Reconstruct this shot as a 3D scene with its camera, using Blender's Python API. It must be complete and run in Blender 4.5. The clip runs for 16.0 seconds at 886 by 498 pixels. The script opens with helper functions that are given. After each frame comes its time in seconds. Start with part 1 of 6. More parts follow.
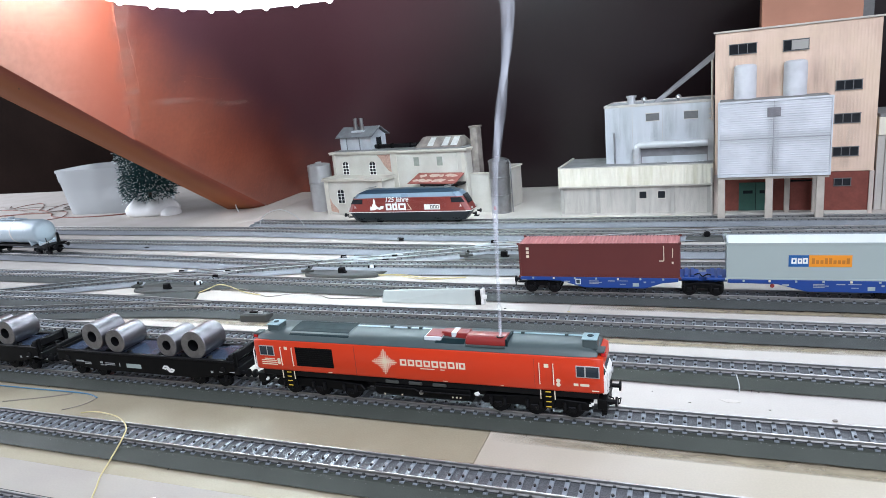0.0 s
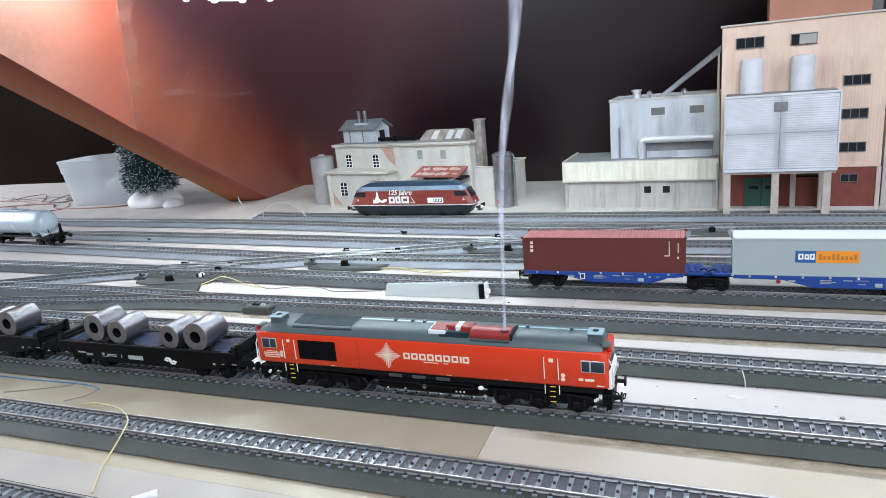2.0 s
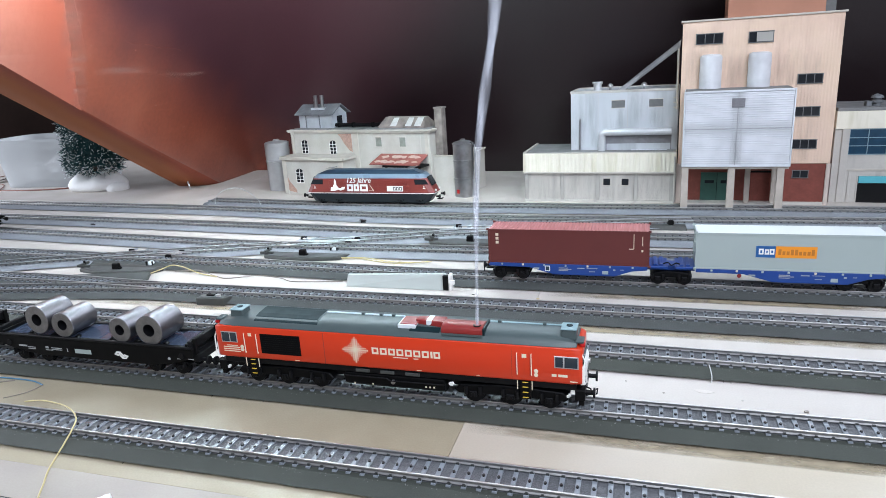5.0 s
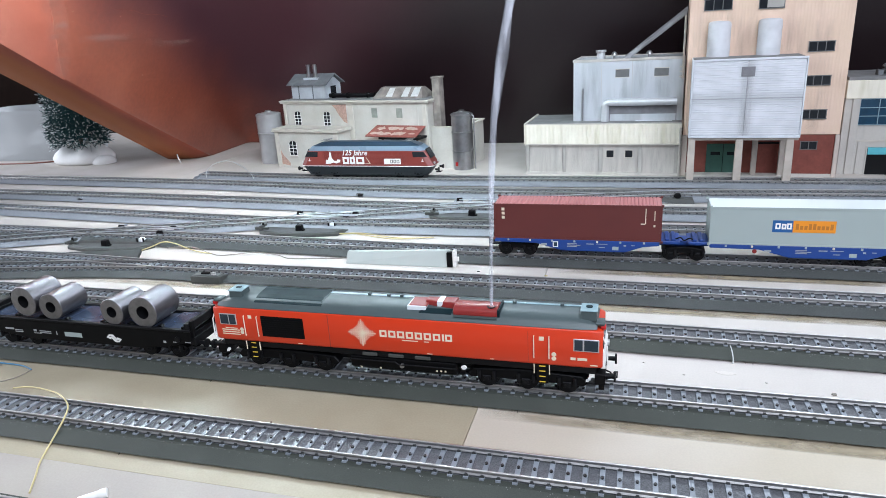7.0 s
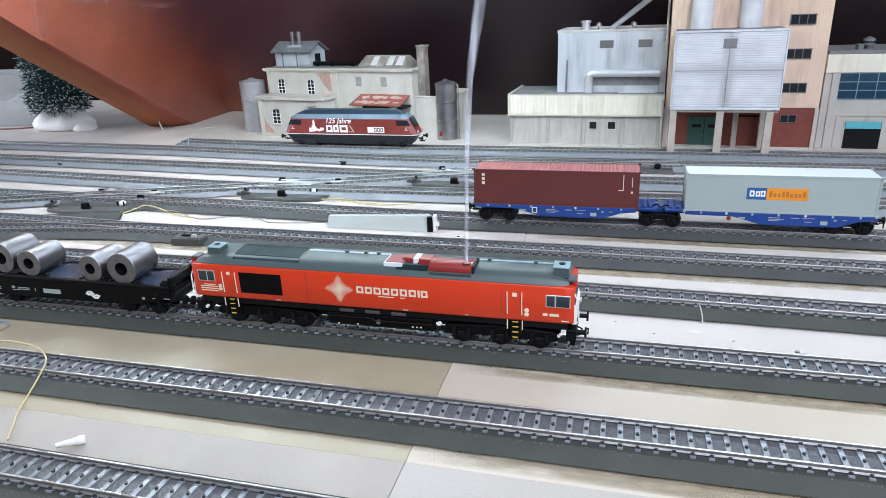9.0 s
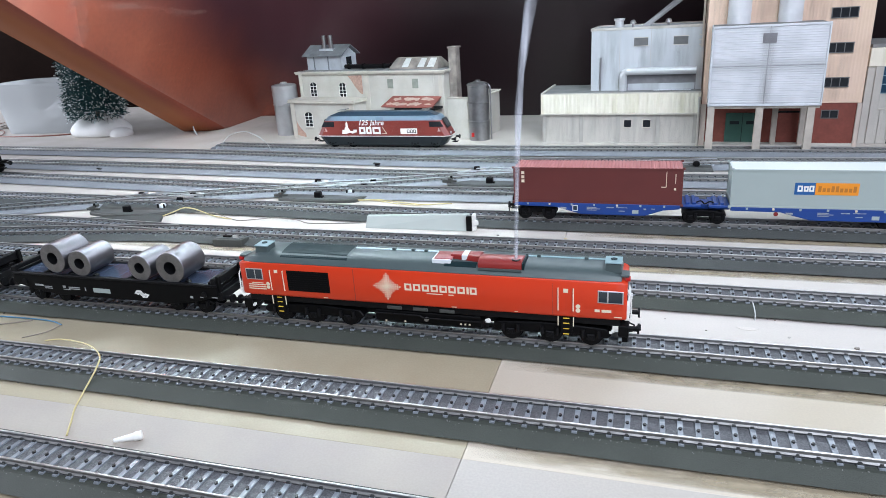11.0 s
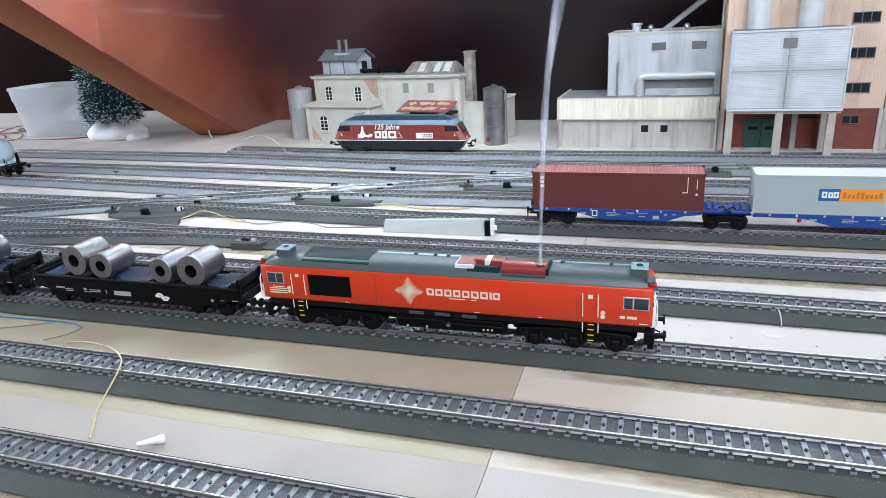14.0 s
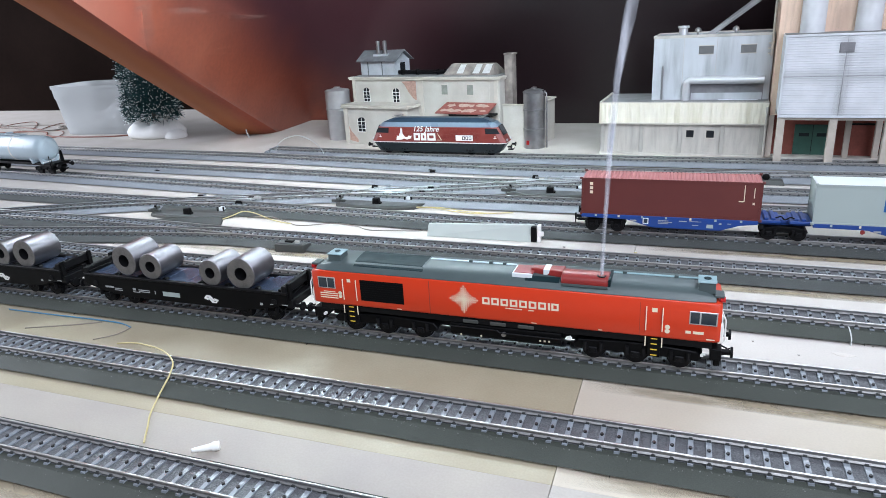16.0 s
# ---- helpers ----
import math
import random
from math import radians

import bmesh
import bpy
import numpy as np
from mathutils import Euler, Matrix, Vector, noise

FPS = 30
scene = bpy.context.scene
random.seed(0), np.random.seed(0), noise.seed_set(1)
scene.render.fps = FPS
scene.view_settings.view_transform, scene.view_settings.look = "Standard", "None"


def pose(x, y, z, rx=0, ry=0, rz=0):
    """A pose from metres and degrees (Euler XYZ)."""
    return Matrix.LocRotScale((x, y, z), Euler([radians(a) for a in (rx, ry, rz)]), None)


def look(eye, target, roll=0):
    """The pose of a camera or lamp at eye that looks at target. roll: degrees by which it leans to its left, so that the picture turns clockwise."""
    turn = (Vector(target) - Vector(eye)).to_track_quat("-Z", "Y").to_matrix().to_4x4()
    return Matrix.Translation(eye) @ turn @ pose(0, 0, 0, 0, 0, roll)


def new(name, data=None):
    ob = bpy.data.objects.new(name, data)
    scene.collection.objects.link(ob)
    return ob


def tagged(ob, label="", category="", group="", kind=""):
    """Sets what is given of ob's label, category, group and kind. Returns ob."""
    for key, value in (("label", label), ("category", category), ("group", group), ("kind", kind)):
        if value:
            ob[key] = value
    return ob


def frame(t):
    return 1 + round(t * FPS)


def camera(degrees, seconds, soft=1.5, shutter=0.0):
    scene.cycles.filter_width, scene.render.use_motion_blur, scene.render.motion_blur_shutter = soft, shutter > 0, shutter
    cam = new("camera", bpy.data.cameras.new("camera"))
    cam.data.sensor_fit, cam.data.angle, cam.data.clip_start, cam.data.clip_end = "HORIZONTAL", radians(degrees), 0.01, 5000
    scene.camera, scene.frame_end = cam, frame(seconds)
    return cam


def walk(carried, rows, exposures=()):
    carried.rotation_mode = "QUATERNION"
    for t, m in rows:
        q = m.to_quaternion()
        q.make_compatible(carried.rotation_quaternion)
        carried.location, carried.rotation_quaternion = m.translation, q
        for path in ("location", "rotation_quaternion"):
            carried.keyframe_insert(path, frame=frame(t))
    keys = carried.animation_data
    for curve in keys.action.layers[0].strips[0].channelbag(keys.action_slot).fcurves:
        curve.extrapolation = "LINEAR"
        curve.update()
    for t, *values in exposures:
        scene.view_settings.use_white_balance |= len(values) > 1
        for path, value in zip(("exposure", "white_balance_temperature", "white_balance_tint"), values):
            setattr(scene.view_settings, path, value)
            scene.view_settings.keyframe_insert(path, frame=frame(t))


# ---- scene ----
cam = camera(67.75, 16.0, soft=0.5)
walk(cam, [
    (0, look((0.1625, -0.3551, 0.2053), (-0.0154, 0.0953, 0.0810), -5.66)),
    (0.5, look((0.1623, -0.3543, 0.2053), (-0.0158, 0.0962, 0.0815), -5.72)),
    (1, look((0.1617, -0.3533, 0.2040), (-0.0161, 0.0969, 0.0785), -5.45)),
    (1.5, look((0.1600, -0.3526, 0.2038), (-0.0188, 0.0965, 0.0762), -5.35)),
    (2, look((0.1598, -0.3526, 0.2038), (-0.0195, 0.0962, 0.0754), -5.32)),
    (2.5, look((0.1590, -0.3518, 0.2037), (-0.0205, 0.0965, 0.0741), -5.04)),
    (3, look((0.1592, -0.3520, 0.2041), (-0.0201, 0.0962, 0.0738), -4.97)),
    (3.5, look((0.1578, -0.3502, 0.2037), (-0.0222, 0.0976, 0.0728), -5.04)),
    (4, look((0.1554, -0.3462, 0.2016), (-0.0196, 0.1027, 0.0679), -5.08)),
    (4.2, look((0.1551, -0.3466, 0.2045), (-0.0078, 0.1064, 0.0695), -4.80)),
    (6.3, look((0.1251, -0.3332, 0.2032), (-0.0095, 0.1234, 0.0504), -3.48)),
    (6.5, look((0.1304, -0.3297, 0.2001), (-0.0025, 0.1259, 0.0428), -3.66)),
    (7, look((0.1271, -0.3289, 0.2017), (-0.0091, 0.1247, 0.0413), -3.54)),
    (7.5, look((0.1263, -0.3289, 0.2001), (-0.0106, 0.1237, 0.0377), -3.59)),
    (8, look((0.1227, -0.3278, 0.1990), (-0.0150, 0.1229, 0.0320), -3.40)),
    (8.5, look((0.1371, -0.3368, 0.1954), (0.0099, 0.1154, 0.0242), -2.83)),
    (9, look((0.1347, -0.3356, 0.1926), (0.0087, 0.1148, 0.0157), -2.56)),
    (11.5, look((0.1190, -0.3395, 0.1887), (-0.0260, 0.1067, 0.0159), -3.78)),
    (12, look((0.1184, -0.3392, 0.1889), (-0.0272, 0.1067, 0.0156), -3.71)),
    (12.5, look((0.1173, -0.3400, 0.1901), (-0.0285, 0.1057, 0.0168), -3.58)),
    (13, look((0.1169, -0.3399, 0.1906), (-0.0291, 0.1056, 0.0170), -3.52)),
    (13.5, look((0.1153, -0.3410, 0.1902), (-0.0307, 0.1053, 0.0184), -3.29)),
    (14, look((0.1127, -0.3390, 0.1885), (-0.0372, 0.1068, 0.0189), -3.62)),
    (14.5, look((0.1075, -0.3378, 0.1895), (-0.0471, 0.1065, 0.0202), -3.61)),
    (15, look((0.1010, -0.3359, 0.1896), (-0.0593, 0.1067, 0.0212), -3.48)),
    (15.5, look((0.0969, -0.3354, 0.1891), (-0.0676, 0.1053, 0.0197), -3.46)),
    (16, look((0.0927, -0.3357, 0.1901), (-0.0746, 0.1046, 0.0221), -3.33)),
])

# ---- light ----
world = bpy.data.worlds.new("room_dusk")
scene.world = world
world.use_nodes = True
world.node_tree.nodes["Background"].inputs[0].default_value = (0.75, 0.85, 1.0, 1)
world.node_tree.nodes["Background"].inputs[1].default_value = 0.012


def area_lamp(name, eye, target, sx, sy, watts, colour):
    data = bpy.data.lights.new(name, "AREA")
    data.shape, data.size, data.size_y, data.energy, data.color = "RECTANGLE", sx, sy, watts, colour
    ob = new(name, data)
    ob.matrix_world = look(eye, target)
    return ob


area_lamp("ceiling_light_panel", (0.40, -0.50, 1.05), (-0.1, 0.1, 0.05), 0.9, 0.45, 16.5, (0.80, 0.866, 1.0))
# Unseen lamp added behind the layout for the shine on the sleepers.
area_lamp("rear_strip_light", (0.35, 0.90, 0.72), (0.15, -0.1, 0.0), 1.9, 0.12, 13.0, (0.765, 0.864, 1.0))
# Two unseen fill lamps, added to brighten the layout from front right and left.
area_lamp("window_light", (1.3, -1.35, 0.92), (-0.35, 0.5, 0.12), 1.5, 0.9, 37.0, (0.785, 0.858, 1.0))
area_lamp("window_light", (-2.4, 0.1, 0.7), (-0.8, 0.75, 0.05), 1.6, 1.0, 60.0, (0.815, 0.872, 1.0))
scene.view_settings.exposure = -0.23


# ---- materials ----
def mat(name, colour, rough=0.6, metal=0.0, vary=0.12, size=12.0, grain=0.0, bump=0.0, fine=400.0, tint=None, spread=0.0, coat=0.0, spec=0.5):
    """A paint or plastic with stains of the given size (mm), fine grain and relief. spread: change from piece to piece."""
    m = bpy.data.materials.new(name)
    m.use_nodes = True
    nt = m.node_tree
    p = nt.nodes["Principled BSDF"]
    link = nt.links.new
    co = nt.nodes.new("ShaderNodeTexCoord")
    big = nt.nodes.new("ShaderNodeTexNoise")
    big.inputs["Scale"].default_value, big.inputs["Detail"].default_value = 1000.0 / size, 5
    link(co.outputs["Object"], big.inputs["Vector"])
    ramp = nt.nodes.new("ShaderNodeMapRange")
    ramp.inputs[1].default_value, ramp.inputs[2].default_value = 0.3, 0.7
    link(big.outputs["Fac"], ramp.inputs[0])
    mix = nt.nodes.new("ShaderNodeMix")
    mix.data_type = "RGBA"
    other = tint or tuple(c * (1 - vary) for c in colour)
    mix.inputs[6].default_value, mix.inputs[7].default_value = (*colour, 1), (*other, 1)
    link(ramp.outputs[0], mix.inputs[0])
    out = mix.outputs[2]
    small = nt.nodes.new("ShaderNodeTexNoise")
    small.inputs["Scale"].default_value, small.inputs["Detail"].default_value = fine, 3
    link(co.outputs["Object"], small.inputs["Vector"])
    if grain:
        sp = nt.nodes.new("ShaderNodeMapRange")
        sp.inputs[1].default_value, sp.inputs[2].default_value = 0.35, 0.65
        sp.inputs[3].default_value, sp.inputs[4].default_value = 1 - grain, 1 + grain
        link(small.outputs["Fac"], sp.inputs[0])
        mul = nt.nodes.new("ShaderNodeVectorMath")
        mul.operation = "SCALE"
        link(out, mul.inputs[0])
        link(sp.outputs[0], mul.inputs["Scale"])
        out = mul.outputs[0]
    if spread:
        info = nt.nodes.new("ShaderNodeObjectInfo")
        sp2 = nt.nodes.new("ShaderNodeMapRange")
        sp2.inputs[3].default_value, sp2.inputs[4].default_value = 1 - spread, 1 + spread
        link(info.outputs["Random"], sp2.inputs[0])
        mul2 = nt.nodes.new("ShaderNodeVectorMath")
        mul2.operation = "SCALE"
        link(out, mul2.inputs[0])
        link(sp2.outputs[0], mul2.inputs["Scale"])
        out = mul2.outputs[0]
    link(out, p.inputs["Base Color"])
    rr = nt.nodes.new("ShaderNodeMapRange")
    rr.inputs[3].default_value, rr.inputs[4].default_value = max(0.03, rough - 0.08), min(1, rough + 0.08)
    link(big.outputs["Fac"], rr.inputs[0])
    link(rr.outputs[0], p.inputs["Roughness"])
    p.inputs["Metallic"].default_value = metal
    p.inputs["Specular IOR Level"].default_value = spec
    p.inputs["Coat Weight"].default_value = coat
    if bump:
        b = nt.nodes.new("ShaderNodeBump")
        b.inputs["Strength"].default_value, b.inputs["Distance"].default_value = bump, 0.0006
        link(small.outputs["Fac"], b.inputs["Height"])
        link(b.outputs[0], p.inputs["Normal"])
    return m


def shade_fade(m, second):
    """The board's falling-off light put into its colour: red runs to maroon upwards and backwards, with smudged noise
    between.
    """
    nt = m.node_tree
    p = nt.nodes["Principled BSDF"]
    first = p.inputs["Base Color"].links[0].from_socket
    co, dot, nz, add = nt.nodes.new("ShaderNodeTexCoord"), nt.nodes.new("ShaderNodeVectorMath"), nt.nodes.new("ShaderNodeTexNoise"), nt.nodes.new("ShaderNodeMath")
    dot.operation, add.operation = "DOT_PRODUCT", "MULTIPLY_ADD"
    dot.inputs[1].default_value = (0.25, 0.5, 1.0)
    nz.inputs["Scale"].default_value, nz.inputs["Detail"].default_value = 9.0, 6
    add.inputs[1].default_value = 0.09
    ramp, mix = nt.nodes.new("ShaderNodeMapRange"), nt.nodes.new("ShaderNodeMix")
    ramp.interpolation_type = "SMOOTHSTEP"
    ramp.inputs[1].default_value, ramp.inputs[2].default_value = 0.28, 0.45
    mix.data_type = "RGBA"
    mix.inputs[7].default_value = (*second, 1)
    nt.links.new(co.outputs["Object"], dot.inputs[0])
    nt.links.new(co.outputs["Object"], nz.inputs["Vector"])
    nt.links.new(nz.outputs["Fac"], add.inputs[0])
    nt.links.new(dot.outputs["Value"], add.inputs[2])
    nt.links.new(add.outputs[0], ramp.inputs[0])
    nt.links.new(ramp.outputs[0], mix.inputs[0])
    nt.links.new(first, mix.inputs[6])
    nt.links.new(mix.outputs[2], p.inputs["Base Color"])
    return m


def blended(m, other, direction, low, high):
    """A second colour that takes over across the thing, from low to high along a direction, in metres."""
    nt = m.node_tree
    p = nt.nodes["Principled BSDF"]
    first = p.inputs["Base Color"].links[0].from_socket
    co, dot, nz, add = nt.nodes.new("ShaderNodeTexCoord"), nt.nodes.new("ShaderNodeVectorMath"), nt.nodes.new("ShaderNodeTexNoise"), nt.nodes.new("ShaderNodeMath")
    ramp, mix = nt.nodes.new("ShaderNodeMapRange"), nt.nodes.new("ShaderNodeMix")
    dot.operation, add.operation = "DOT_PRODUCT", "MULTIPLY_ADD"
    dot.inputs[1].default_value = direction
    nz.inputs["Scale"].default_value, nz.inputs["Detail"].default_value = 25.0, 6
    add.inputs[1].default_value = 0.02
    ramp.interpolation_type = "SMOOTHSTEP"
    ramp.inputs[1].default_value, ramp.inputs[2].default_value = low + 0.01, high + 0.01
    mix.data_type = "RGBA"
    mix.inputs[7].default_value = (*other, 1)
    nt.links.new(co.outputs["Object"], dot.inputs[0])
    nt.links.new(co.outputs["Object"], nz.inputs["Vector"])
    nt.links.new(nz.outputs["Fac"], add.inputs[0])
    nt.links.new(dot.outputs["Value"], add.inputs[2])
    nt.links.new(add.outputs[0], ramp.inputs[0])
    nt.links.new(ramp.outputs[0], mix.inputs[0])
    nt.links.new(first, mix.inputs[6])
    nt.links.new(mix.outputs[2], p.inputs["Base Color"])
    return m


def streaked(m, dark, length=90.0, width=9.0, low=0.5, high=0.72):
    """Upright dirt streaks washed down a wall; sizes in millimetres."""
    nt = m.node_tree
    p = nt.nodes["Principled BSDF"]
    first = p.inputs["Base Color"].links[0].from_socket
    co, mp, nz, ramp, mix = nt.nodes.new("ShaderNodeTexCoord"), nt.nodes.new("ShaderNodeMapping"), nt.nodes.new("ShaderNodeTexNoise"), nt.nodes.new("ShaderNodeMapRange"), nt.nodes.new("ShaderNodeMix")
    mp.inputs["Scale"].default_value = (1000 / width, 1000 / width, 1000 / length)
    nz.inputs["Scale"].default_value, nz.inputs["Detail"].default_value = 1.0, 3
    ramp.inputs[1].default_value, ramp.inputs[2].default_value = low, high
    mix.data_type = "RGBA"
    mix.inputs[7].default_value = (*dark, 1)
    nt.links.new(co.outputs["Object"], mp.inputs[0])
    nt.links.new(mp.outputs[0], nz.inputs["Vector"])
    nt.links.new(nz.outputs["Fac"], ramp.inputs[0])
    nt.links.new(ramp.outputs[0], mix.inputs[0])
    nt.links.new(first, mix.inputs[6])
    nt.links.new(mix.outputs[2], p.inputs["Base Color"])
    return m


def smudged(m, pale):
    """Long pale rubbed smears along a board, and broad faint patches."""
    nt = m.node_tree
    p = nt.nodes["Principled BSDF"]
    co = nt.nodes.new("ShaderNodeTexCoord")
    for scale, low, high, most in (((3, 3, 60), 0.62, 0.80, 0.38), ((9, 9, 12), 0.50, 0.78, 0.35)):
        first = p.inputs["Base Color"].links[0].from_socket
        mp, nz, ramp, mix = nt.nodes.new("ShaderNodeMapping"), nt.nodes.new("ShaderNodeTexNoise"), nt.nodes.new("ShaderNodeMapRange"), nt.nodes.new("ShaderNodeMix")
        mp.inputs["Scale"].default_value, mp.inputs["Rotation"].default_value = scale, (0.12, 0, 0)
        nz.inputs["Scale"].default_value, nz.inputs["Detail"].default_value, nz.inputs["Distortion"].default_value = 1.0, 5, 0.6
        ramp.inputs[1].default_value, ramp.inputs[2].default_value, ramp.inputs[4].default_value = low, high, most
        mix.data_type = "RGBA"
        mix.inputs[7].default_value = (*pale, 1)
        nt.links.new(co.outputs["Object"], mp.inputs[0])
        nt.links.new(mp.outputs[0], nz.inputs["Vector"])
        nt.links.new(nz.outputs["Fac"], ramp.inputs[0])
        nt.links.new(ramp.outputs[0], mix.inputs[0])
        nt.links.new(first, mix.inputs[6])
        nt.links.new(mix.outputs[2], p.inputs["Base Color"])
    return m


def faded(name, colour, axes, most, stretch, low=0.35, high=0.7):
    """A thin film of dirt: uneven by noise stretched per axis (metres), running out towards the edges of its patch."""
    m = mat(name, colour, 0.7, vary=0.25, size=10)
    nt = m.node_tree
    p, out = nt.nodes["Principled BSDF"], nt.nodes["Material Output"]
    co, mp, nz, ramp = nt.nodes.new("ShaderNodeTexCoord"), nt.nodes.new("ShaderNodeMapping"), nt.nodes.new("ShaderNodeTexNoise"), nt.nodes.new("ShaderNodeMapRange")
    centred, square, rest, split = nt.nodes.new("ShaderNodeVectorMath"), nt.nodes.new("ShaderNodeVectorMath"), nt.nodes.new("ShaderNodeVectorMath"), nt.nodes.new("ShaderNodeSeparateXYZ")
    centred.operation, square.operation, rest.operation = "MULTIPLY_ADD", "MULTIPLY", "SUBTRACT"
    centred.inputs[1].default_value, centred.inputs[2].default_value = (2, 2, 2), (-1, -1, -1)
    rest.inputs[0].default_value = (1, 1, 1)
    mp.inputs["Scale"].default_value = stretch
    nz.inputs["Scale"].default_value, nz.inputs["Detail"].default_value = 1.0, 4
    ramp.inputs[1].default_value, ramp.inputs[2].default_value, ramp.inputs[4].default_value = low, high, most
    a, b = nt.nodes.new("ShaderNodeMath"), nt.nodes.new("ShaderNodeMath")
    a.operation = b.operation = "MULTIPLY"
    clear, both = nt.nodes.new("ShaderNodeBsdfTransparent"), nt.nodes.new("ShaderNodeMixShader")
    nt.links.new(co.outputs["Generated"], centred.inputs[0])
    nt.links.new(centred.outputs[0], square.inputs[0])
    nt.links.new(centred.outputs[0], square.inputs[1])
    nt.links.new(square.outputs[0], rest.inputs[1])
    nt.links.new(rest.outputs[0], split.inputs[0])
    nt.links.new(co.outputs["Object"], mp.inputs[0])
    nt.links.new(mp.outputs[0], nz.inputs["Vector"])
    nt.links.new(nz.outputs["Fac"], ramp.inputs[0])
    nt.links.new(split.outputs[axes[0]], a.inputs[0])
    nt.links.new(split.outputs[axes[1]], a.inputs[1])
    nt.links.new(a.outputs[0], b.inputs[0])
    nt.links.new(ramp.outputs[0], b.inputs[1])
    nt.links.new(b.outputs[0], both.inputs[0])
    nt.links.new(clear.outputs[0], both.inputs[1])
    nt.links.new(p.outputs[0], both.inputs[2])
    nt.links.new(both.outputs[0], out.inputs[0])
    return m


def glow(name, colour, strength):
    m = bpy.data.materials.new(name)
    m.use_nodes = True
    p = m.node_tree.nodes["Principled BSDF"]
    p.inputs["Base Color"].default_value = (0.9, 0.9, 0.9, 1)
    p.inputs["Emission Color"].default_value = (*colour, 1)
    p.inputs["Emission Strength"].default_value = strength
    return m


M_TABLE = mat("beige_board", (0.64, 0.59, 0.555), 0.6, vary=0.1, size=60, grain=0.04, fine=900, spread=0.03, tint=(0.55, 0.505, 0.45))
M_PALE_TAN = mat("tan_cream_board", (0.60, 0.545, 0.475), 0.55, vary=0.12, size=150, grain=0.03, fine=900, spread=0.03, tint=(0.48, 0.42, 0.33))
M_FRONT_PALE = mat("pale_beige_board", (0.425, 0.392, 0.362), 0.5, vary=0.1, size=80, grain=0.04, fine=900, tint=(0.41, 0.37, 0.325))
M_FRONT = mat("pinkish_beige_board", (0.34, 0.30, 0.272), 0.55, vary=0.1, size=60, grain=0.03, fine=900, spread=0.03, tint=(0.40, 0.36, 0.31))
M_TAN = mat("tan_board", (0.40, 0.352, 0.255), 0.45, vary=0.15, size=50, grain=0.04, fine=900, tint=(0.345, 0.296, 0.205))
M_WHITE_BOARD = mat("white_board", (0.575, 0.53, 0.49), 0.55, vary=0.06, size=70, grain=0.03, fine=900)
M_GLUE = faded("dried_glue", (0.42, 0.35, 0.24), "XY", 0.85, (40, 120, 40), 0.2, 0.6)
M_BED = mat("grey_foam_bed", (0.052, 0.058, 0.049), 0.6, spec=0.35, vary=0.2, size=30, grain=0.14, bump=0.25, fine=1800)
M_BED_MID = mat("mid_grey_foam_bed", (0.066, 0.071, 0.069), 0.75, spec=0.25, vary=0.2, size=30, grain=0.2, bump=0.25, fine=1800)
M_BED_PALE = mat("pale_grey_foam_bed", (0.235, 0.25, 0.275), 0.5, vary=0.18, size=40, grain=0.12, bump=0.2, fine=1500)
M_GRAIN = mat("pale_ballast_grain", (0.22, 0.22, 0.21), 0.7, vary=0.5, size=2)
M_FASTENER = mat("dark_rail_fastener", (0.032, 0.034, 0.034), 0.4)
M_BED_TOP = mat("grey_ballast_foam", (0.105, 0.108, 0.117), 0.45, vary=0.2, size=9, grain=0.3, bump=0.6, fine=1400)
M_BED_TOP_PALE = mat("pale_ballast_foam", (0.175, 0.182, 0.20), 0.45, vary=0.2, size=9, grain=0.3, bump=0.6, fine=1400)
M_SLEEPER = mat("grey_sleeper_plastic", (0.225, 0.25, 0.28), 0.36, vary=0.2, size=8, spread=0.14, spec=1.0)
M_STUD = mat("dark_contact_stud", (0.015, 0.014, 0.014), 0.4)
M_RAIL = mat("nickel_rail", (0.62, 0.615, 0.605), 0.45, 1.0, vary=0.2, size=9, tint=(0.50, 0.485, 0.47))
M_RAIL_WEB = mat("grey_rail_web", (0.30, 0.295, 0.29), 0.5, 0.8, vary=0.25, size=6)
M_ORANGE = mat("orange_red_paint", (0.59, 0.038, 0.008), 0.38, vary=0.06, size=40, coat=0.06)
M_ROOF = mat("slate_grey_paint", (0.062, 0.085, 0.087), 0.42, vary=0.15, size=18)
M_LID = mat("pale_teal_paint", (0.22, 0.33, 0.36), 0.35, vary=0.1, size=10)
M_ROOF_DARK = mat("dark_mesh_cover", (0.008, 0.022, 0.026), 0.5, spec=0.1, vary=0.2, size=8)
M_BLACK = mat("black_plastic", (0.003, 0.003, 0.0035), 0.5, spec=0.12, vary=0.3, size=8)
M_BLACK2 = mat("matt_black_frame", (0.005, 0.005, 0.006), 0.5, spec=0.18, vary=0.3, size=14)
M_WHITE = mat("white_print", (0.82, 0.81, 0.78), 0.45, vary=0.05)
M_CREAM = mat("cream_print", (0.75, 0.66, 0.5), 0.45, vary=0.05)
M_DIM = mat("greyed_print", (0.36, 0.37, 0.37), 0.5, vary=0.2, size=4)
M_YELLOW = mat("yellow_print", (0.75, 0.5, 0.05), 0.5, vary=0.05)
M_GLASS = mat("dark_cab_glass", (0.03, 0.04, 0.05), 0.08, vary=0.2, size=6)
M_SILVER = mat("brushed_silver_frame", (0.6, 0.6, 0.6), 0.35, 0.6)
M_COIL = mat("rolled_steel", (0.215, 0.205, 0.22), 0.41, 1.0, vary=0.12, size=10, grain=0.05, fine=2500)
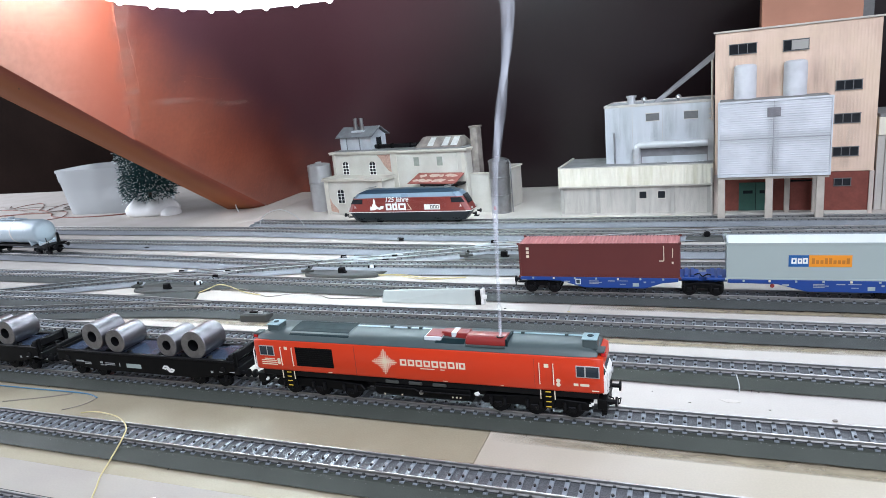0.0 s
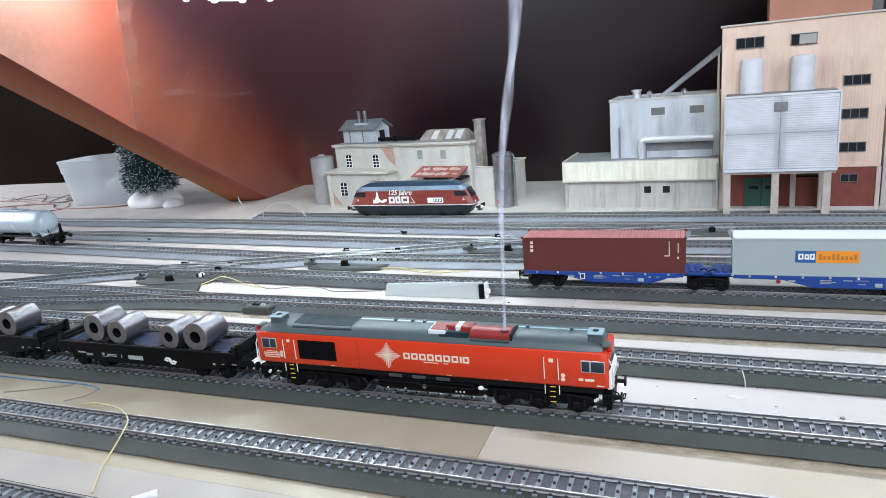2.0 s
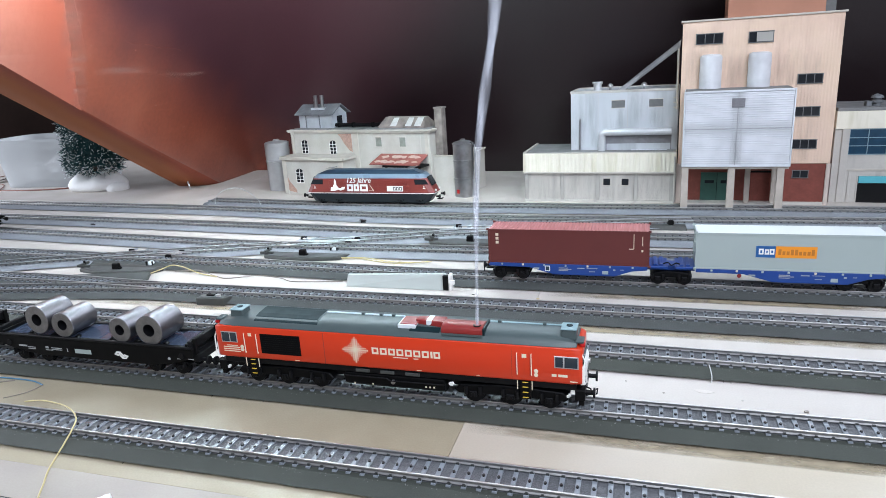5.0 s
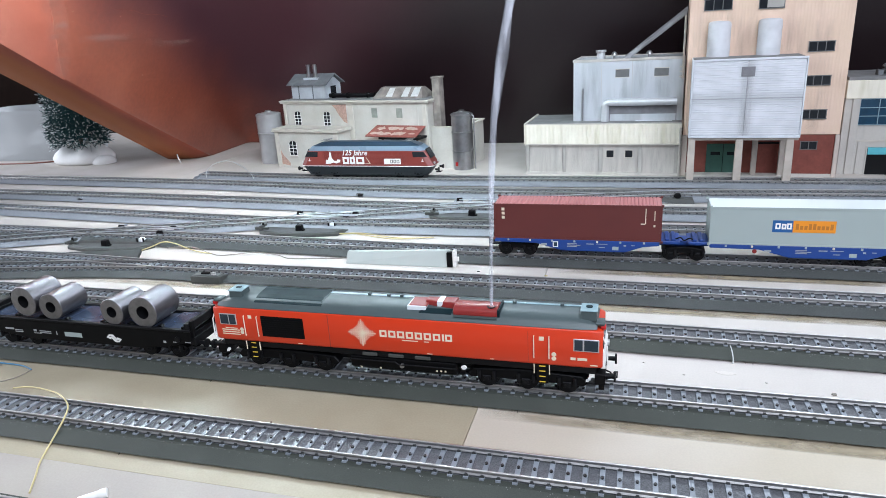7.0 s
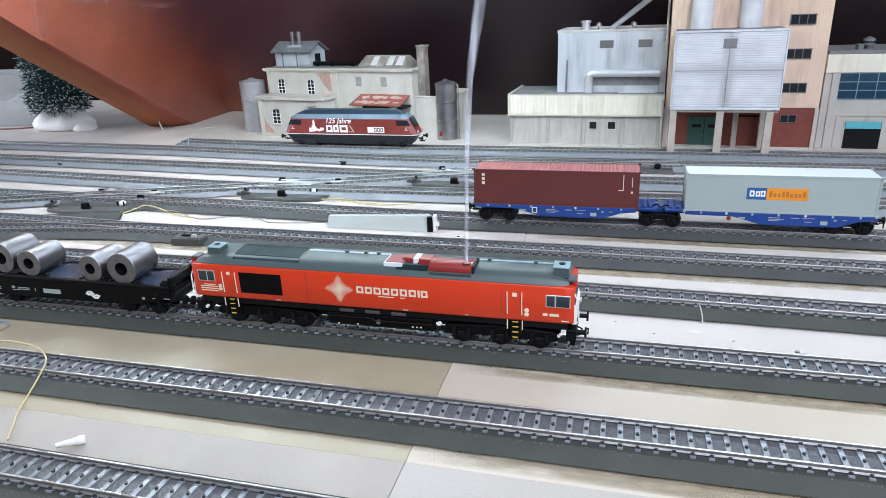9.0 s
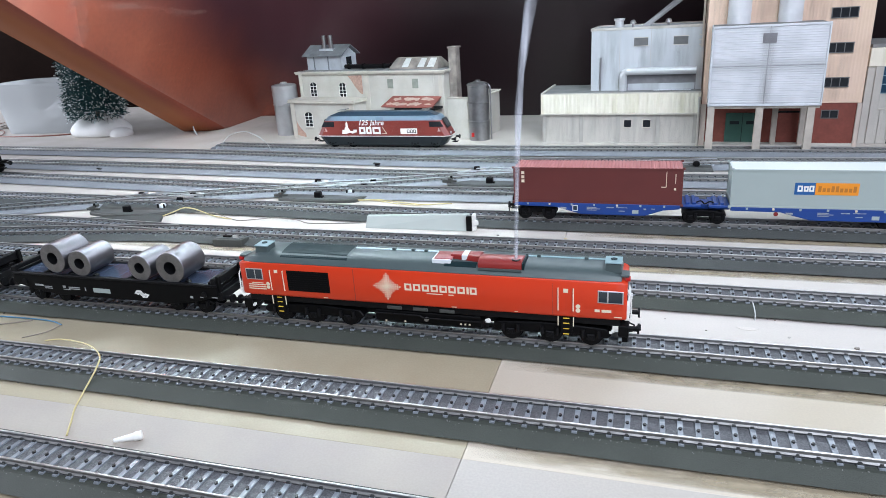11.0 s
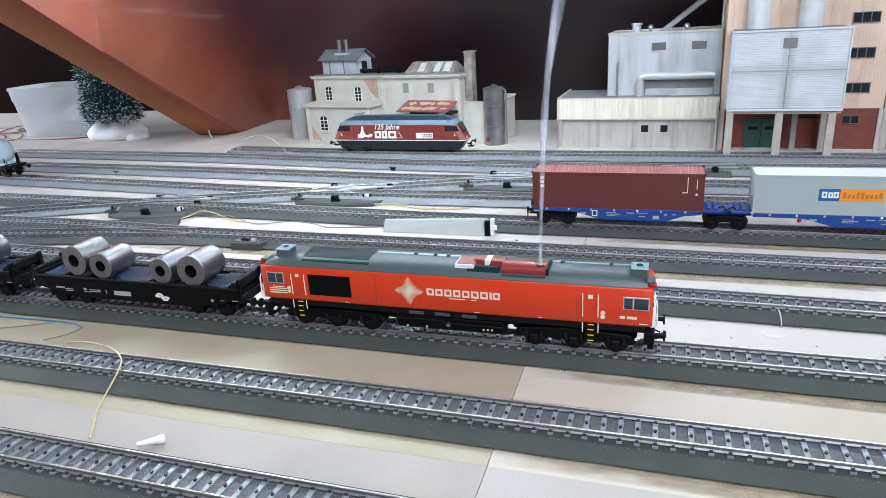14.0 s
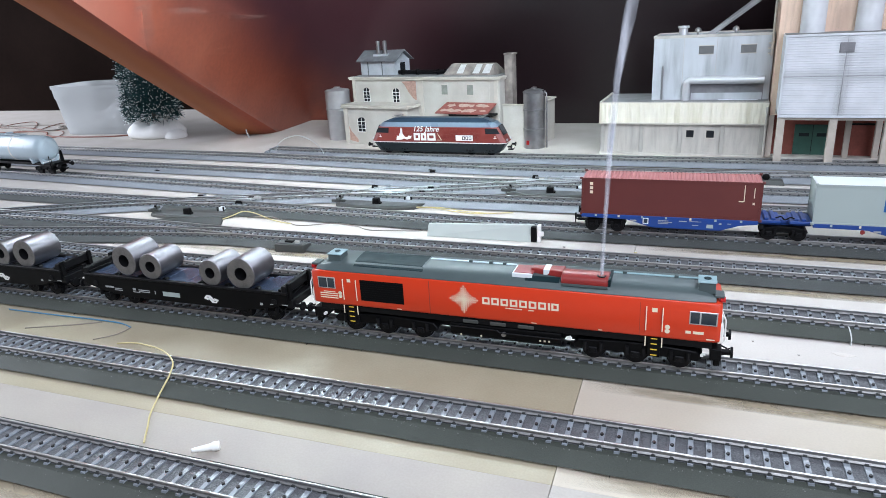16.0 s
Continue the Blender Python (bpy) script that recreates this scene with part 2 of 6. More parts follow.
M_COIL_END = mat("coil_edge_steel", (0.29, 0.275, 0.27), 0.5, 0.9, vary=0.2, size=4, grain=0.15, fine=3500)
M_DECK = mat("blue_grey_deck", (0.046, 0.062, 0.10), 0.25, vary=0.2, size=20)
M_BLUE = mat("blue_wagon_paint", (0.011, 0.052, 0.24), 0.4, vary=0.1, size=20)
M_RED_BOX = mat("maroon_container_paint", (0.115, 0.024, 0.021), 0.5, vary=0.08, size=30)
M_RED_TOP = mat("maroon_container_roof", (0.46, 0.175, 0.17), 0.4, vary=0.1, size=20)
M_GREY_BOX = mat("pale_grey_green_paint", (0.35, 0.405, 0.39), 0.45, vary=0.05, size=40)
M_GREY_TOP = mat("pale_container_roof", (0.70, 0.74, 0.76), 0.35, vary=0.04, size=40)
M_SIGN_BLUE = mat("blue_print", (0.012, 0.10, 0.30), 0.45, vary=0.05)
M_SIGN_ORANGE = mat("orange_print", (0.80, 0.28, 0.02), 0.45, vary=0.05)
M_BROWN = mat("brown_print", (0.46, 0.16, 0.02), 0.5, vary=0.05)
M_TANK = mat("pale_blue_tank_paint", (0.50, 0.60, 0.66), 0.3, vary=0.05, size=30)
M_SIDE_RED = mat("brick_red_loco_paint", (0.21, 0.036, 0.028), 0.4, vary=0.06, size=30)
M_LOCO_BLUE = mat("mid_blue_loco_paint", (0.17, 0.235, 0.30), 0.3, vary=0.1, size=30)
M_LOCO_DARK = mat("dark_blue_loco_roof", (0.018, 0.04, 0.065), 0.35, vary=0.15, size=20)
M_LOCO_UNDER = mat("dark_teal_underframe", (0.008, 0.013, 0.016), 0.45, vary=0.2, size=10)
M_RENDER = streaked(mat("cream_grey_render", (0.54, 0.52, 0.48), 0.75, vary=0.16, size=30, grain=0.06, fine=1200, tint=(0.46, 0.43, 0.38)), (0.44, 0.42, 0.38), 60.0, 30.0)
M_TRIM = mat("pale_stone_trim", (0.55, 0.51, 0.45), 0.7, vary=0.15, size=15)
M_OLD_BRICK = mat("exposed_brick", (0.46, 0.29, 0.23), 0.8, vary=0.2, size=6, grain=0.15)
M_GREY_WALL = mat("grey_plank_wall", (0.42, 0.44, 0.47), 0.7, vary=0.2, size=12)
M_SLATE = mat("grey_slate_roof", (0.16, 0.17, 0.18), 0.6, vary=0.3, size=10)
M_GALV = mat("galvanised_tank", (0.42, 0.42, 0.44), 0.30, 0.85, vary=0.2, size=18, tint=(0.25, 0.245, 0.24))
M_TANK_PALE = mat("pale_grey_tank_paint", (0.43, 0.425, 0.43), 0.4, 0.35, vary=0.18, size=22, tint=(0.34, 0.33, 0.33))
M_RUST_ROOF = mat("red_patched_roof", (0.28, 0.080, 0.062), 0.65, vary=0.25, size=6)
M_PATCH = mat("pale_roof_patch", (0.50, 0.37, 0.31), 0.7, vary=0.2, size=5)
M_CHIMNEY = mat("sooty_chimney", (0.30, 0.26, 0.23), 0.8, vary=0.35, size=12, tint=(0.14, 0.12, 0.11))
M_SKY_GLASS = mat("skylight_panes", (0.56, 0.56, 0.55), 0.35, vary=0.2, size=5)
M_PEACH = streaked(mat("peach_cladding", (0.74, 0.545, 0.43), 0.7, vary=0.14, size=30, tint=(0.70, 0.52, 0.39)), (0.62, 0.44, 0.34), 60.0, 30.0)
M_PEACH_DARK = mat("brick_orange_cladding", (0.42, 0.19, 0.12), 0.65, vary=0.14, size=30)
M_BRICK = mat("red_brick_wall", (0.21, 0.052, 0.036), 0.75, vary=0.2, size=10, grain=0.1)
M_CLAD = streaked(mat("white_corrugated_steel", (0.70, 0.72, 0.75), 0.45, 0.0, vary=0.10, size=22, tint=(0.56, 0.58, 0.61)), (0.54, 0.56, 0.59), 120.0, 26.0)
M_CONCRETE = streaked(mat("weathered_concrete", (0.50, 0.475, 0.435), 0.8, vary=0.22, size=24, grain=0.02, tint=(0.45, 0.42, 0.385)), (0.29, 0.27, 0.25), 120.0, 22.0, 0.52, 0.75)
M_PILASTER = mat("stained_concrete", (0.33, 0.315, 0.29), 0.8, vary=0.25, size=18, tint=(0.40, 0.38, 0.35))
M_BIN = mat("matt_white_silo_paint", (0.64, 0.64, 0.665), 0.65, vary=0.25, size=20)
M_STILT = mat("brownish_concrete", (0.50, 0.445, 0.39), 0.8, vary=0.3, size=14, tint=(0.38, 0.335, 0.29))
M_POST = mat("pinkish_corner_concrete", (0.58, 0.49, 0.43), 0.8, vary=0.15, size=14)
M_LOUVRE = mat("grey_louvre", (0.22, 0.215, 0.23), 0.6, vary=0.2, size=6)
M_GRIME = faded("washed_down_grime", (0.20, 0.165, 0.145), "XZ", 0.11, (200, 200, 22), 0.36, 0.78)
M_CONVEYOR = mat("grey_conveyor_steel", (0.30, 0.30, 0.31), 0.6, vary=0.15, size=12)
M_BAR = mat("grey_blue_window_bar", (0.20, 0.31, 0.36), 0.5)
M_SLIP = mat("bright_slip_rail", (0.70, 0.72, 0.74), 0.4, 0.85)
M_PALE_BLUE = streaked(mat("pale_blue_grey_wall", (0.50, 0.52, 0.545), 0.65, vary=0.14, size=35, tint=(0.45, 0.475, 0.505)), (0.34, 0.355, 0.37), 120.0, 20.0)
M_YELLOW_CLAD = streaked(mat("pale_yellow_cladding", (0.80, 0.755, 0.64), 0.6, vary=0.1, size=18, tint=(0.72, 0.675, 0.565)), (0.60, 0.56, 0.42))
M_BAY_SEAM = mat("grey_seam_dirt", (0.36, 0.36, 0.38), 0.6, vary=0.25, size=10)
M_BAY = mat("stained_corrugated_steel", (0.64, 0.645, 0.68), 0.45, vary=0.12, size=22, tint=(0.53, 0.54, 0.57))
nt = M_BAY.node_tree
first = nt.nodes["Principled BSDF"].inputs["Base Color"].links[0].from_socket
co, cut = nt.nodes.new("ShaderNodeTexCoord"), nt.nodes.new("ShaderNodeSeparateXYZ")
nt.links.new(co.outputs["Object"], cut.inputs[0])
worn = None
for axis, middle, half in (("X", 0.064, 0.013), ("Z", 0.103, 0.012)):
    far_, ramp = nt.nodes.new("ShaderNodeMath"), nt.nodes.new("ShaderNodeMapRange")
    far_.operation = "SUBTRACT"
    far_.inputs[1].default_value = middle
    nt.links.new(cut.outputs[axis], far_.inputs[0])
    size_ = nt.nodes.new("ShaderNodeMath")
    size_.operation = "ABSOLUTE"
    nt.links.new(far_.outputs[0], size_.inputs[0])
    ramp.interpolation_type = "SMOOTHSTEP"
    ramp.inputs[1].default_value, ramp.inputs[2].default_value, ramp.inputs[3].default_value, ramp.inputs[4].default_value = 0.0, half, 0.75, 0.0
    nt.links.new(size_.outputs[0], ramp.inputs[0])
    mix = nt.nodes.new("ShaderNodeMix")
    mix.data_type = "RGBA"
    mix.inputs[7].default_value = (0.40, 0.41, 0.43, 1)
    nt.links.new(ramp.outputs[0], mix.inputs[0])
    nt.links.new(worn or first, mix.inputs[6])
    worn = mix.outputs[2]
nt.links.new(worn, nt.nodes["Principled BSDF"].inputs["Base Color"])
M_DARK_WIN = mat("dark_window_glass", (0.02, 0.022, 0.026), 0.15, vary=0.3, size=8)
M_SHUTTER = mat("grey_green_shutter", (0.27, 0.29, 0.25), 0.6, vary=0.25, size=6)
M_GREY_WIN = mat("grey_shutter", (0.13, 0.13, 0.13), 0.55, vary=0.2, size=6)
M_GREEN_DOOR = mat("green_gate_paint", (0.025, 0.085, 0.065), 0.55, vary=0.2, size=10)
M_CYAN = mat("turquoise_shutter", (0.10, 0.45, 0.52), 0.5, vary=0.1, size=6)
M_BLUE_WIN = mat("blue_tinted_glass", (0.015, 0.055, 0.10), 0.15, vary=0.3, size=8)
M_STEEL = mat("bare_metal_duct", (0.74, 0.75, 0.77), 0.38, 0.6, vary=0.12, size=14)
M_FLAT_ROOF = mat("grey_flat_roof", (0.22, 0.22, 0.22), 0.75, vary=0.25, size=15)
# Red stain with the shade of the upper, rear board painted in as maroon.
M_RUST = shade_fade(smudged(mat("rust_red_stain_with_shade", (0.305, 0.070, 0.036), 0.36, vary=0.22, size=90, grain=0.07, bump=0.35, fine=160, tint=(0.245, 0.055, 0.028)), (0.40, 0.118, 0.070)), (0.070, 0.0235, 0.030))
# Deep shade painted into the panel, near black to the right and lower down.
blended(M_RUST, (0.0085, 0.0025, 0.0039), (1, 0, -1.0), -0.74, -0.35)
M_RUST.node_tree.nodes["Principled BSDF"].inputs["Coat Weight"].default_value = 0.24
M_RUST.node_tree.nodes["Principled BSDF"].inputs["Coat Roughness"].default_value = 0.42
# Salmon paint, paled away from the seam to hold the strip light's glare.
M_SALMON = smudged(mat("salmon_painted_sheet", (0.41, 0.205, 0.155), 0.36, vary=0.25, size=110, grain=0.08, bump=0.4, fine=120, tint=(0.35, 0.15, 0.108), coat=0.5), (0.53, 0.39, 0.335))
blended(M_SALMON, (0.345, 0.078, 0.044), (0, 1, 0.33), 0.20, 0.378)
M_SALMON.node_tree.nodes["Principled BSDF"].inputs["Coat Roughness"].default_value = 0.36
M_SCUFF = mat("faint_scuff", (0.24, 0.075, 0.05), 0.5, vary=0.4, size=12, tint=(0.17, 0.05, 0.035))
M_CHIP = mat("rubbed_spot", (0.40, 0.19, 0.14), 0.5, vary=0.3, size=3)
M_SMEAR = faded("pale_rubbed_smear", (0.62, 0.36, 0.30), "YZ", 0.17, (60, 25, 130), 0.3, 0.75)
M_SCUFF_DARK = mat("faint_dark_scuff", (0.055, 0.024, 0.028), 0.5, vary=0.4, size=12, tint=(0.09, 0.035, 0.04))
M_EDGE_TURN = blended(mat("ochre_red_rounded_edge", (0.30, 0.074, 0.044), 0.7, spec=0.2, vary=0.2, size=80, grain=0.06, fine=200, tint=(0.25, 0.058, 0.036)), (0.34, 0.108, 0.040), (-1, -0.05, 0.4), 0.581, 0.615)
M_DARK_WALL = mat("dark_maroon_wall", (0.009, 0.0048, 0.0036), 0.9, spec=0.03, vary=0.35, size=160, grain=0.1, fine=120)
M_TUB = mat("milky_plastic", (0.80, 0.82, 0.83), 0.35, vary=0.05, size=60)
nt = M_TUB.node_tree
thin, blend = nt.nodes.new("ShaderNodeBsdfTranslucent"), nt.nodes.new("ShaderNodeMixShader")
thin.inputs[0].default_value = (0.8, 0.83, 0.84, 1)
blend.inputs[0].default_value = 0.5
nt.links.new(nt.nodes["Principled BSDF"].outputs[0], blend.inputs[1])
nt.links.new(thin.outputs[0], blend.inputs[2])
clear, blend2 = nt.nodes.new("ShaderNodeBsdfTransparent"), nt.nodes.new("ShaderNodeMixShader")
blend2.inputs[0].default_value = 0.5
nt.links.new(blend.outputs[0], blend2.inputs[1])
nt.links.new(clear.outputs[0], blend2.inputs[2])
nt.links.new(blend2.outputs[0], nt.nodes["Material Output"].inputs[0])
M_BAG = mat("crumpled_white_film", (0.86, 0.87, 0.87), 0.4, vary=0.06, size=20)
M_SNOW = mat("white_plaster_snow", (0.85, 0.85, 0.83), 0.6, vary=0.08, size=14, bump=0.4, fine=500)
M_NEEDLE = mat("dark_green_bristle", (0.003, 0.062, 0.066), 0.5, vary=0.4, size=8)
M_FROST = mat("frosted_bristle_tip", (0.80, 0.88, 0.88), 0.5, vary=0.2, size=4)
M_WOOD = mat("brown_wood_stub", (0.10, 0.055, 0.03), 0.7)
M_PALE = mat("pale_grey_plastic", (0.45, 0.49, 0.465), 0.45, vary=0.07, size=30)
M_YWIRE = mat("yellow_wire", (0.60, 0.50, 0.24), 0.4, vary=0.1)
M_BWIRE = mat("blue_wire", (0.06, 0.22, 0.38), 0.4)
M_GWIRE = mat("grey_wire", (0.25, 0.22, 0.19), 0.5)
M_RWIRE = mat("brown_red_wire", (0.24, 0.09, 0.06), 0.5)
M_WWIRE = mat("white_wire", (0.58, 0.60, 0.60), 0.4)
M_DARK_RED = mat("deep_red_exhaust", (0.24, 0.020, 0.017), 0.42, vary=0.15, size=8, coat=0.1)
M_LAMP_RED = mat("red_tail_lamp", (0.5, 0.01, 0.01), 0.3)
M_HOUSING = mat("grey_housing_plastic", (0.055, 0.058, 0.054), 0.55, vary=0.12, size=14)
M_HOUSING_TOP = mat("light_grey_housing_plate", (0.10, 0.105, 0.106), 0.45, vary=0.15, size=12)
M_ROOM = mat("room_paint", (0.30, 0.31, 0.33), 0.8, vary=0.1, size=300)
M_LED = glow("led_strip", (0.74, 0.92, 1.0), 165.0)


# ---- builders, in millimetres ----
class G:
    """A mesh under construction."""

    def __init__(self):
        self.v, self.f = [], []

    def loop(self, pts):
        i = len(self.v)
        self.v += [tuple(p) for p in pts]
        return list(range(i, i + len(pts)))

    def loft(self, loops, caps=True, closed=True):
        ids = [self.loop(p) for p in loops]
        n = len(ids[0])
        for a, b in zip(ids, ids[1:]):
            for k in range(n if closed else n - 1):
                self.f.append((a[k], a[(k + 1) % n], b[(k + 1) % n], b[k]))
        if caps:
            self.f += [tuple(reversed(ids[0])), tuple(ids[-1])]
        return self

    def box(self, x0, x1, y0, y1, z0, z1, tx=0, ty=0):
        """A block; tx and ty draw its top in (or out)."""
        low = [(x0, y0, z0), (x1, y0, z0), (x1, y1, z0), (x0, y1, z0)]
        top = [(x0 + tx, y0 + ty, z1), (x1 - tx, y0 + ty, z1), (x1 - tx, y1 - ty, z1), (x0 + tx, y1 - ty, z1)]
        return self.loft([low, top])

    def prism(self, pts, axis, a, b):
        """A polygon drawn out along an axis: (y, z) along x, (x, z) along y, (x, y) along z."""
        put = {"x": lambda p, c: (c, p[0], p[1]), "y": lambda p, c: (p[0], c, p[1]), "z": lambda p, c: (p[0], p[1], c)}[axis]
        return self.loft([[put(p, a) for p in pts], [put(p, b) for p in pts]])

    def cyl(self, p, q, r, n=16, r2=None, caps=True):
        p, q = Vector(p), Vector(q)
        d = (q - p).normalized()
        a = d.orthogonal().normalized()
        b = d.cross(a)
        loops = []
        for c, rad in ((p, r), (q, r if r2 is None else r2)):
            loops.append([c + rad * (math.cos(t) * a + math.sin(t) * b) for t in (2 * math.pi * k / n for k in range(n))])
        return self.loft(loops, caps)

    def lathe(self, centre, profile, n=24):
        """Turned round the upright line through centre: profile of (radius, z)."""
        x, y, z = centre
        return self.loft([[(x + r * math.cos(2 * math.pi * k / n), y + r * math.sin(2 * math.pi * k / n), z + h) for k in range(n)] for r, h in profile])

    def tube(self, pts, r, n=7):
        pts = [Vector(p) for p in pts]
        loops = []
        a = None
        for i, p in enumerate(pts):
            d = (pts[min(i + 1, len(pts) - 1)] - pts[max(i - 1, 0)]).normalized()
            a = d.orthogonal().normalized() if a is None else (a - a.dot(d) * d).normalized()
            b = d.cross(a)
            rad = r[i] if isinstance(r, (list, tuple)) else r
            loops.append([p + rad * (math.cos(2 * math.pi * k / n) * a + math.sin(2 * math.pi * k / n) * b) for k in range(n)])
        return self.loft(loops)

    def mesh(self, name, bevel=0.0, smooth=0):
        me = bpy.data.meshes.new(name)
        me.from_pydata([(x * 0.001, y * 0.001, z * 0.001) for x, y, z in self.v], [], self.f)
        bm = bmesh.new()
        bm.from_mesh(me)
        bmesh.ops.recalc_face_normals(bm, faces=bm.faces)
        if bevel:
            bm.normal_update()
            edges = [e for e in bm.edges if len(e.link_faces) == 2 and e.calc_face_angle(0) > 0.6]
            bmesh.ops.bevel(bm, geom=edges, offset=bevel * 0.001, segments=2 if bevel > 0.6 else 1, affect="EDGES", clamp_overlap=True)
        bm.to_mesh(me)
        bm.free()
        if smooth:
            me.shade_smooth()
            me.set_sharp_from_angle(angle=radians(smooth))
        return me


def part(name, g, material, parent, label="", bevel=0.0, smooth=0, at=None):
    me = g.mesh(name, bevel, smooth)
    me.materials.append(material)
    ob = new(name, me)
    ob.parent = parent
    if at is not None:
        ob.matrix_basis = at
    if label:
        tagged(ob, label)
    return ob


def thing(name, label, category, x=0.0, y=0.0, z=0.0, turn=0.0, group="", kind=""):
    """An Empty at a thing's base; x, y, z in millimetres."""
    return tagged(_placed(new(name), x, y, z, turn), label, category, group, kind)


def _placed(ob, x, y, z, turn):
    ob.empty_display_size = 0.01
    ob.matrix_basis = pose(x / 1000, y / 1000, z / 1000, 0, 0, turn)
    return ob


def single(name, g, material, label, category, bevel=0.0, smooth=0, group="", kind="", x=0.0, y=0.0, z=0.0, turn=0.0):
    """A thing that is one mesh."""
    me = g.mesh(name, bevel, smooth)
    me.materials.append(material)
    ob = new(name, me)
    ob.matrix_basis = pose(x / 1000, y / 1000, z / 1000, 0, 0, turn)
    return tagged(ob, label, category, group, kind)


def curve_pts(pts, n=8):
    """A smooth line through points (Catmull-Rom)."""
    pts = [Vector(p) for p in pts]
    out = []
    for i in range(len(pts) - 1):
        a, b, c, d = pts[max(i - 1, 0)], pts[i], pts[i + 1], pts[min(i + 2, len(pts) - 1)]
        for k in range(n):
            t = k / n
            out.append(0.5 * (2 * b + (c - a) * t + (2 * a - 5 * b + 4 * c - d) * t * t + (3 * b - a - 3 * c + d) * t * t * t))
    return out + [pts[-1]]


def letters(words, size, name, material, parent, at, label="", bold=0.0, slant=0.0):
    """Readable writing as a thin mesh; size in millimetres."""
    cu = bpy.data.curves.new(name, "FONT")
    cu.body, cu.size, cu.extrude, cu.offset = words, size / 1000, 0.00008, bold / 1000
    cu.resolution_u, cu.shear = 3, slant
    tmp = bpy.data.objects.new(name, cu)
    me = bpy.data.meshes.new_from_object(tmp)
    bpy.data.objects.remove(tmp)
    me.materials.clear()
    me.materials.append(material)
    ob = new(name, me)
    ob.parent, ob.matrix_basis = parent, at
    if label:
        tagged(ob, label)
    return ob


TOP = 8.5  # rail head over the table


# ---- room, table, sloping board ----
g = G().box(-1900, 1200, -620, 1010, -42, -18)
table = thing("tabletop", "wide pale boards carrying the model railway", "table", kind="structure")
part("table_base", g, M_WOOD, table, "wooden board under the top", bevel=2)


for x in (-1800, 1100):
    for y in (-540, 930):
        part("leg", G().box(x - 35, x + 35, y - 35, y + 35, -750, -42, 4, 4), M_WOOD, table, "square wooden table leg", bevel=2)


def board(x0, x1, y0, y1, material, label="", gap=0.14, edge=0.5):
    part("board", G().box(x0 + 0.14, x1 - 0.14, y0 + gap, y1 - gap, -18, 0), material, table, label, bevel=edge)


board(-1900, 49, -620, -108, M_FRONT, gap=0.01, edge=0.1)
board(49, 1200, -620, -108, M_FRONT_PALE, "pale beige board", 0.01, 0.1)
board(-1900, 49, -108, -2, M_TAN, "tan brown board", 0.01, 0.1)
board(49, 1200, -108, -2, M_PALE_TAN, "pale tan board", 0.01, 0.1)
board(-1900, 50, -2, 75, M_WHITE_BOARD, "white board")
board(50, 1200, -2, 75, M_WHITE_BOARD)
board(-1900, 50, 75, 150, M_WHITE_BOARD)
board(50, 1200, 75, 150, M_WHITE_BOARD)
board(-1900, 60, 150, 225, M_WHITE_BOARD)
board(60, 1200, 150, 225, M_TABLE)
board(-1900, -100, 225, 445, M_WHITE_BOARD)
board(-100, 1200, 225, 445, M_WHITE_BOARD)
board(-1900, -560, 445, 1010, M_TABLE)
board(-560, 300, 445, 1010, M_TABLE)
board(300, 1200, 445, 1010, M_TABLE)
for x0, x1, y in ((50, 420, -98.5), (50, 420, -22.5), (66, 420, 198), (-400, 420, 126), (-420, 400, -174.5)):
    part("glue_line", G().box(x0, x1, y - 8, y + 6, 0.02, 0.03), M_GLUE, table, "yellowish dried glue along the track bed")

single("floor", G().box(-3500, 3500, -3200, 2500, -780, -750), M_ROOM, "plain floor of the room", "floor", kind="structure")
single("wall_south", G().box(-3500, 3500, -3240, -3200, -750, 1900), M_ROOM, "plain painted wall", "wall", kind="structure")
single("wall_east", G().box(3500, 3540, -3200, 2500, -750, 1900), M_ROOM, "plain painted wall", "wall", kind="structure")
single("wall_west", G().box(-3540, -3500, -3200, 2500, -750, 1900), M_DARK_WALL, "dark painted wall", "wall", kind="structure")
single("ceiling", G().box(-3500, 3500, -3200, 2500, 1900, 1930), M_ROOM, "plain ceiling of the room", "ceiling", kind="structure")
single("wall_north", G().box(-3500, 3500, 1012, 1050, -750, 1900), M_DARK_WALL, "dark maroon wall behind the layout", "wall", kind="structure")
# the rust red sloping board, x = -615 - 0.05 (y - 681) + 0.4 z, bends round into the overhanging dark maroon back
# panel; its shade is put into the colour
N = Vector((1, 0.05, -0.4)).normalized()


def on_face(y, z, off=0.0):
    return Vector((-615 - 0.05 * (y - 681) + 0.4 * z, y, z)) + off * N


def panel_y(x, z):
    return 845 - 0.08 * (min(x, -115) + 600) - 0.22 * z


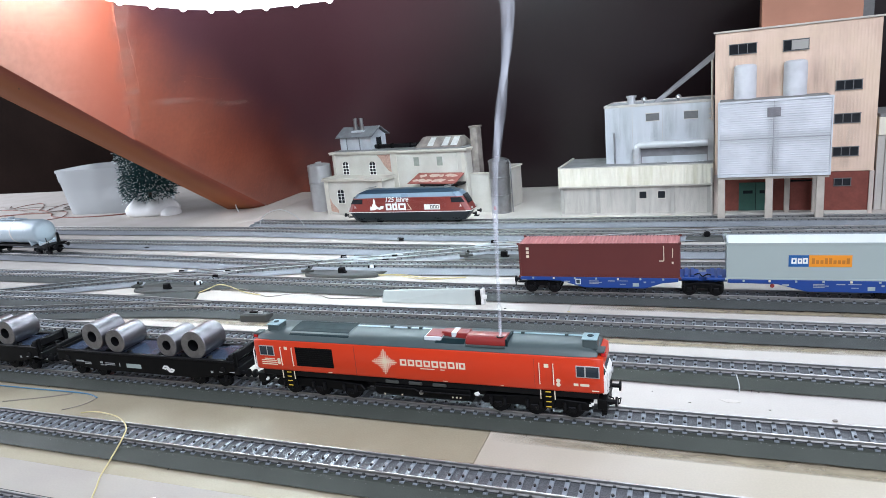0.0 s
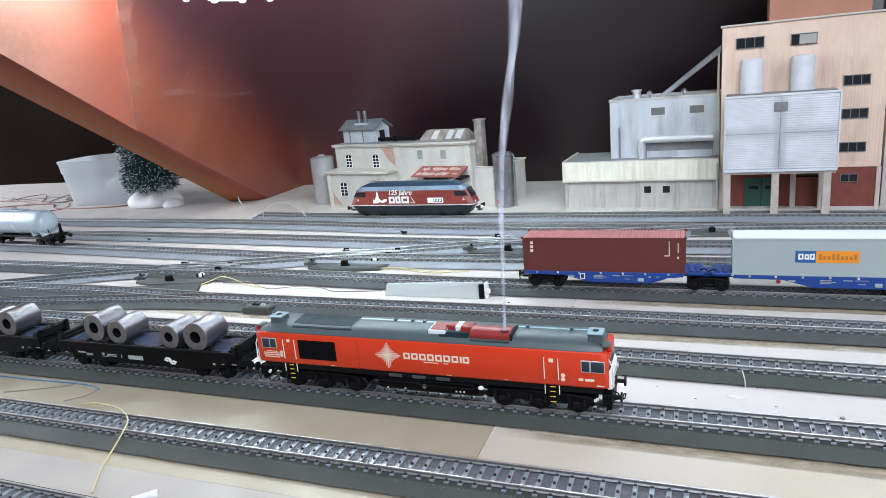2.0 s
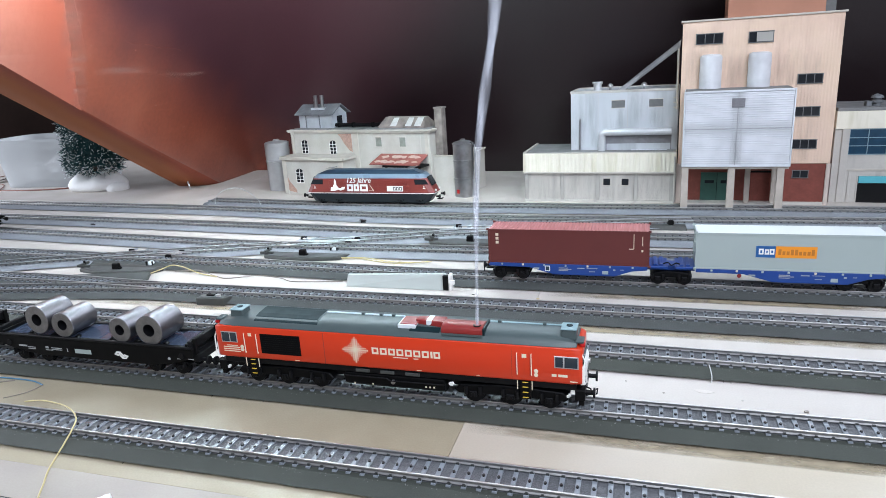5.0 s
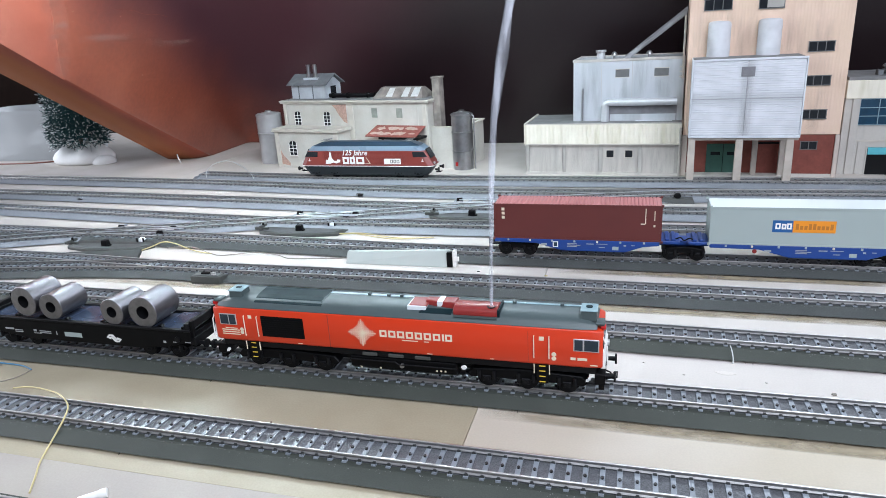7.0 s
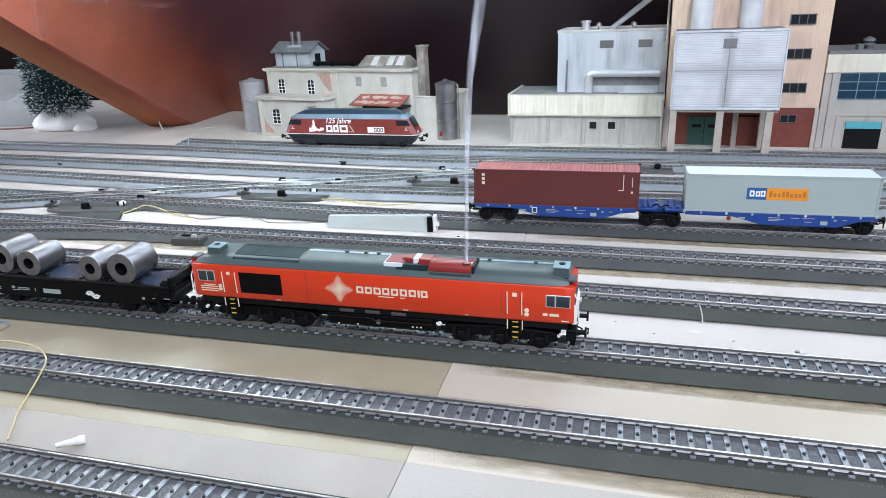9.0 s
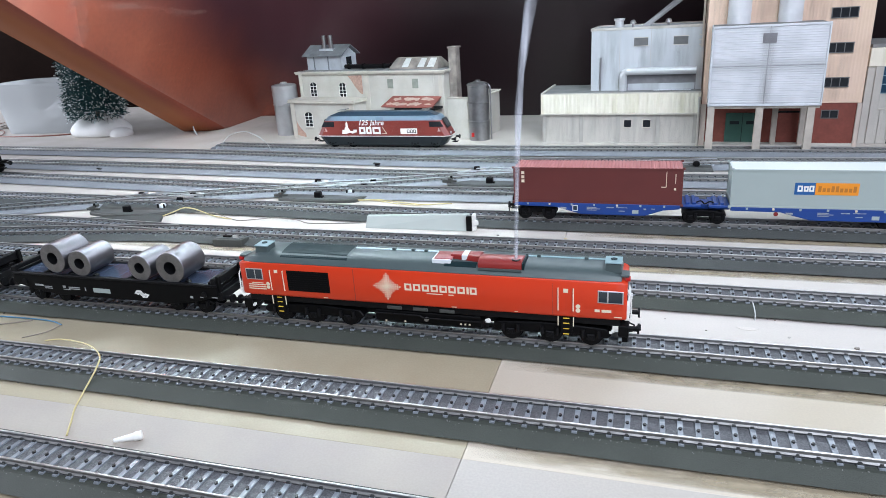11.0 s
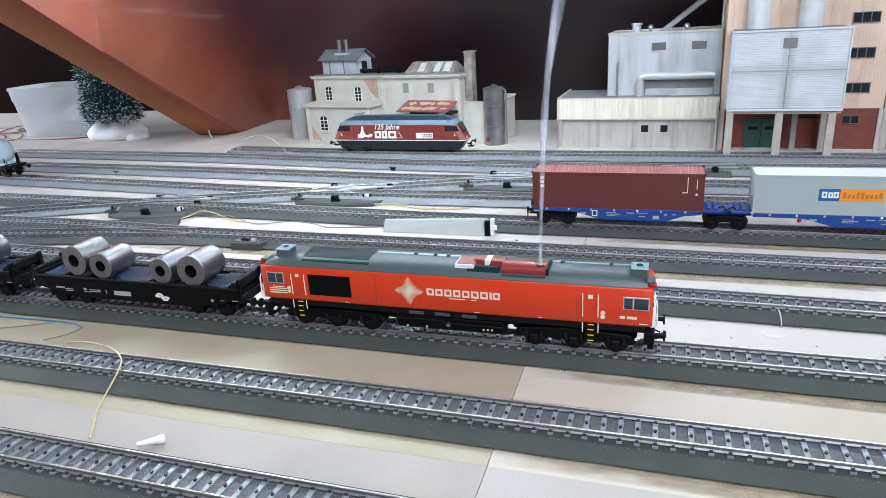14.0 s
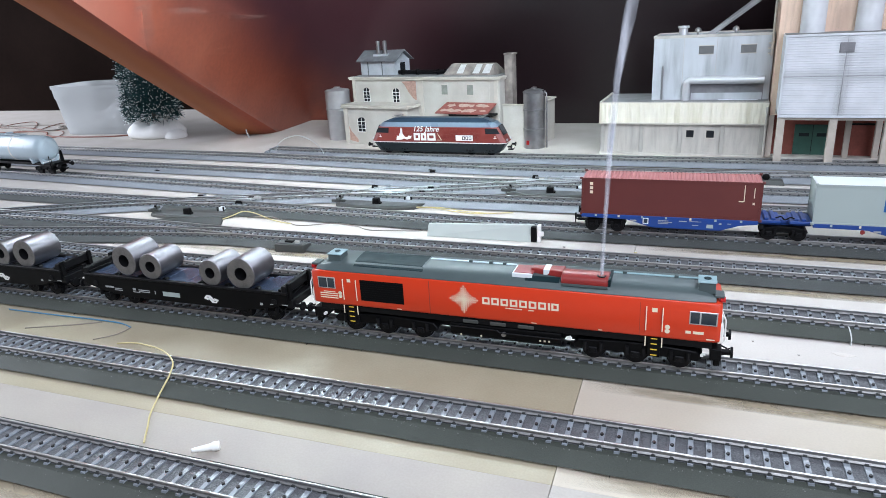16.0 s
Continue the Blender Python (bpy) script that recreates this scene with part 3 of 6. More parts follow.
def sheet_row(z):
    """From the back of the ochre front edge, round its corner, along the red face and round into the back panel."""
    xc = -615 + 0.4 * z
    for _ in range(4):
        xc = -615 - 0.05 * (panel_y(xc, z) - 681) + 0.4 * z
    yc = panel_y(xc, z)
    r = 12 + 0.9 * z
    y0, y1 = max(-20, 681 - 2.10 * z), yc - r
    e = 3 + 42 * max(0.0, 1 - z / 190) ** 1.5
    a, b, c = on_face(y0, z) - Vector((e, 0, 0)), on_face(y0, z), on_face(y0 + e, z)
    row = [on_face(y0, z) - Vector((72, 0, 0)), on_face(y0, z) - Vector(((72 + e) / 2, 0, 0))]
    row += [a.lerp(b, t).lerp(b.lerp(c, t), t) for t in (k / 10 for k in range(11))]
    row += [on_face(y0 + e + (y1 - y0 - e) * k / 10, z) for k in range(1, 11)]
    p, c, q = on_face(y1, z), Vector((xc, yc, z)), Vector((xc + r, panel_y(xc + r, z), z))
    row += [p.lerp(c, t).lerp(c.lerp(q, t), t) for t in (k / 14 for k in range(1, 15))]
    return row + [Vector((x, panel_y(x, z), z)) for x in (xc + r + (1700 - xc - r) * k / 5 for k in range(1, 6))]


rows = [sheet_row(0.5 + 520 * k / 52) for k in range(53)]
sloping = thing("sloping_board", "rust red stained board bending into a dark maroon back panel, shade in its colour", "board", kind="structure")
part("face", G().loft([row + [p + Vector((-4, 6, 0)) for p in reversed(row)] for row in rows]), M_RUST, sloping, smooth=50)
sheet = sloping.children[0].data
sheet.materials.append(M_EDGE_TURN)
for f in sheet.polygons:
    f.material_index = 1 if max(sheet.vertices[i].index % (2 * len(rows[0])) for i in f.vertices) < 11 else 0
seam = [(332, 166), (325, 179), (310, 225), (298, 258), (288, 289), (277, 318), (262, 362), (250, 400)]
ring = seam + [(-20, 470), (-20, 334.5)]
part("overlay_sheet", G().loft([[on_face(y, z, o) for y, z in ring] for o in (0.02, 0.4)]), M_SALMON, sloping, "glossy salmon overlaid sheet")
rng = random.Random(8)
bead = curve_pts([on_face(y, z, 0.3) for y, z in seam], 8)
part("seam_bead", G().tube([p + N * rng.uniform(-0.3, 0.2) for p in bead], [0.25 + 1.1 * rng.random() ** 3 for p in bead], 6), M_SALMON, sloping, "lumpy glued seam")


def fleck(y, z, size, material, label, off=0.25):
    n = 6
    pts = [(y + size * rng.uniform(0.5, 1.4) * math.cos(6.283 * k / n), z + size * rng.uniform(0.3, 0.9) * math.sin(6.283 * k / n)) for k in range(n)]
    part("chip", G().loft([[on_face(p, q, o) for p, q in pts] for o in (0.02, off)]), material, sloping, label)


for k in range(34):
    u = rng.random()
    fleck(262 + 70 * u + rng.gauss(0, 14), 318 - 85 * u + rng.gauss(0, 10), rng.uniform(0.4, 1.3), M_CHIP, "pale chipped spot")
for k in range(14):
    fleck(rng.uniform(60, 260), rng.uniform(232, 320), rng.uniform(0.5, 1.5), M_WOOD, "dark dent in the stain")
for y, z in ((480, 160), (690, 102), (420, 236), (560, 120)):
    fleck(y, z, 1.3, M_CHIP, "pale chipped spot")
for y0, y1, z0, z1 in ((345, 450, 206, 217), (420, 520, 201, 210), (490, 600, 196, 205), (312, 342, 168, 205), (298, 336, 196, 246), (286, 322, 236, 292), (270, 306, 282, 336), (250, 290, 328, 380), (150, 260, 300, 360), (60, 180, 330, 400)):
    part("scuff", G().loft([[on_face(y, z, o) for y, z in ((y0, z0), (y1, z0), (y1, z1), (y0, z1))] for o in (0.55, 0.56)]), M_SMEAR, sloping, "pale rubbed smear")
for a, b, material in (((-504, 265), (-437, 165), M_SCUFF_DARK), ((-500, 262), (-462, 208), M_SCUFF), ((-377, 258), (-353, 211), M_SCUFF), ((-540, 330), (-515, 288), M_SCUFF_DARK), ((-440, 320), (-385, 245), M_SCUFF_DARK)):
    path = [(a[0] + (b[0] - a[0]) * k / 12 + rng.uniform(-1.5, 1.5), a[1] + (b[1] - a[1]) * k / 12) for k in range(13)]
    part("streak", G().tube([(x, panel_y(x, z) - 0.1, z) for x, z in path], [0.15 + 0.5 * rng.random() for p in path], 5), material, sloping, "long diagonal scuff")
for y0, z0, y1, z1 in ((400, 246, 520, 235), (300, 300, 330, 235), (470, 205, 560, 190)):
    part("scratch", G().tube([on_face(y0 + (y1 - y0) * k / 10, z0 + (z1 - z0) * k / 10 + rng.uniform(-1.5, 1.5), -0.1) for k in range(11)], [0.15 + 0.25 * rng.random() for k in range(11)], 5), M_SCUFF, sloping)

led = thing("led_strip_light", "bright white curved strip light with an added flange", "lamp")
line = [(-420, 128, 362), (-415, 174, 343), (-398, 204, 327), (-349, 237, 315.5), (-300, 265, 309), (-252, 298, 309), (-193, 343, 314), (-118, 396, 326), (-40, 436, 343), (10, 455, 352)]
smooth_line = curve_pts(line, 10)
away = Vector((-0.55, 0.83, 0))
part("profile", G().tube([p + Vector((0, 0, 9)) for p in smooth_line], 6, 8), M_STEEL, led, "aluminium strip profile")
part("diffuser", G().tube([p - Vector((0, 0, 7.5)) for p in smooth_line], 4, 8), M_LED, led, "glowing white diffuser")
for p in smooth_line[2::5]:
    part("light_chip", G().lathe((p.x, p.y, p.z - 14.2), [(0.3, 0), (2.2, 0.7), (3.4, 2.4), (3.6, 4.4)], 12), M_LED, led, "single bright light chip", smooth=60)
back = smooth_line[8:]
# Flange added to hold the strip's light off the back panel.
part("flange", G().loft([[p + away * 9 + Vector((0, 0, 14)), p + away * 11 + Vector((0, 0, 14)), p + away * 11 - Vector((0, 0, 2)), p + away * 9 - Vector((0, 0, 2))] for p in back]), M_WHITE, led, "added white flange shielding the back panel from the strip")

front = [Vector((p.x, p.y, p.z + 15)) - away * 8 for p in smooth_line]
part("carrier", G().loft([[p, p + away * 34, p + away * 34 + Vector((0, 0, 5)), p + Vector((0, 0, 5))] for p in front]), M_WOOD, led, "dark curved carrier board over the strip")


# ---- tracks ----
class Line:
    """A centre line y(x) through points, softened at the bends."""

    def __init__(self, pts):
        xs = np.arange(pts[0][0], pts[-1][0] + 1, 2.0)
        ys = np.interp(xs, [p[0] for p in pts], [p[1] for p in pts])
        k = np.ones(61) / 61
        self.x, self.y = xs, np.convolve(np.pad(ys, 30, mode="reflect", reflect_type="odd"), k, "valid")

    def at(self, x):
        y = float(np.interp(x, self.x, self.y))
        s = float(np.interp(x + 3, self.x, self.y) - np.interp(x - 3, self.x, self.y)) / 6
        return y, math.atan(s)

    def side(self, x, off):
        y, a = self.at(x)
        return x - off * math.sin(a), y + off * math.cos(a)


def sleeper_meshes():
    g = G().box(-1.3, 1.3, -11.2, 11.2, -4.4, -2.6, 0.15, 0.2)
    for y in (-8.25, 8.25):
        s = 1 if y > 0 else -1
        g.box(-1.0, 1.0, *sorted((y - s * 0.6, y - s * 1.8)), -2.7, -1.75, 0.3, 0.25)
        g.box(-1.1, 1.1, *sorted((y + s * 0.6, y + s * 1.9)), -2.7, -2.2, 0.1, 0.1)
        g.box(-0.9, 0.9, *sorted((y + s * 0.6, y + s * 1.6)), -2.7, -1.6, 0.3, 0.25)
    return g, G().prism([(-0.8, 0), (-0.3, -0.75), (0.3, -0.75), (0.8, 0), (0.3, 0.85), (-0.3, 0.85)], "z", -2.65, -1.75)


def dark_fasteners(me):
    """Every sleeper is a tie of six faces and six dark fasteners."""
    me.materials.append(M_FASTENER)
    for p in me.polygons:
        p.material_index = 1 if p.index % 42 >= 6 else 0


def place(g, target, x, y, a, z):
    c, s = math.cos(a), math.sin(a)
    i = len(target.v)
    target.v += [(x + c * p - s * q, y + s * p + c * q, z + r) for p, q, r in g.v]
    target.f += [tuple(i + k for k in f) for f in g.f]


SLEEPER_G, STUD_G = sleeper_meshes()
SLEEPER_ME = SLEEPER_G.mesh("sleeper")
SLEEPER_ME.materials.append(M_SLEEPER)
dark_fasteners(SLEEPER_ME)
STUD_ME = STUD_G.mesh("contact_stud")
STUD_ME.materials.append(M_STUD)
TRACKS = []


def track(label, pts, x0, x1, single_range=None, dz=0.0, foot=21.5, front=None, bed=True, rails=None):
    """A railway track on its foam bed. single_range: the stretch whose sleepers are pieces of their own."""
    line = Line(pts)
    ob = thing("model_track", label, "railway track", (x0 + x1) / 2, line.at((x0 + x1) / 2)[0], 0, group="tracks on the table")
    ox, oy = ob.location.x * 1000, ob.location.y * 1000
    xs = np.linspace(x0, x1, max(2, int((x1 - x0) / 12)))
    if bed:
        near = front or foot
        sides, tops = [], []
        for x in xs:
            w = random.uniform(-0.25, 0.25)
            q = [line.side(x, o) for o in (-near + 11.0, -near - w, -12.9, 12.9, min(foot, 15.2) + w, min(foot, 15.2) - 6.0)]
            zz = (0.02, 1.5, 5.1 + dz, 5.1 + dz, 1.5, 0.02)
            sides.append([(p[0] - ox, p[1] - oy, z) for p, z in zip(q, zz)])
            q2 = [line.side(x, o) for o in (-9.3, 9.3)]
            tops.append([(q2[0][0] - ox, q2[0][1] - oy, 3.0), (q2[1][0] - ox, q2[1][1] - oy, 3.0), (q2[1][0] - ox, q2[1][1] - oy, 5.3 + dz), (q2[0][0] - ox, q2[0][1] - oy, 5.3 + dz)])
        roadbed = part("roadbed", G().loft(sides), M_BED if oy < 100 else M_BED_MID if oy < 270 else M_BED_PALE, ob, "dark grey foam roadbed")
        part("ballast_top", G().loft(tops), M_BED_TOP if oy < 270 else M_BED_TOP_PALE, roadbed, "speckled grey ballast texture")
        if oy < 260:
            grains = G()
            rg = random.Random(int(oy * 10))
            lo, hi = max(x0, -420), min(x1, 420)
            for _ in range(int((hi - lo) * 0.5)):
                x, k = rg.uniform(lo, hi), rg.random()
                f = 0.25 * rg.random() ** 2 if k < 0.75 else rg.random()
                gx, gy = line.side(x, -12.9 - f * (near - 13.0))
                gz, r = 5.15 + dz - f * 4.3, rg.uniform(0.12, 0.34)
                grains.box(gx - ox - r, gx - ox + r * rg.uniform(0.4, 1.6), gy - oy - 0.6 * r, gy - oy + r, gz - r, gz + r * 0.7, 0.3 * r, 0.3 * r)
            tagged(part("ballast_grain", grains, M_GRAIN, roadbed, "loose pale ballast grains"), kind="stuff")
        for x in np.arange(x0 + 60, x1, 180 + 30 * random.random()):
            q = [line.side(x, o) for o in (-near - 0.3, -13.0)]
            part("bed_joint", G().loft([[(q[0][0] - ox - 0.12, q[0][1] - oy, 0.1), (q[0][0] - ox + 0.12, q[0][1] - oy, 0.1), (q[1][0] - ox + 0.12, q[1][1] - oy, 5.2 + dz), (q[1][0] - ox - 0.12, q[1][1] - oy, 5.2 + dz)],
                                        [(q[0][0] - ox - 0.12, q[0][1] - oy + 1, 0.1), (q[0][0] - ox + 0.12, q[0][1] - oy + 1, 0.1), (q[1][0] - ox + 0.12, q[1][1] - oy + 1, 5.1 + dz), (q[1][0] - ox - 0.12, q[1][1] - oy + 1, 5.1 + dz)]]), M_STUD, roadbed)
    prof = [(-1.15, -2.55), (1.15, -2.55), (1.15, -2.3), (0.3, -1.75), (0.25, -0.9), (0.5, -0.65), (0.5, -0.12), (0.36, 0.0), (-0.36, 0.0), (-0.5, -0.12), (-0.5, -0.65), (-0.25, -0.9), (-0.3, -1.75), (-1.15, -2.3)]
    for s in (-8.25, 8.25):
        loops = []
        for x in xs:
            y, a = line.at(x)
            loops.append([(x - (s + p) * math.sin(a) - ox, y + (s + p) * math.cos(a) - oy, TOP + dz + z) for p, z in prof])
        rail = part("rail", G().loft(loops), rails or M_RAIL, ob, "dull silver rail", smooth=40)
        rail.data.materials.append(M_RAIL_WEB)
        for f in rail.data.polygons:
            f.material_index = 1 if f.center.z * 1000 < TOP + dz - 0.6 else 0
    rest, studs = G(), G()
    x = x0 + 4
    while x < x1 - 3:
        y, a = line.at(x)
        if single_range and single_range[0] < x < single_range[1]:
            for name, me in (("sleeper", SLEEPER_ME), ("contact_stud", STUD_ME)):
                if name == "sleeper":
                    tie = new(name, me)
                    tie.parent = ob
                    tie.matrix_basis = pose((x - ox) / 1000, (y - oy) / 1000, (TOP + dz) / 1000, random.uniform(-0.4, 0.4), random.uniform(-1, 1), math.degrees(a) + random.uniform(-0.6, 0.6))
                else:
                    place(STUD_G, studs, x - ox, y - oy, a, TOP + dz)
        else:
            place(SLEEPER_G, rest, x - ox, y - oy, a, TOP + dz)
            place(STUD_G, studs, x - ox, y - oy, a, TOP + dz)
        x += 7.55 * math.cos(a)
    if rest.v:
        row_ = tagged(part("sleeper_row", rest, M_SLEEPER, ob), kind="stuff")
        dark_fasteners(row_.data)
    if studs.v:
        tagged(part("stud_row", studs, M_STUD, ob), kind="stuff")
    TRACKS.append(line)
    return line


track("model track with grey sleepers on dark foam bed", [(-520, -152.5), (520, -152.5)], -480, 480, (-260, 260))
track("model track with grey sleepers on dark foam bed", [(-620, -75.5), (620, -75.5)], -580, 580, (-330, 340))
LOCO_LINE = track("model track under the orange diesel locomotive", [(-800, 0), (700, 0)], -760, 660, (-420, 420))
track("model track with grey sleepers on dark foam bed", [(-900, 93), (-600, 87), (-400, 81.5), (122, 78), (250, 75), (700, 68)], -860, 660, (-480, 420))
track("model track with grey sleepers on dark foam bed", [(-340, 152), (0, 151.5), (268, 149), (760, 144)], -310, 720, (-300, 420))
track("model track branching off at a turnout", [(-1000, 164), (-420, 161), (-300, 152.2), (-240, 152)], -960, -296, (-560, -310), dz=-0.12)
track("model track branching off at a turnout", [(-900, 60), (-640, 99), (-486, 124), (-414, 136), (-368, 145), (-310, 151.5), (-240, 152)], -860, -300, dz=-0.25, foot=20.5)
track("model track under the container wagon", [(-1100, 258), (-627, 245), (-487, 240.5), (-319, 236), (-172, 230), (-60, 223), (143, 221.5), (330, 219), (800, 214)], -1060, 760, (-560, 420))
D_LINE = track("model track under the tank wagon", [(-1200, 372), (-680, 333.6), (-437, 314), (-289, 301), (-107, 301), (175, 303), (860, 303)], -1160, 820, foot=23)
track("model track at the middle of the yard", [(-1300, 445), (-767, 412.6), (-503, 397), (-241, 379), (-165, 372), (180, 367), (900, 360)], -1260, 860, foot=23)
track("rear model track on a wide grey bed", [(-1500, 542), (-870, 506), (-575, 488), (-470, 481), (-195, 450), (-45, 441), (150, 440), (265, 446), (344, 446), (900, 446)], -1460, 860, foot=23, front=24)
track("dead end model track along the buildings", [(-560, 542), (-511, 537), (-420, 526), (-326, 517), (-218, 512), (-114, 510), (150, 507), (274, 505), (357, 500), (900, 494)], -508, 860, foot=23, dz=0.05)
# Ladder rails use the brighter metal, so their glints sit in the colour.
track("diagonal ladder track crossing the yard", [(-760, 120), (-640, 165), (-570, 196), (-488, 229), (-421, 248), (-352, 272), (-227, 311), (-119, 350), (-24, 384), (90, 424), (190, 443), (300, 447)], -700, 200, dz=-0.4, foot=20, rails=M_SLIP)


# ---- double slips: point motors, lanterns, check rails ----
def double_slip(x, y):
    ob = thing("double_slip_unit", "grey double slip switch with black lantern box", "railway switch", x, y, 0, group="double slips on the ladder")
    g = G().prism([(-52, 6), (-46, -5), (-22, -10), (14, -10), (44, -3), (52, 10), (44, 22), (-40, 20)], "z", 0.05, 3.6)
    pad = part("pad", g, M_HOUSING, ob, bevel=0.6)
    part("cover_plate", G().prism([(-47, 5), (-42, -3), (-20, -8), (13, -8), (40, -2), (47, 9)], "z", 3.6, 4.2), M_HOUSING_TOP, pad, "light grey cover plate", bevel=0.3)
    box = part("lantern", G().box(-3.9, 3.9, -3, 3, 4.2, 10.4, 0.4, 0.4), M_BLACK, ob, "black switch lantern box", bevel=0.6)
    part("lantern_foot", G().box(3.8, 5.5, -2, 2, 4.2, 5.8), M_BLACK, box)
    cap = G().lathe((29, 20, 3.6), [(3.6, 0), (3.6, 1.8), (3.1, 3.3), (1.6, 4.2), (0.3, 4.4)], 14)
    part("motor_cap", cap, M_GREY_TOP, ob, "small white motor cap", smooth=50)
    for px, py in ((33, 17), (26, 16)):
        part("screw", G().lathe((px, py, 3.6), [(0.9, 0), (0.9, 4.4), (0.1, 4.6)], 8), M_BLACK, ob)
    lever = part("lever", G().box(-54, -38, 0, 3, 3.6, 6.4).box(-46, -43, -4, 8, 6.4, 9), M_HOUSING, ob, "point lever", bevel=0.3)
    part("lever_pin", G().cyl((-44, 2, 7), (-44, 2, 11), 1.2, 8), M_BLACK, lever)
    a = math.radians(18)
    for off, dx, half in ((-3.2, 0, 46), (3.2, 8, 46), (-13, -6, 38), (13, 10, 38)):
        p = Vector((dx - half, 46 + off - half * math.tan(a / 2), TOP - 1.2))
        q = Vector((dx + half, 46 + off + half * math.tan(a / 2), TOP - 1.2))
        part("check_rail", G().tube([p, (p + q) / 2 + Vector((0, -1.2, 0)), q], 0.5, 6), M_SLIP, ob, "dull slip rail")
    for k in range(5):
        part("tie_bar", G().box(-34 + 17 * k, -31.5 + 17 * k, 22, 70, 4.4, 6.0), M_SLEEPER, ob)
    for px, py in ((-28, 56), (36, 40), (40, 58)):
        part("frog", G().box(px - 4, px + 4, py - 1.4, py + 1.4, 5.0, 9.0, 1, 0.4), M_BLACK, ob, "dark frog insert")
    return ob


single("turnout_bed", G().prism([(-520, 166), (-486, 172), (-410, 186), (-352, 199), (-334, 170), (-384, 158), (-456, 146), (-520, 134)], "z", 0.05, 3.9), M_BED_MID, "grey foam bed plate between the branching tracks", "track bed", bevel=0.4)
double_slip(-400, 204)
double_slip(-211, 273)
double_slip(-39, 342)
unit = thing("point_motor", "dark grey point motor housing beside the track", "point motor", -228, 130)
part("housing", G().prism([(-14, -3), (14, -1), (17, 8), (-14, 8)], "z", 0.03, 7), M_HOUSING, unit, bevel=0.5)
part("plate", G().box(-12, 13, 0, 7, 7, 7.6), M_HOUSING_TOP, unit, "lighter top plate", bevel=0.2)
part("slider", G().box(-6, 2, 2, 5, 7.6, 9.0), M_BLACK, unit, bevel=0.3)
part("contact", G().box(5, 9, 1, 3, 7.6, 9.8), M_SILVER, unit)
unit = thing("point_motor", "small dark point motor by the rear track", "point motor", 174, 424)
part("housing", G().box(-22, 20, -7, 9, 0.03, 5, 2, 2), M_HOUSING, unit, bevel=0.5)
part("lantern", G().lathe((2, 0, 5), [(3, 0), (4, 2), (3, 5), (0.3, 6)], 10), M_BLACK, unit, smooth=50)
for x, y in ((-604, 402), (-206, 446)):
    unit = thing("uncoupler_lever", "small black lever beside the track", "lever", x, y + 1, 0)
    part("block", G().box(-3.2, 3.2, -19, -14, 0.03, 4.0), M_BLACK, unit, bevel=0.4)
    part("arm", G().box(-5.5, -2, -18, -14.5, 3.6, 4.4), M_BLACK, unit)
unit = thing("buffer_stop", "grey end block of the dead end track", "buffer stop", -512, 536)
part("block", G().prism([(-8, 0.05), (3, 0.05), (3, 6.4), (-2, 5.6)], "y", -19, 19), M_BED_PALE, unit, bevel=0.5)
part("beam", G().box(0.5, 3, -12, 12, 6.4, 8), M_BED_PALE, unit, bevel=0.4)


# ---- orange diesel locomotive ----
def prints(parent, name, boxes, material, y, label="", d=0.12):
    """Flat prints on an upright side facing -y: x0, x1, z0, z1."""
    for x0, x1, z0, z1 in boxes:
        part(name, G().box(x0, x1, y - d, y + 0.02, z0, z1), material, parent, label)


def bogie(parent, x0, x1, z1, wheels, r=5.8, y=12.5):
    ob = part("bogie", G().prism([(x0, 8.0), (x0 + 3, z1), ((x0 + x1) / 2 - 6, z1 + 1.5), ((x0 + x1) / 2 + 6, z1 + 1.5), (x1 - 3, z1), (x1, 8.0), (x1 - 2, 6.0), ((x0 + x1) / 2, 6.8), (x0 + 2, 6.0)], "y", -y, y), M_BLACK, parent, "black bogie frame", bevel=0.5)
    for w in wheels:
        g = G()
        for s in (-1, 1):
            g.cyl((w, s * 7.2, r), (w, s * 10.0, r), r, 20).cyl((w, s * 6.6, r), (w, s * 7.2, r), r + 0.9, 20)
        g.cyl((w, -7, r), (w, 7, r), 1.2, 8)
        part("wheelset", g, M_BLACK2, ob, "dark wheel pair", smooth=40)
        part("axle_box", G().box(w - 2.3, w + 2.3, -y - 1.0, -y, r - 1.2, r + 2.4), M_BLACK2, ob, bevel=0.4)
        part("axle_box", G().box(w - 2.3, w + 2.3, y, y + 1.0, r - 1.2, r + 2.4), M_BLACK2, ob, bevel=0.4)
        part("axle_cap", G().cyl((w, -y - 1.5, r + 0.5), (w, -y - 1.0, r + 0.5), 1.3, 12), M_BLACK2, ob, "round bearing cap", smooth=40)
        for d in (-4.2, 4.2):
            part("spring", G().cyl((w + d, -y - 0.6, r + 0.5), (w + d, -y - 0.6, z1 - 0.5), 1.1, 8), M_BLACK2, ob)
    return ob


def buffers(parent, x, side, z=12.0, y=10.0, mat_=None):
    for s in (-1, 1):
        g = G().cyl((x, s * y, z), (x + side * 4.5, s * y, z), 1.3, 12).cyl((x + side * 4.5, s * y, z), (x + side * 5.6, s * y, z), 2.9, 16)
        part("buffer", g, mat_ or M_BLACK2, parent, "round black buffer", smooth=40)
    part("coupling", G().box(x - side * 2, x + side * 5, -1.5, 1.5, 6, 7.6).tube([(x + side * 4, -3, 7), (x + side * 6, -3, 8), (x + side * 6, 3, 8), (x + side * 4, 3, 7)], 0.45, 6), M_BLACK2, parent, "black loop coupling")


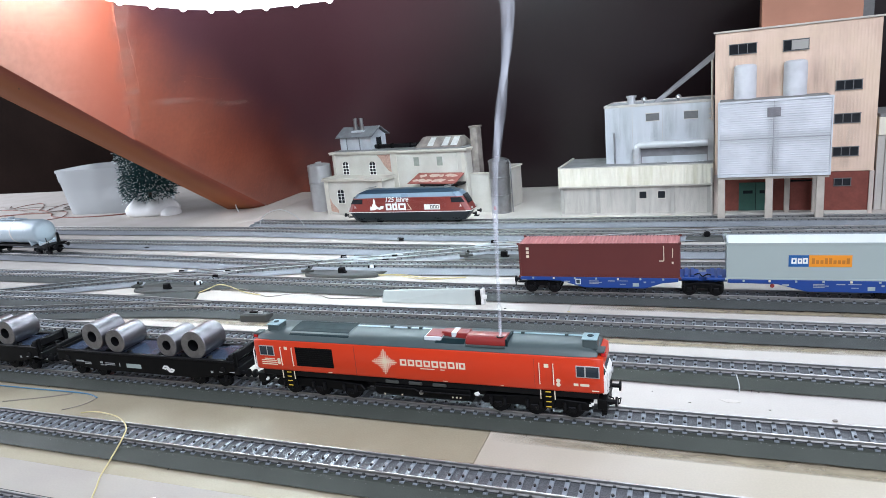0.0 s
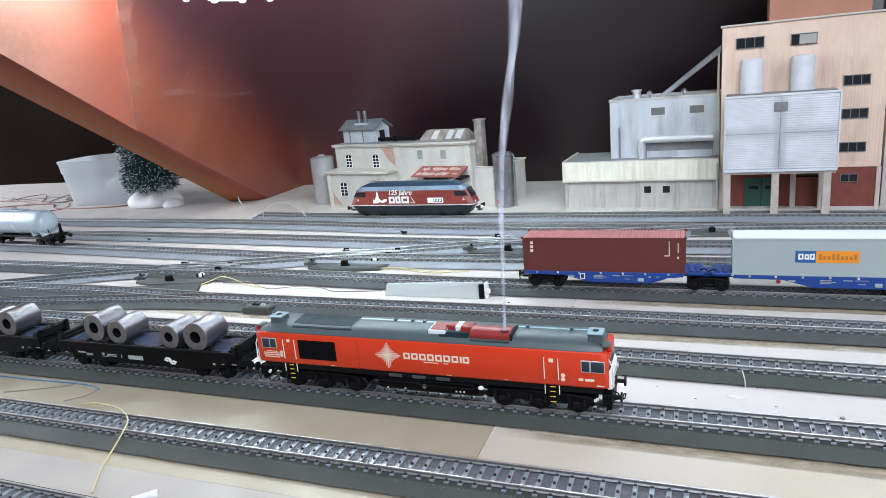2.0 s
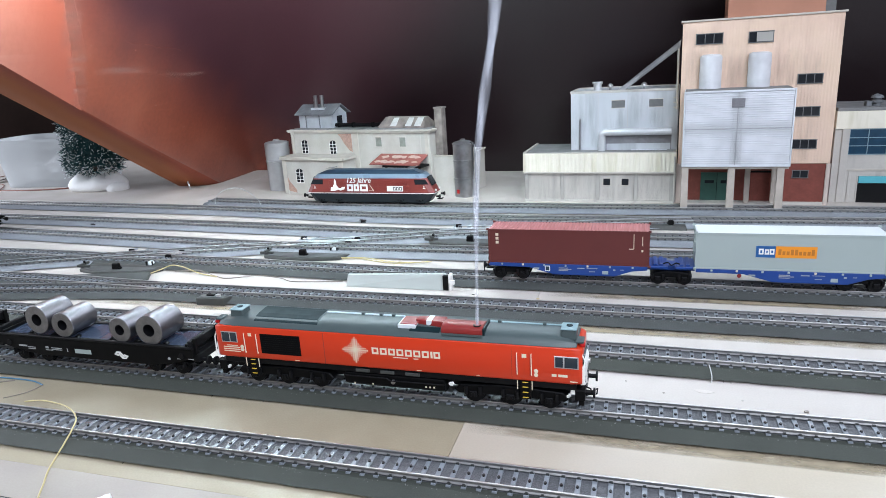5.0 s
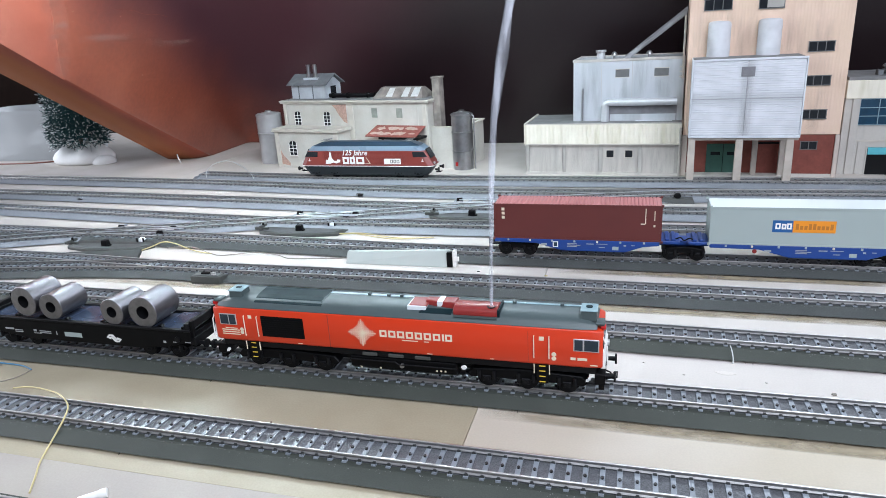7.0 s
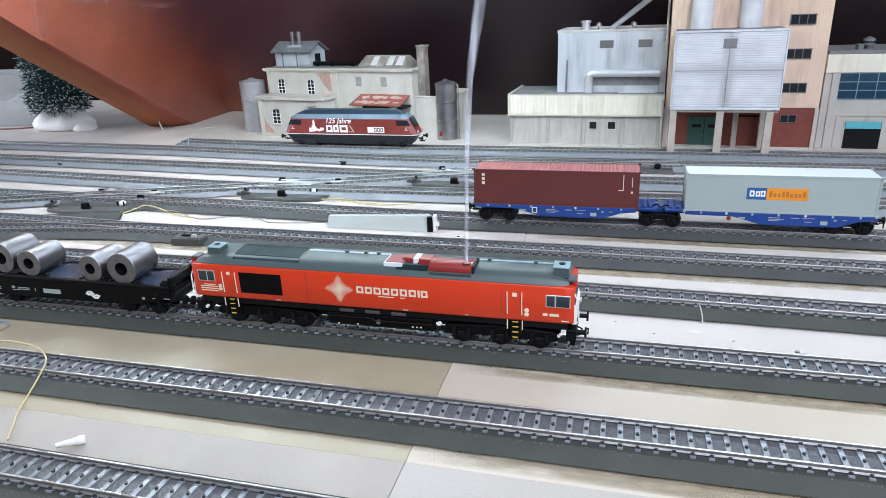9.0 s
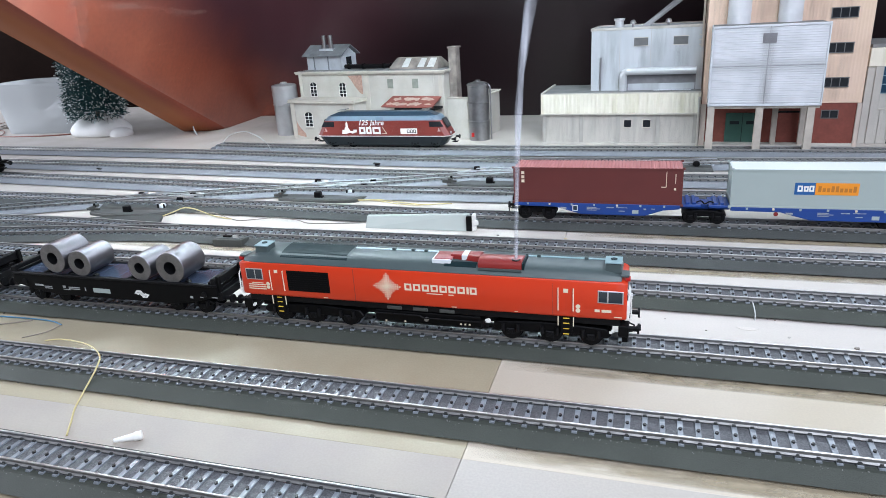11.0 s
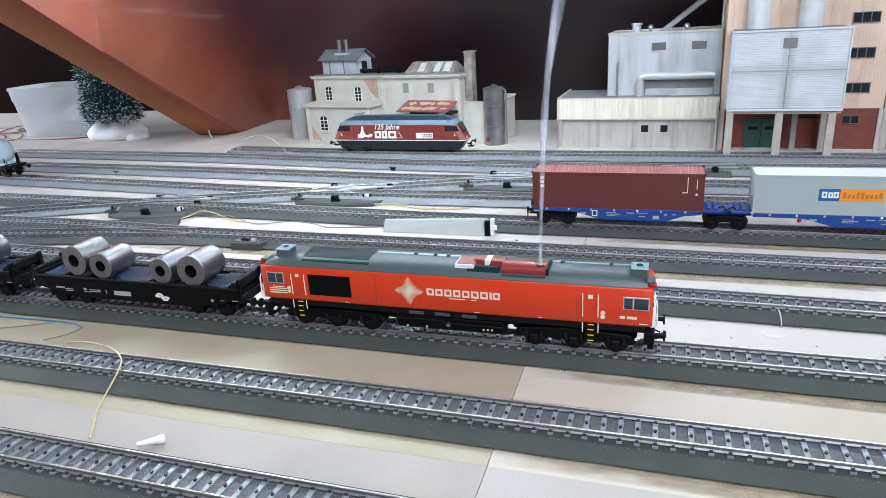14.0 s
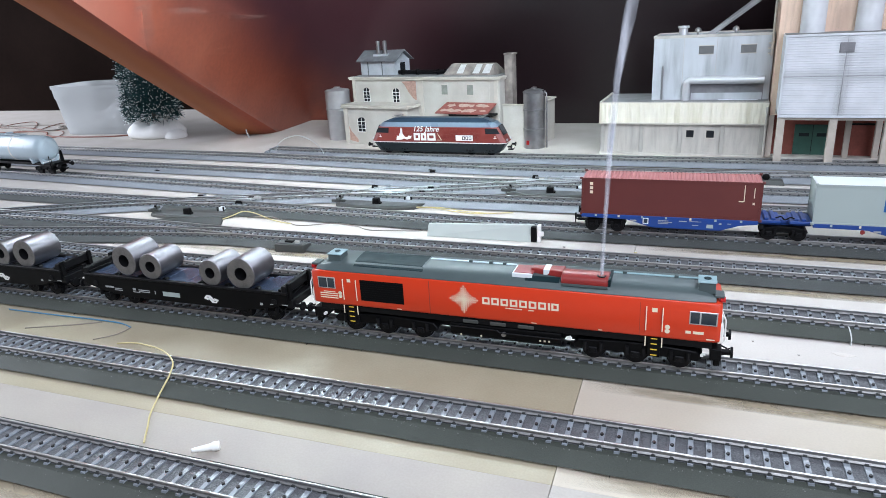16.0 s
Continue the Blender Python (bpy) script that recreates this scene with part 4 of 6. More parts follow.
loco = thing("diesel_locomotive", "orange red model diesel locomotive with slate grey roof", "locomotive", 0, 0, TOP)


def hull(sections, low, high, profile):
    """Cross sections along x: (x, half width factor, drop of the top)."""
    loops = []
    for x, w, d in sections:
        loops.append([(x, y * w, z - d * max(0, (z - low) / (high - low)) ** 2) for y, z in profile])
    return G().loft(loops)


side = [(-14.6, 18.6), (14.6, 18.6), (15.2, 20), (15.2, 39.6), (14.8, 40.2), (-14.8, 40.2), (-15.2, 39.6), (-15.2, 20)]
body = part("body", hull([(-116, 0.9, 1.2), (-114.2, 0.965, 0.3), (-109, 1, 0), (109, 1, 0), (113.4, 0.965, 0.3), (115.4, 0.9, 1.2)], 18, 41, side), M_ORANGE, loco, "orange red body shell", bevel=0.3, smooth=35)
roofp = [(-14.9, 40.2), (14.9, 40.2), (12.6, 43.4), (9.6, 45.0), (5, 45.6), (-5, 45.6), (-9.6, 45.0), (-12.6, 43.4)]
roof = part("roof", hull([(-113, 0.90, 4.2), (-108, 0.97, 1.2), (-102, 1, 0), (101, 1, 0), (107, 0.97, 1.2), (112.4, 0.90, 4.2)], 40, 46, roofp), M_ROOF, loco, "slate grey roof", bevel=0.3, smooth=30)


def roof_z(y):
    return float(np.interp(abs(y), [0, 5, 9.6, 12.6, 14.9], [45.6, 45.6, 45.0, 43.4, 40.2]))


def roof_patch(x0, x1, y0, y1, h, skew=0.0):
    """A plate that follows the roof's curve."""
    ys = np.linspace(y0, y1, 7)
    k = [(y1 - y) / (y1 - y0) * skew for y in ys]
    g = G()
    low = [[(x0 + s, y, roof_z(y) + 0.02) for y, s in zip(ys, k)], [(x1 + s, y, roof_z(y) + 0.02) for y, s in zip(ys, k)]]
    a = [low[0] + [(x, y, z + h) for x, y, z in reversed(low[0])], low[1] + [(x, y, z + h) for x, y, z in reversed(low[1])]]
    return g.loft(a)


part("roof_cover", roof_patch(-90, -46, -12.4, 12.4, 0.2, 2.5), M_ROOF_DARK, roof, "dark translucent radiator cover")
part("roof_rib", roof_patch(-44.6, -43.8, -14, 14, 0.3), M_ROOF, roof)
# Walkway strips: the roof's pale reflection is put into their colour.
part("roof_strip", roof_patch(-44, 8, 2.6, 4.6, 0.3), M_TANK, roof, "walkway strip with its highlight as pale blue colour")
part("roof_strip", roof_patch(61, 104, 2.6, 4.6, 0.3), M_LID, roof, "walkway strip with its dimmer highlight as colour")
for x in (-20, -8, 0, 66, 92):
    part("lifting_lug", G().box(x, x + 2, 2, 4, 45.6, 47), M_ROOF, roof)
hatch = part("roof_hatch", G().box(8.5, 19.5, -11.0, 2, 44.0, 46.6), M_GREY_TOP, roof, "white raised roof hatch", bevel=0.3)
part("hatch_inset", G().box(9.4, 19.9, -10.0, 1.6, 46.2, 46.9), M_DARK_RED, hatch, "dark red hatch lid", bevel=0.2)
duct_ = part("exhaust_duct", G().loft([[(18, -5.5, 45), (18, 1, 45), (18, 0.5, 48), (18, -5, 48)], [(36, -9, 45), (36, 1, 45), (36, 0.5, 48.4), (36, -8, 48.4)]]), M_DARK_RED, roof, "dark red exhaust duct", bevel=0.4)
part("strap", G().box(25.0, 28.4, -7.2, 1.2, 45.2, 48.5), M_GREY_TOP, duct_, "white strap", bevel=0.3)
part("roof_gap", roof_patch(16, 34.5, -12.6, -9.0, 0.2), M_ROOF_DARK, roof)
sil = G().prism([(-12.8, 43.4), (-12.7, 45.4), (-11.8, 46.9), (-10.2, 47.8), (-7.5, 48.3), (-4, 48.2), (-1, 47.6), (1.2, 46.5), (2, 45.2)], "x", 35.5, 60.0)
silencer = part("exhaust_silencer", sil, M_DARK_RED, roof, "glossy dark red exhaust silencer", bevel=0.4, smooth=40)
part("exhaust_port", G().lathe((56.2, -8.6, 47.7), [(2.4, 0), (2.4, 0.5), (1.5, 0.5), (1.5, 0.15), (0.1, 0.1)], 16), M_BLACK2, silencer, "round exhaust outlet", smooth=30)
part("silencer_end", G().box(60.0, 61.2, -12.6, 2, 43.5, 47.4), M_ROOF_DARK, roof)
part("silencer_rail", G().box(36, 60, -14.2, -13.4, 43.0, 44.0), M_ROOF, roof)
for x0, x1 in ((-106.0, -97.0), (103.6, 112.0)):
    vent = part("air_unit", G().box(x0, x1, -9.8, 0.0, 43.0, 48.6, 0.3, 0.3), M_ROOF, roof, "square grey roof air unit", bevel=0.4)
    part("air_unit_lid", G().box(x0 - 0.2, x1 + 0.2, -10.0, 0.2, 48.6, 49.2), M_LID, vent, "pale teal grey lid", bevel=0.2)
    part("air_unit_fan", G().lathe(((x0 + x1) / 2, -4.6, 49.4), [(1.8, 0), (1.8, 0.2), (0.2, 0.2)], 16), M_ROOF_DARK, vent)
SY = -15.2
wl = part("cab_window", G().box(-111.2, -99.6, SY - 0.25, SY + 0.1, 29.0, 36.3), M_SILVER, loco, "silver framed cab window", bevel=0.15)
part("pane", G().box(-110.6, -105.2, SY - 0.32, SY, 29.6, 35.7), M_GLASS, wl)
part("pane", G().box(-104.6, -100.2, SY - 0.32, SY, 29.6, 35.7), M_GLASS, wl)
wr = part("cab_window", G().box(100.4, 113.6, SY - 0.25, SY + 0.1, 28.2, 35.4), M_SILVER, loco, "silver framed cab window", bevel=0.15)
part("pane", G().box(101.0, 105.2, SY - 0.32, SY, 28.8, 34.8), M_GLASS, wr)
part("pane", G().box(106.0, 113.0, SY - 0.32, SY, 28.8, 34.8), M_GLASS, wr)
part("side_grille", G().box(-83, -55.2, SY - 0.2, SY + 0.1, 23.0, 36.2), M_BLACK, loco, "black side grille")
for k in range(9):
    part("grille_bar", G().box(-82.6, -55.6, SY - 0.32, SY - 0.1, 23.8 + 1.4 * k, 24.3 + 1.4 * k), M_BLACK, loco)
prints(loco, "panel_seam", [(-39.3, -38.9, 19, 39.5), (76.6, 76.8, 20, 38)], M_SIDE_RED, SY, d=0.05)
for x in (-94.2, -85.5, 79.8, 87.8):
    part("handrail", G().cyl((x, SY - 0.7, 22.8), (x, SY - 0.7, 35.8), 0.3, 6).box(x - 0.2, x + 0.2, SY - 0.7, SY, 22.8, 23.3).box(x - 0.2, x + 0.2, SY - 0.7, SY, 35.3, 35.8), M_CREAM, loco, "cream handrail")
for x in (-95.0, -86.0, 79.8, 88.0):
    part("step_rail", G().cyl((x, SY - 0.3, 13.5), (x, SY - 0.3, 19), 0.3, 6), M_CREAM, loco, "cream step rail")
for x in (-90.2, 84.2):
    steps = part("steps", G().box(x - 3, x + 3, SY, SY + 3, 7.6, 18.6), M_BLACK, loco, "black cab steps")
    for z in (8.6, 11.8, 15, 18):
        part("step_edge", G().box(x - 1.6, x + 1.6, SY - 0.4, SY, z - 0.2, z + 0.2), M_YELLOW, steps, "yellow step edge")
# white block shapes where the side carries its emblem
rng = random.Random(4)
for i in range(-6, 7):
    for j in range(-6, 7):
        d = min(abs(i), abs(j)) * 1.25 + max(abs(i), abs(j)) * 0.62
        if d > 4.7:
            continue
        s = 0.67 * (1 - d / 9.5)
        x, z = -18.4 + i * 1.32, 30.0 + j * 1.32
        part("emblem_dot", G().box(x - s, x + s, SY - 0.1, SY + 0.02, z - s, z + s), M_CREAM, loco)
x = -7.6
for wdt in (4.9, 4.9, 4.9, 4.9, 4.9, 4.9, 4.9, 1.5, 4.6):
    part("lettering_block", G().box(x, x + 1.2, SY - 0.1, SY + 0.02, 28.3, 32.5) if wdt < 2 else G().box(x, x + wdt - 0.7, SY - 0.1, SY + 0.02, 28.3, 29.4).box(x, x + 1.1, SY - 0.11, SY + 0.02, 29.4, 31.5).box(x, x + wdt - 0.7, SY - 0.1, SY + 0.02, 31.5, 32.5).box(x + wdt - 1.7, x + wdt - 0.7, SY - 0.11, SY + 0.02, 29.4, 31.5), M_CREAM, loco, "cream block of the side inscription")
    x += wdt + 0.35
prints(loco, "small_print", [(5.6, 15, 26.8, 27.3), (18.5, 21.5, 26.8, 27.3), (-110.5, -98.5, 22.6, 23.2), (-110.5, -98.5, 24.0, 24.6), (-110.5, -98.5, 25.4, 26.0), (-108, -100, 26.6, 27.1), (109, 113, 20.2, 20.8), (-60, -57, 19.6, 20), (20, 23, 19.6, 20), (56, 58, 19.6, 20)], M_CREAM, SY)
prints(loco, "number_bar", [(99, 101.6, 22.9, 24.4), (102.6, 107.6, 22.9, 24.4)], M_CREAM, SY, "plain bar of the running number")
prints(loco, "door_plate", [(82.5, 85.1, 33.0, 35.3), (-91.5, -89.2, 34.0, 36.0)], M_CREAM, SY)
for x, z in ((90.3, 23.0), (90.3, 25.4), (-96.9, 24.4), (-96.9, 26.4)):
    part("round_sign", G().cyl((x, SY - 0.12, z), (x, SY + 0.02, z), 1.25, 14), M_CREAM, loco)
# underframe
part("sole_bar", G().box(-112, 112, -13.4, 13.4, 14.4, 18.7), M_BLACK2, loco, "black sole bar", bevel=0.3)
part("fuel_tank", G().prism([(-13.6, 13.8), (13.6, 13.8), (13.6, 7.5), (10, 4.4), (-10, 4.4), (-13.6, 7.5)], "x", -28, 36), M_BLACK, loco, "black fuel tank", bevel=0.5)
part("centre_sill", G().box(-108, 108, -6.2, 6.2, 8.0, 14.4), M_BLACK2, loco, "black centre sill")
part("tank_pipe", G().tube([(-28, -14.4, 12.2), (0, -14.4, 12.2), (2, -14.6, 11), (36, -14.4, 11)], 0.45, 6), M_BLACK2, loco)
part("gauge", G().cyl((4, -14.9, 10.2), (4, -13.5, 10.2), 1.3, 12), M_GALV, loco, "small round tank gauge")
for px in (24, 29, 26.5, -22, -10):
    part("tank_label", G().box(px, px + 1, -13.8, -13.5, 7.2 + 0.03 * px, 8.2 + 0.03 * px), M_CREAM, loco)
for px in (-20, -4, 12):
    part("side_box", G().box(px, px + 9, -14.2, -12, 14.9, 17), M_HOUSING, loco, bevel=0.3)
bogie(loco, -104, -36, 11.5, (-92, -70, -47))
bogie(loco, 42, 108, 11.5, (53, 75, 97))
part("white_bracket", G().prism([(38.5, 12.5), (41.0, 13.4), (42, 12), (41, 10.8), (39.2, 10.9)], "y", -14.0, -12.6), M_WHITE, loco, "white plastic bracket", bevel=0.2)
# cab fronts
for s, label in ((1, "white front apron with lamps"), (-1, "white front apron with lamps")):
    ex = 115.4 if s > 0 else -116.0
    apron = part("front_apron", G().prism([(ex - s * 1, 17.5), (ex + s * 1.3, 18.0), (ex + s * 1.6, 25.5), (ex + s * 0.4, 28.6), (ex - s * 1, 28.6)], "y", -13.0, 13.0), M_WHITE, loco, label, bevel=0.4)
    part("windscreen", G().prism([(ex + s * 0.1, 29.2), (ex + s * 0.5, 29.4), (ex - s * 0.7, 38.4), (ex - s * 1.2, 38.2)], "y", -12.2, 12.2), M_GLASS, loco, "dark windscreen")
    for y in (-9, 9):
        part("headlamp", G().cyl((ex + s * 1.0, y, 22.5), (ex + s * 2.6, y, 22.5), 1.7, 12), M_SILVER, apron, "round headlamp", smooth=40)
    part("marker_lamp", G().cyl((ex - s * 1.2, -9.5, 40.6), (ex + s * 1.2, -9.5, 40.6), 1.5, 10), M_LAMP_RED, loco, "red upper lamp", smooth=40)
    part("marker_hood", G().box(*(sorted((ex - s * 4, ex + s * 0.6))), -11.2, -4, 41.8, 43.2), M_ROOF, loco, bevel=0.3)
    part("front_rail", G().tube([(ex + s * 1.0, -12.6, 18), (ex + s * 2.4, -12.8, 20), (ex + s * 2.0, -12.8, 31), (ex - s * 0.2, -12.4, 36)], 0.4, 6), M_WHITE, loco, "white front handrail")
    part("buffer_beam", G().box(*(sorted((ex - s * 4, ex + s * 1.4))), -13.4, 13.4, 8.2, 14.5), M_BLACK, loco, "black buffer beam", bevel=0.3)
    part("snow_plough", G().box(*(sorted((ex - s * 2, ex + s * 1.0))), -12.0, 12.0, 4.4, 7.8), M_BLACK, loco, bevel=0.3)
    part("brake_hose", G().tube([(ex + s * 1.2, -5, 13), (ex + s * 4, -5.4, 12), (ex + s * 4, -5.2, 8.5), (ex + s * 1.4, -5, 7.5)], 0.5, 6), M_BLACK2, loco)
    for k, (y, z) in enumerate(((-11, 11.5), (-7, 10.5))):
        part("plate_mark", G().box(*(sorted((ex - s * 6 - k, ex - s * 7.5 - k))), -13.9, -13.3, z - 0.7, z + 0.7), M_WHITE, loco)
    buffers(loco, ex + s * 1.2, s, 12.2, 10)

# smoke from the exhaust outlet
m = bpy.data.materials.new("thin_white_smoke")
m.use_nodes = True
nt = m.node_tree
nt.nodes.remove(nt.nodes["Principled BSDF"])
clear, dust, both = nt.nodes.new("ShaderNodeBsdfTransparent"), nt.nodes.new("ShaderNodeBsdfDiffuse"), nt.nodes.new("ShaderNodeMixShader")
dust.inputs[0].default_value = (0.9, 0.92, 1, 1)
co, nz, mr = nt.nodes.new("ShaderNodeTexCoord"), nt.nodes.new("ShaderNodeTexNoise"), nt.nodes.new("ShaderNodeMapRange")
mp = nt.nodes.new("ShaderNodeMapping")
mp.inputs["Scale"].default_value = (1, 1, 0.16)
nz.inputs["Scale"].default_value = 260
mr.inputs[1].default_value, mr.inputs[2].default_value, mr.inputs[3].default_value, mr.inputs[4].default_value = 0.35, 0.7, 0.03, 0.17
nt.links.new(co.outputs["Object"], mp.inputs[0])
nt.links.new(mp.outputs[0], nz.inputs["Vector"])
nt.links.new(nz.outputs["Fac"], mr.inputs[0])
nt.links.new(mr.outputs[0], both.inputs[0])
nt.links.new(clear.outputs[0], both.inputs[1])
nt.links.new(dust.outputs[0], both.inputs[2])
nt.links.new(both.outputs[0], nt.nodes["Material Output"].inputs[0])
wisp = curve_pts([(56.2, -8.6, 56.4), (56.8, -8.2, 84), (58.0, -8, 114), (59.6, -7.4, 142), (62, -6.6, 165), (66, -6, 190), (71, -5, 218), (73, -4, 245), (69, -3, 285)], 8)
plume = G()
for share, turn, drift in ((1.0, 0.0, 0.0), (0.72, 1.3, 0.25), (0.45, 2.9, -0.2), (0.30, 4.2, 0.9), (0.24, 5.6, -0.85)):
    path, radii = [], []
    for k, p in enumerate(wisp):
        u = k / len(wisp)
        wide = 0.8 + 2.5 * u ** 1.4
        path.append(p + Vector((wide * drift * math.cos(0.16 * k + turn), wide * 0.5 * math.sin(0.2 * k + turn), 0)))
        radii.append(share * (wide + (0.1 + 1.3 * u) * math.sin(0.37 * k + turn)) + 0.15)
    plume.tube(path, radii, 14)
single("smoke_wisp", plume, m, "thin white smoke rising from the locomotive exhaust", "smoke", smooth=60)


# ---- coil wagons ----
def coil_wagon(x, y):
    """Flat wagon for steel coils; x is its middle, over 184 mm of buffers."""
    ob = thing("coil_wagon", "black flat wagon with blue grey cradle deck", "railway wagon", x, y, TOP, group="coil wagons behind the locomotive")
    for s in (-1, 1):
        solebar = part("side_sill", G().prism([(-84, 14.5), (-84, 20.8), (84, 20.8), (84, 14.5), (70, 10.6), (48, 7.2), (-48, 7.2), (-70, 10.6)], "y", *(sorted((s * 12.6, s * 14.6)))), M_BLACK, ob, "black side sill", bevel=0.3)
        part("top_rail", G().box(-84, 84, *(sorted((s * 12.4, s * 15.1))), 20.8, 22.4), M_BLACK2, solebar, bevel=0.3)
    part("underframe", G().box(-82, 82, -11, 11, 12.2, 17.6).box(-78, 78, -6.2, 6.2, 7.6, 12.2), M_BLACK, ob, bevel=0.4)
    part("deck_floor", G().box(-80, 80, -12.2, 12.2, 17.6, 18.2), M_BLACK, ob)
    for x0, x1, za, zb in ((-79, -58, 21.9, 21.4), (-57.4, -34.5, 20.6, 20.4), (-33.8, -14.6, 20.6, 21.6), (-14.2, 3.6, 21.7, 21.8), (4.0, 17.4, 21.8, 21.7), (18, 38, 20.6, 20.4), (38.6, 60, 20.4, 20.6), (60.6, 75.5, 21.6, 22.3)):
        part("deck_plate", G().prism([(x0, za - 0.8), (x1, zb - 0.8), (x1, zb), (x0, za)], "y", -12.2, 12.2), M_DECK, ob, "blue grey deck plate", bevel=0.15)
    for x0 in (-56, -35.5, -14, 15.5, 36.5, 60):
        part("cradle_wedge", G().prism([(x0 - 3, 20.8), (x0 + 3, 20.8), (x0 + 0.8, 23.0), (x0 - 0.8, 23.0)], "y", -12.0, -9.0), M_BLACK, ob, "black cradle wedge")
    for s in (-1, 1):
        end = part("end_wall", G().box(*(sorted((s * 80, s * 83.5))), -14.4, 14.4, 20.8, 26.4), M_BLACK2, ob, "low black end wall", bevel=0.4)
        part("end_lip", G().box(*(sorted((s * 77.5, s * 79.5))), -14.0, 14.0, 21.0, 24.0), M_BLACK, end, bevel=0.3)
        for y_ in (-12, 12):
            part("end_post", G().box(*(sorted((s * 83.5, s * 85.5))), y_ - 1.5, y_ + 1.5, 14, 28), M_BLACK, end, bevel=0.3)
        part("head_stock", G().box(*(sorted((s * 82, s * 86.5))), -13.6, 13.6, 11.5, 17.0), M_BLACK2, ob, bevel=0.3)
        buffers(ob, s * 86.5, s, 12.2, 10)
        part("brake_wheel", G().cyl((s * 74, -15.2, 15.5), (s * 74, -14.4, 15.5), 2.0, 14), M_BLACK2, ob, smooth=40)
        bogie(ob, s * 58 - 19, s * 58 + 19, 10.5, (s * 58 - 11, s * 58 + 11), 5.2, 11.5)
    prints(ob, "lettering_bar", [(-65.5, -58, 13.0, 14.2), (-57.3, -50.5, 12.6, 13.2), (-57.3, -50.5, 11.4, 12.0), (-41, -38.5, 12.8, 14.4), (-36, -26.5, 13.2, 13.8), (-36, -26.5, 12.0, 12.6), (-41, -35, 11.4, 11.9), (-22, -21.4, 11.5, 14), (63, 65, 12.2, 13.8), (70.5, 73.5, 13.2, 13.7), (79.3, 83.6, 13.5, 14.1)], M_DIM, -14.62)
    prints(ob, "label_plate", [(-15, -1, 11.0, 14.2)], M_GREY_BOX, -14.62, "grey label plate")
    for sx in (1, -1):
        pts = [(24.9 + sx * p, 12.5 + sx * q) for p, q in ((-6.0, 0.2), (-3.6, 2.6), (-0.4, 2.6), (2.4, -0.4), (2.4, 0.9), (6.0, -0.2), (3.4, -1.0), (0.6, -1.0), (-2.0, 1.5), (-3.2, 1.5), (-4.6, 0.2))]
        part("emblem", G().prism(pts, "y", -14.75, -14.58 + 0.01 * sx), M_WHITE, ob, "white arrow emblem")
    return ob


def coil(x, y, z, r, length, turn):
    ob = thing("steel_coil", "shiny rolled steel coil lying on the wagon", "steel coil", x, y, z, turn, group="steel coils on the wagons")
    n = 40
    inner = 0.42 * r
    ring_ = lambda rad, yy: [(rad * math.cos(2 * math.pi * k / n), yy, rad * math.sin(2 * math.pi * k / n) + r) for k in range(n)]
    h = length / 2
    part("winding", G().loft([ring_(r - 0.3, -h), ring_(r, -h + 0.3), ring_(r, h - 0.3), ring_(r - 0.3, h)], caps=False), M_COIL, ob, smooth=40)
    for s in (-1, 1):
        g = G()
        rr = [r - 0.3 - (r - 0.3 - inner) * k / 12 for k in range(13)]
        g.loft([ring_(q, s * (h + (0.04 if k % 2 else 0) - 0.05)) for k, q in enumerate(rr)], caps=False)
        part("coil_face", g, M_COIL_END, ob, "darker layered coil face")
    part("bore", G().loft([ring_(inner, -h), ring_(inner, h)], caps=False), M_BLACK2, ob, "dark hollow core", smooth=40)
    return ob


WAGONS = (-219.5, -410.0, -600.5)
for wx in WAGONS:
    coil_wagon(wx, LOCO_LINE.at(wx)[0])
    for dx, r, turn, z in ((-44.4, 10.5, -2, 23.6), (-23.0, 9.1, 2, 22.4), (26.6, 8.9, -1, 22.1), (50.4, 10.5, 1, 21.8)):
        coil(wx + dx, -1.8, TOP + z - 0.4, r, 23.4, turn)

# ---- container wagon ----
WY = 219.8
cw = thing("container_wagon", "blue articulated container wagon on black bogies", "railway wagon", 169, WY, TOP)
for x0, x1 in ((-155, -19), (19, 157)):
    unit_frame = part("underframe", G().box(x0, x1, -13.2, 13.2, 13.4, 15.6), M_BLUE, cw, "blue wagon frame", bevel=0.3)
    for s in (-1, 1):
        part("side_girder", G().prism([(x0, 13.0), (x0, 16.2), (x1, 16.2), (x1, 13.0), (x1 - 13, 11.6), (x1 - 27, 6.6), (x0 + 58, 6.6), (x0 + 36, 12.6)], "y", *(sorted((s * 12.8, s * 14.3)))), M_BLUE, unit_frame, "blue fish belly side girder", bevel=0.25)
    for k in range(7):
        xx = x0 + 12 + k * (x1 - x0 - 24) / 6
        part("container_lock", G().box(xx - 0.8, xx + 0.8, -14.8, -12, 14.2, 15.9), M_CREAM if k % 3 == 1 else M_GREY_BOX, unit_frame, "small lashing lock", bevel=0.2)
    pr = [(x0 + 40, x0 + 45, 11.2, 12.6), (x0 + 62, x0 + 70, 12.6, 13.2), (x0 + 62, x0 + 73, 11.4, 12.0), (x0 + 62, x0 + 70, 10.3, 10.8), (x0 + 78, x0 + 84, 12.7, 13.5), (x0 + 86, x0 + 95, 13.0, 13.5), (x0 + 88, x0 + 93, 10.0, 10.6), (x0 + 108, x0 + 110, 11.8, 13), (x0 + 114, x0 + 117, 12.4, 13)]
    prints(cw, "lettering_bar", pr, M_DIM, -14.32)
    prints(cw, "label_plate", [(x0 + 99, x0 + 104, 8.4, 11.4)], M_GREY_BOX, -14.32)
prints(cw, "rating_frame", [(-105, -100.5, 9.6, 14.6)], M_WHITE, -14.32)
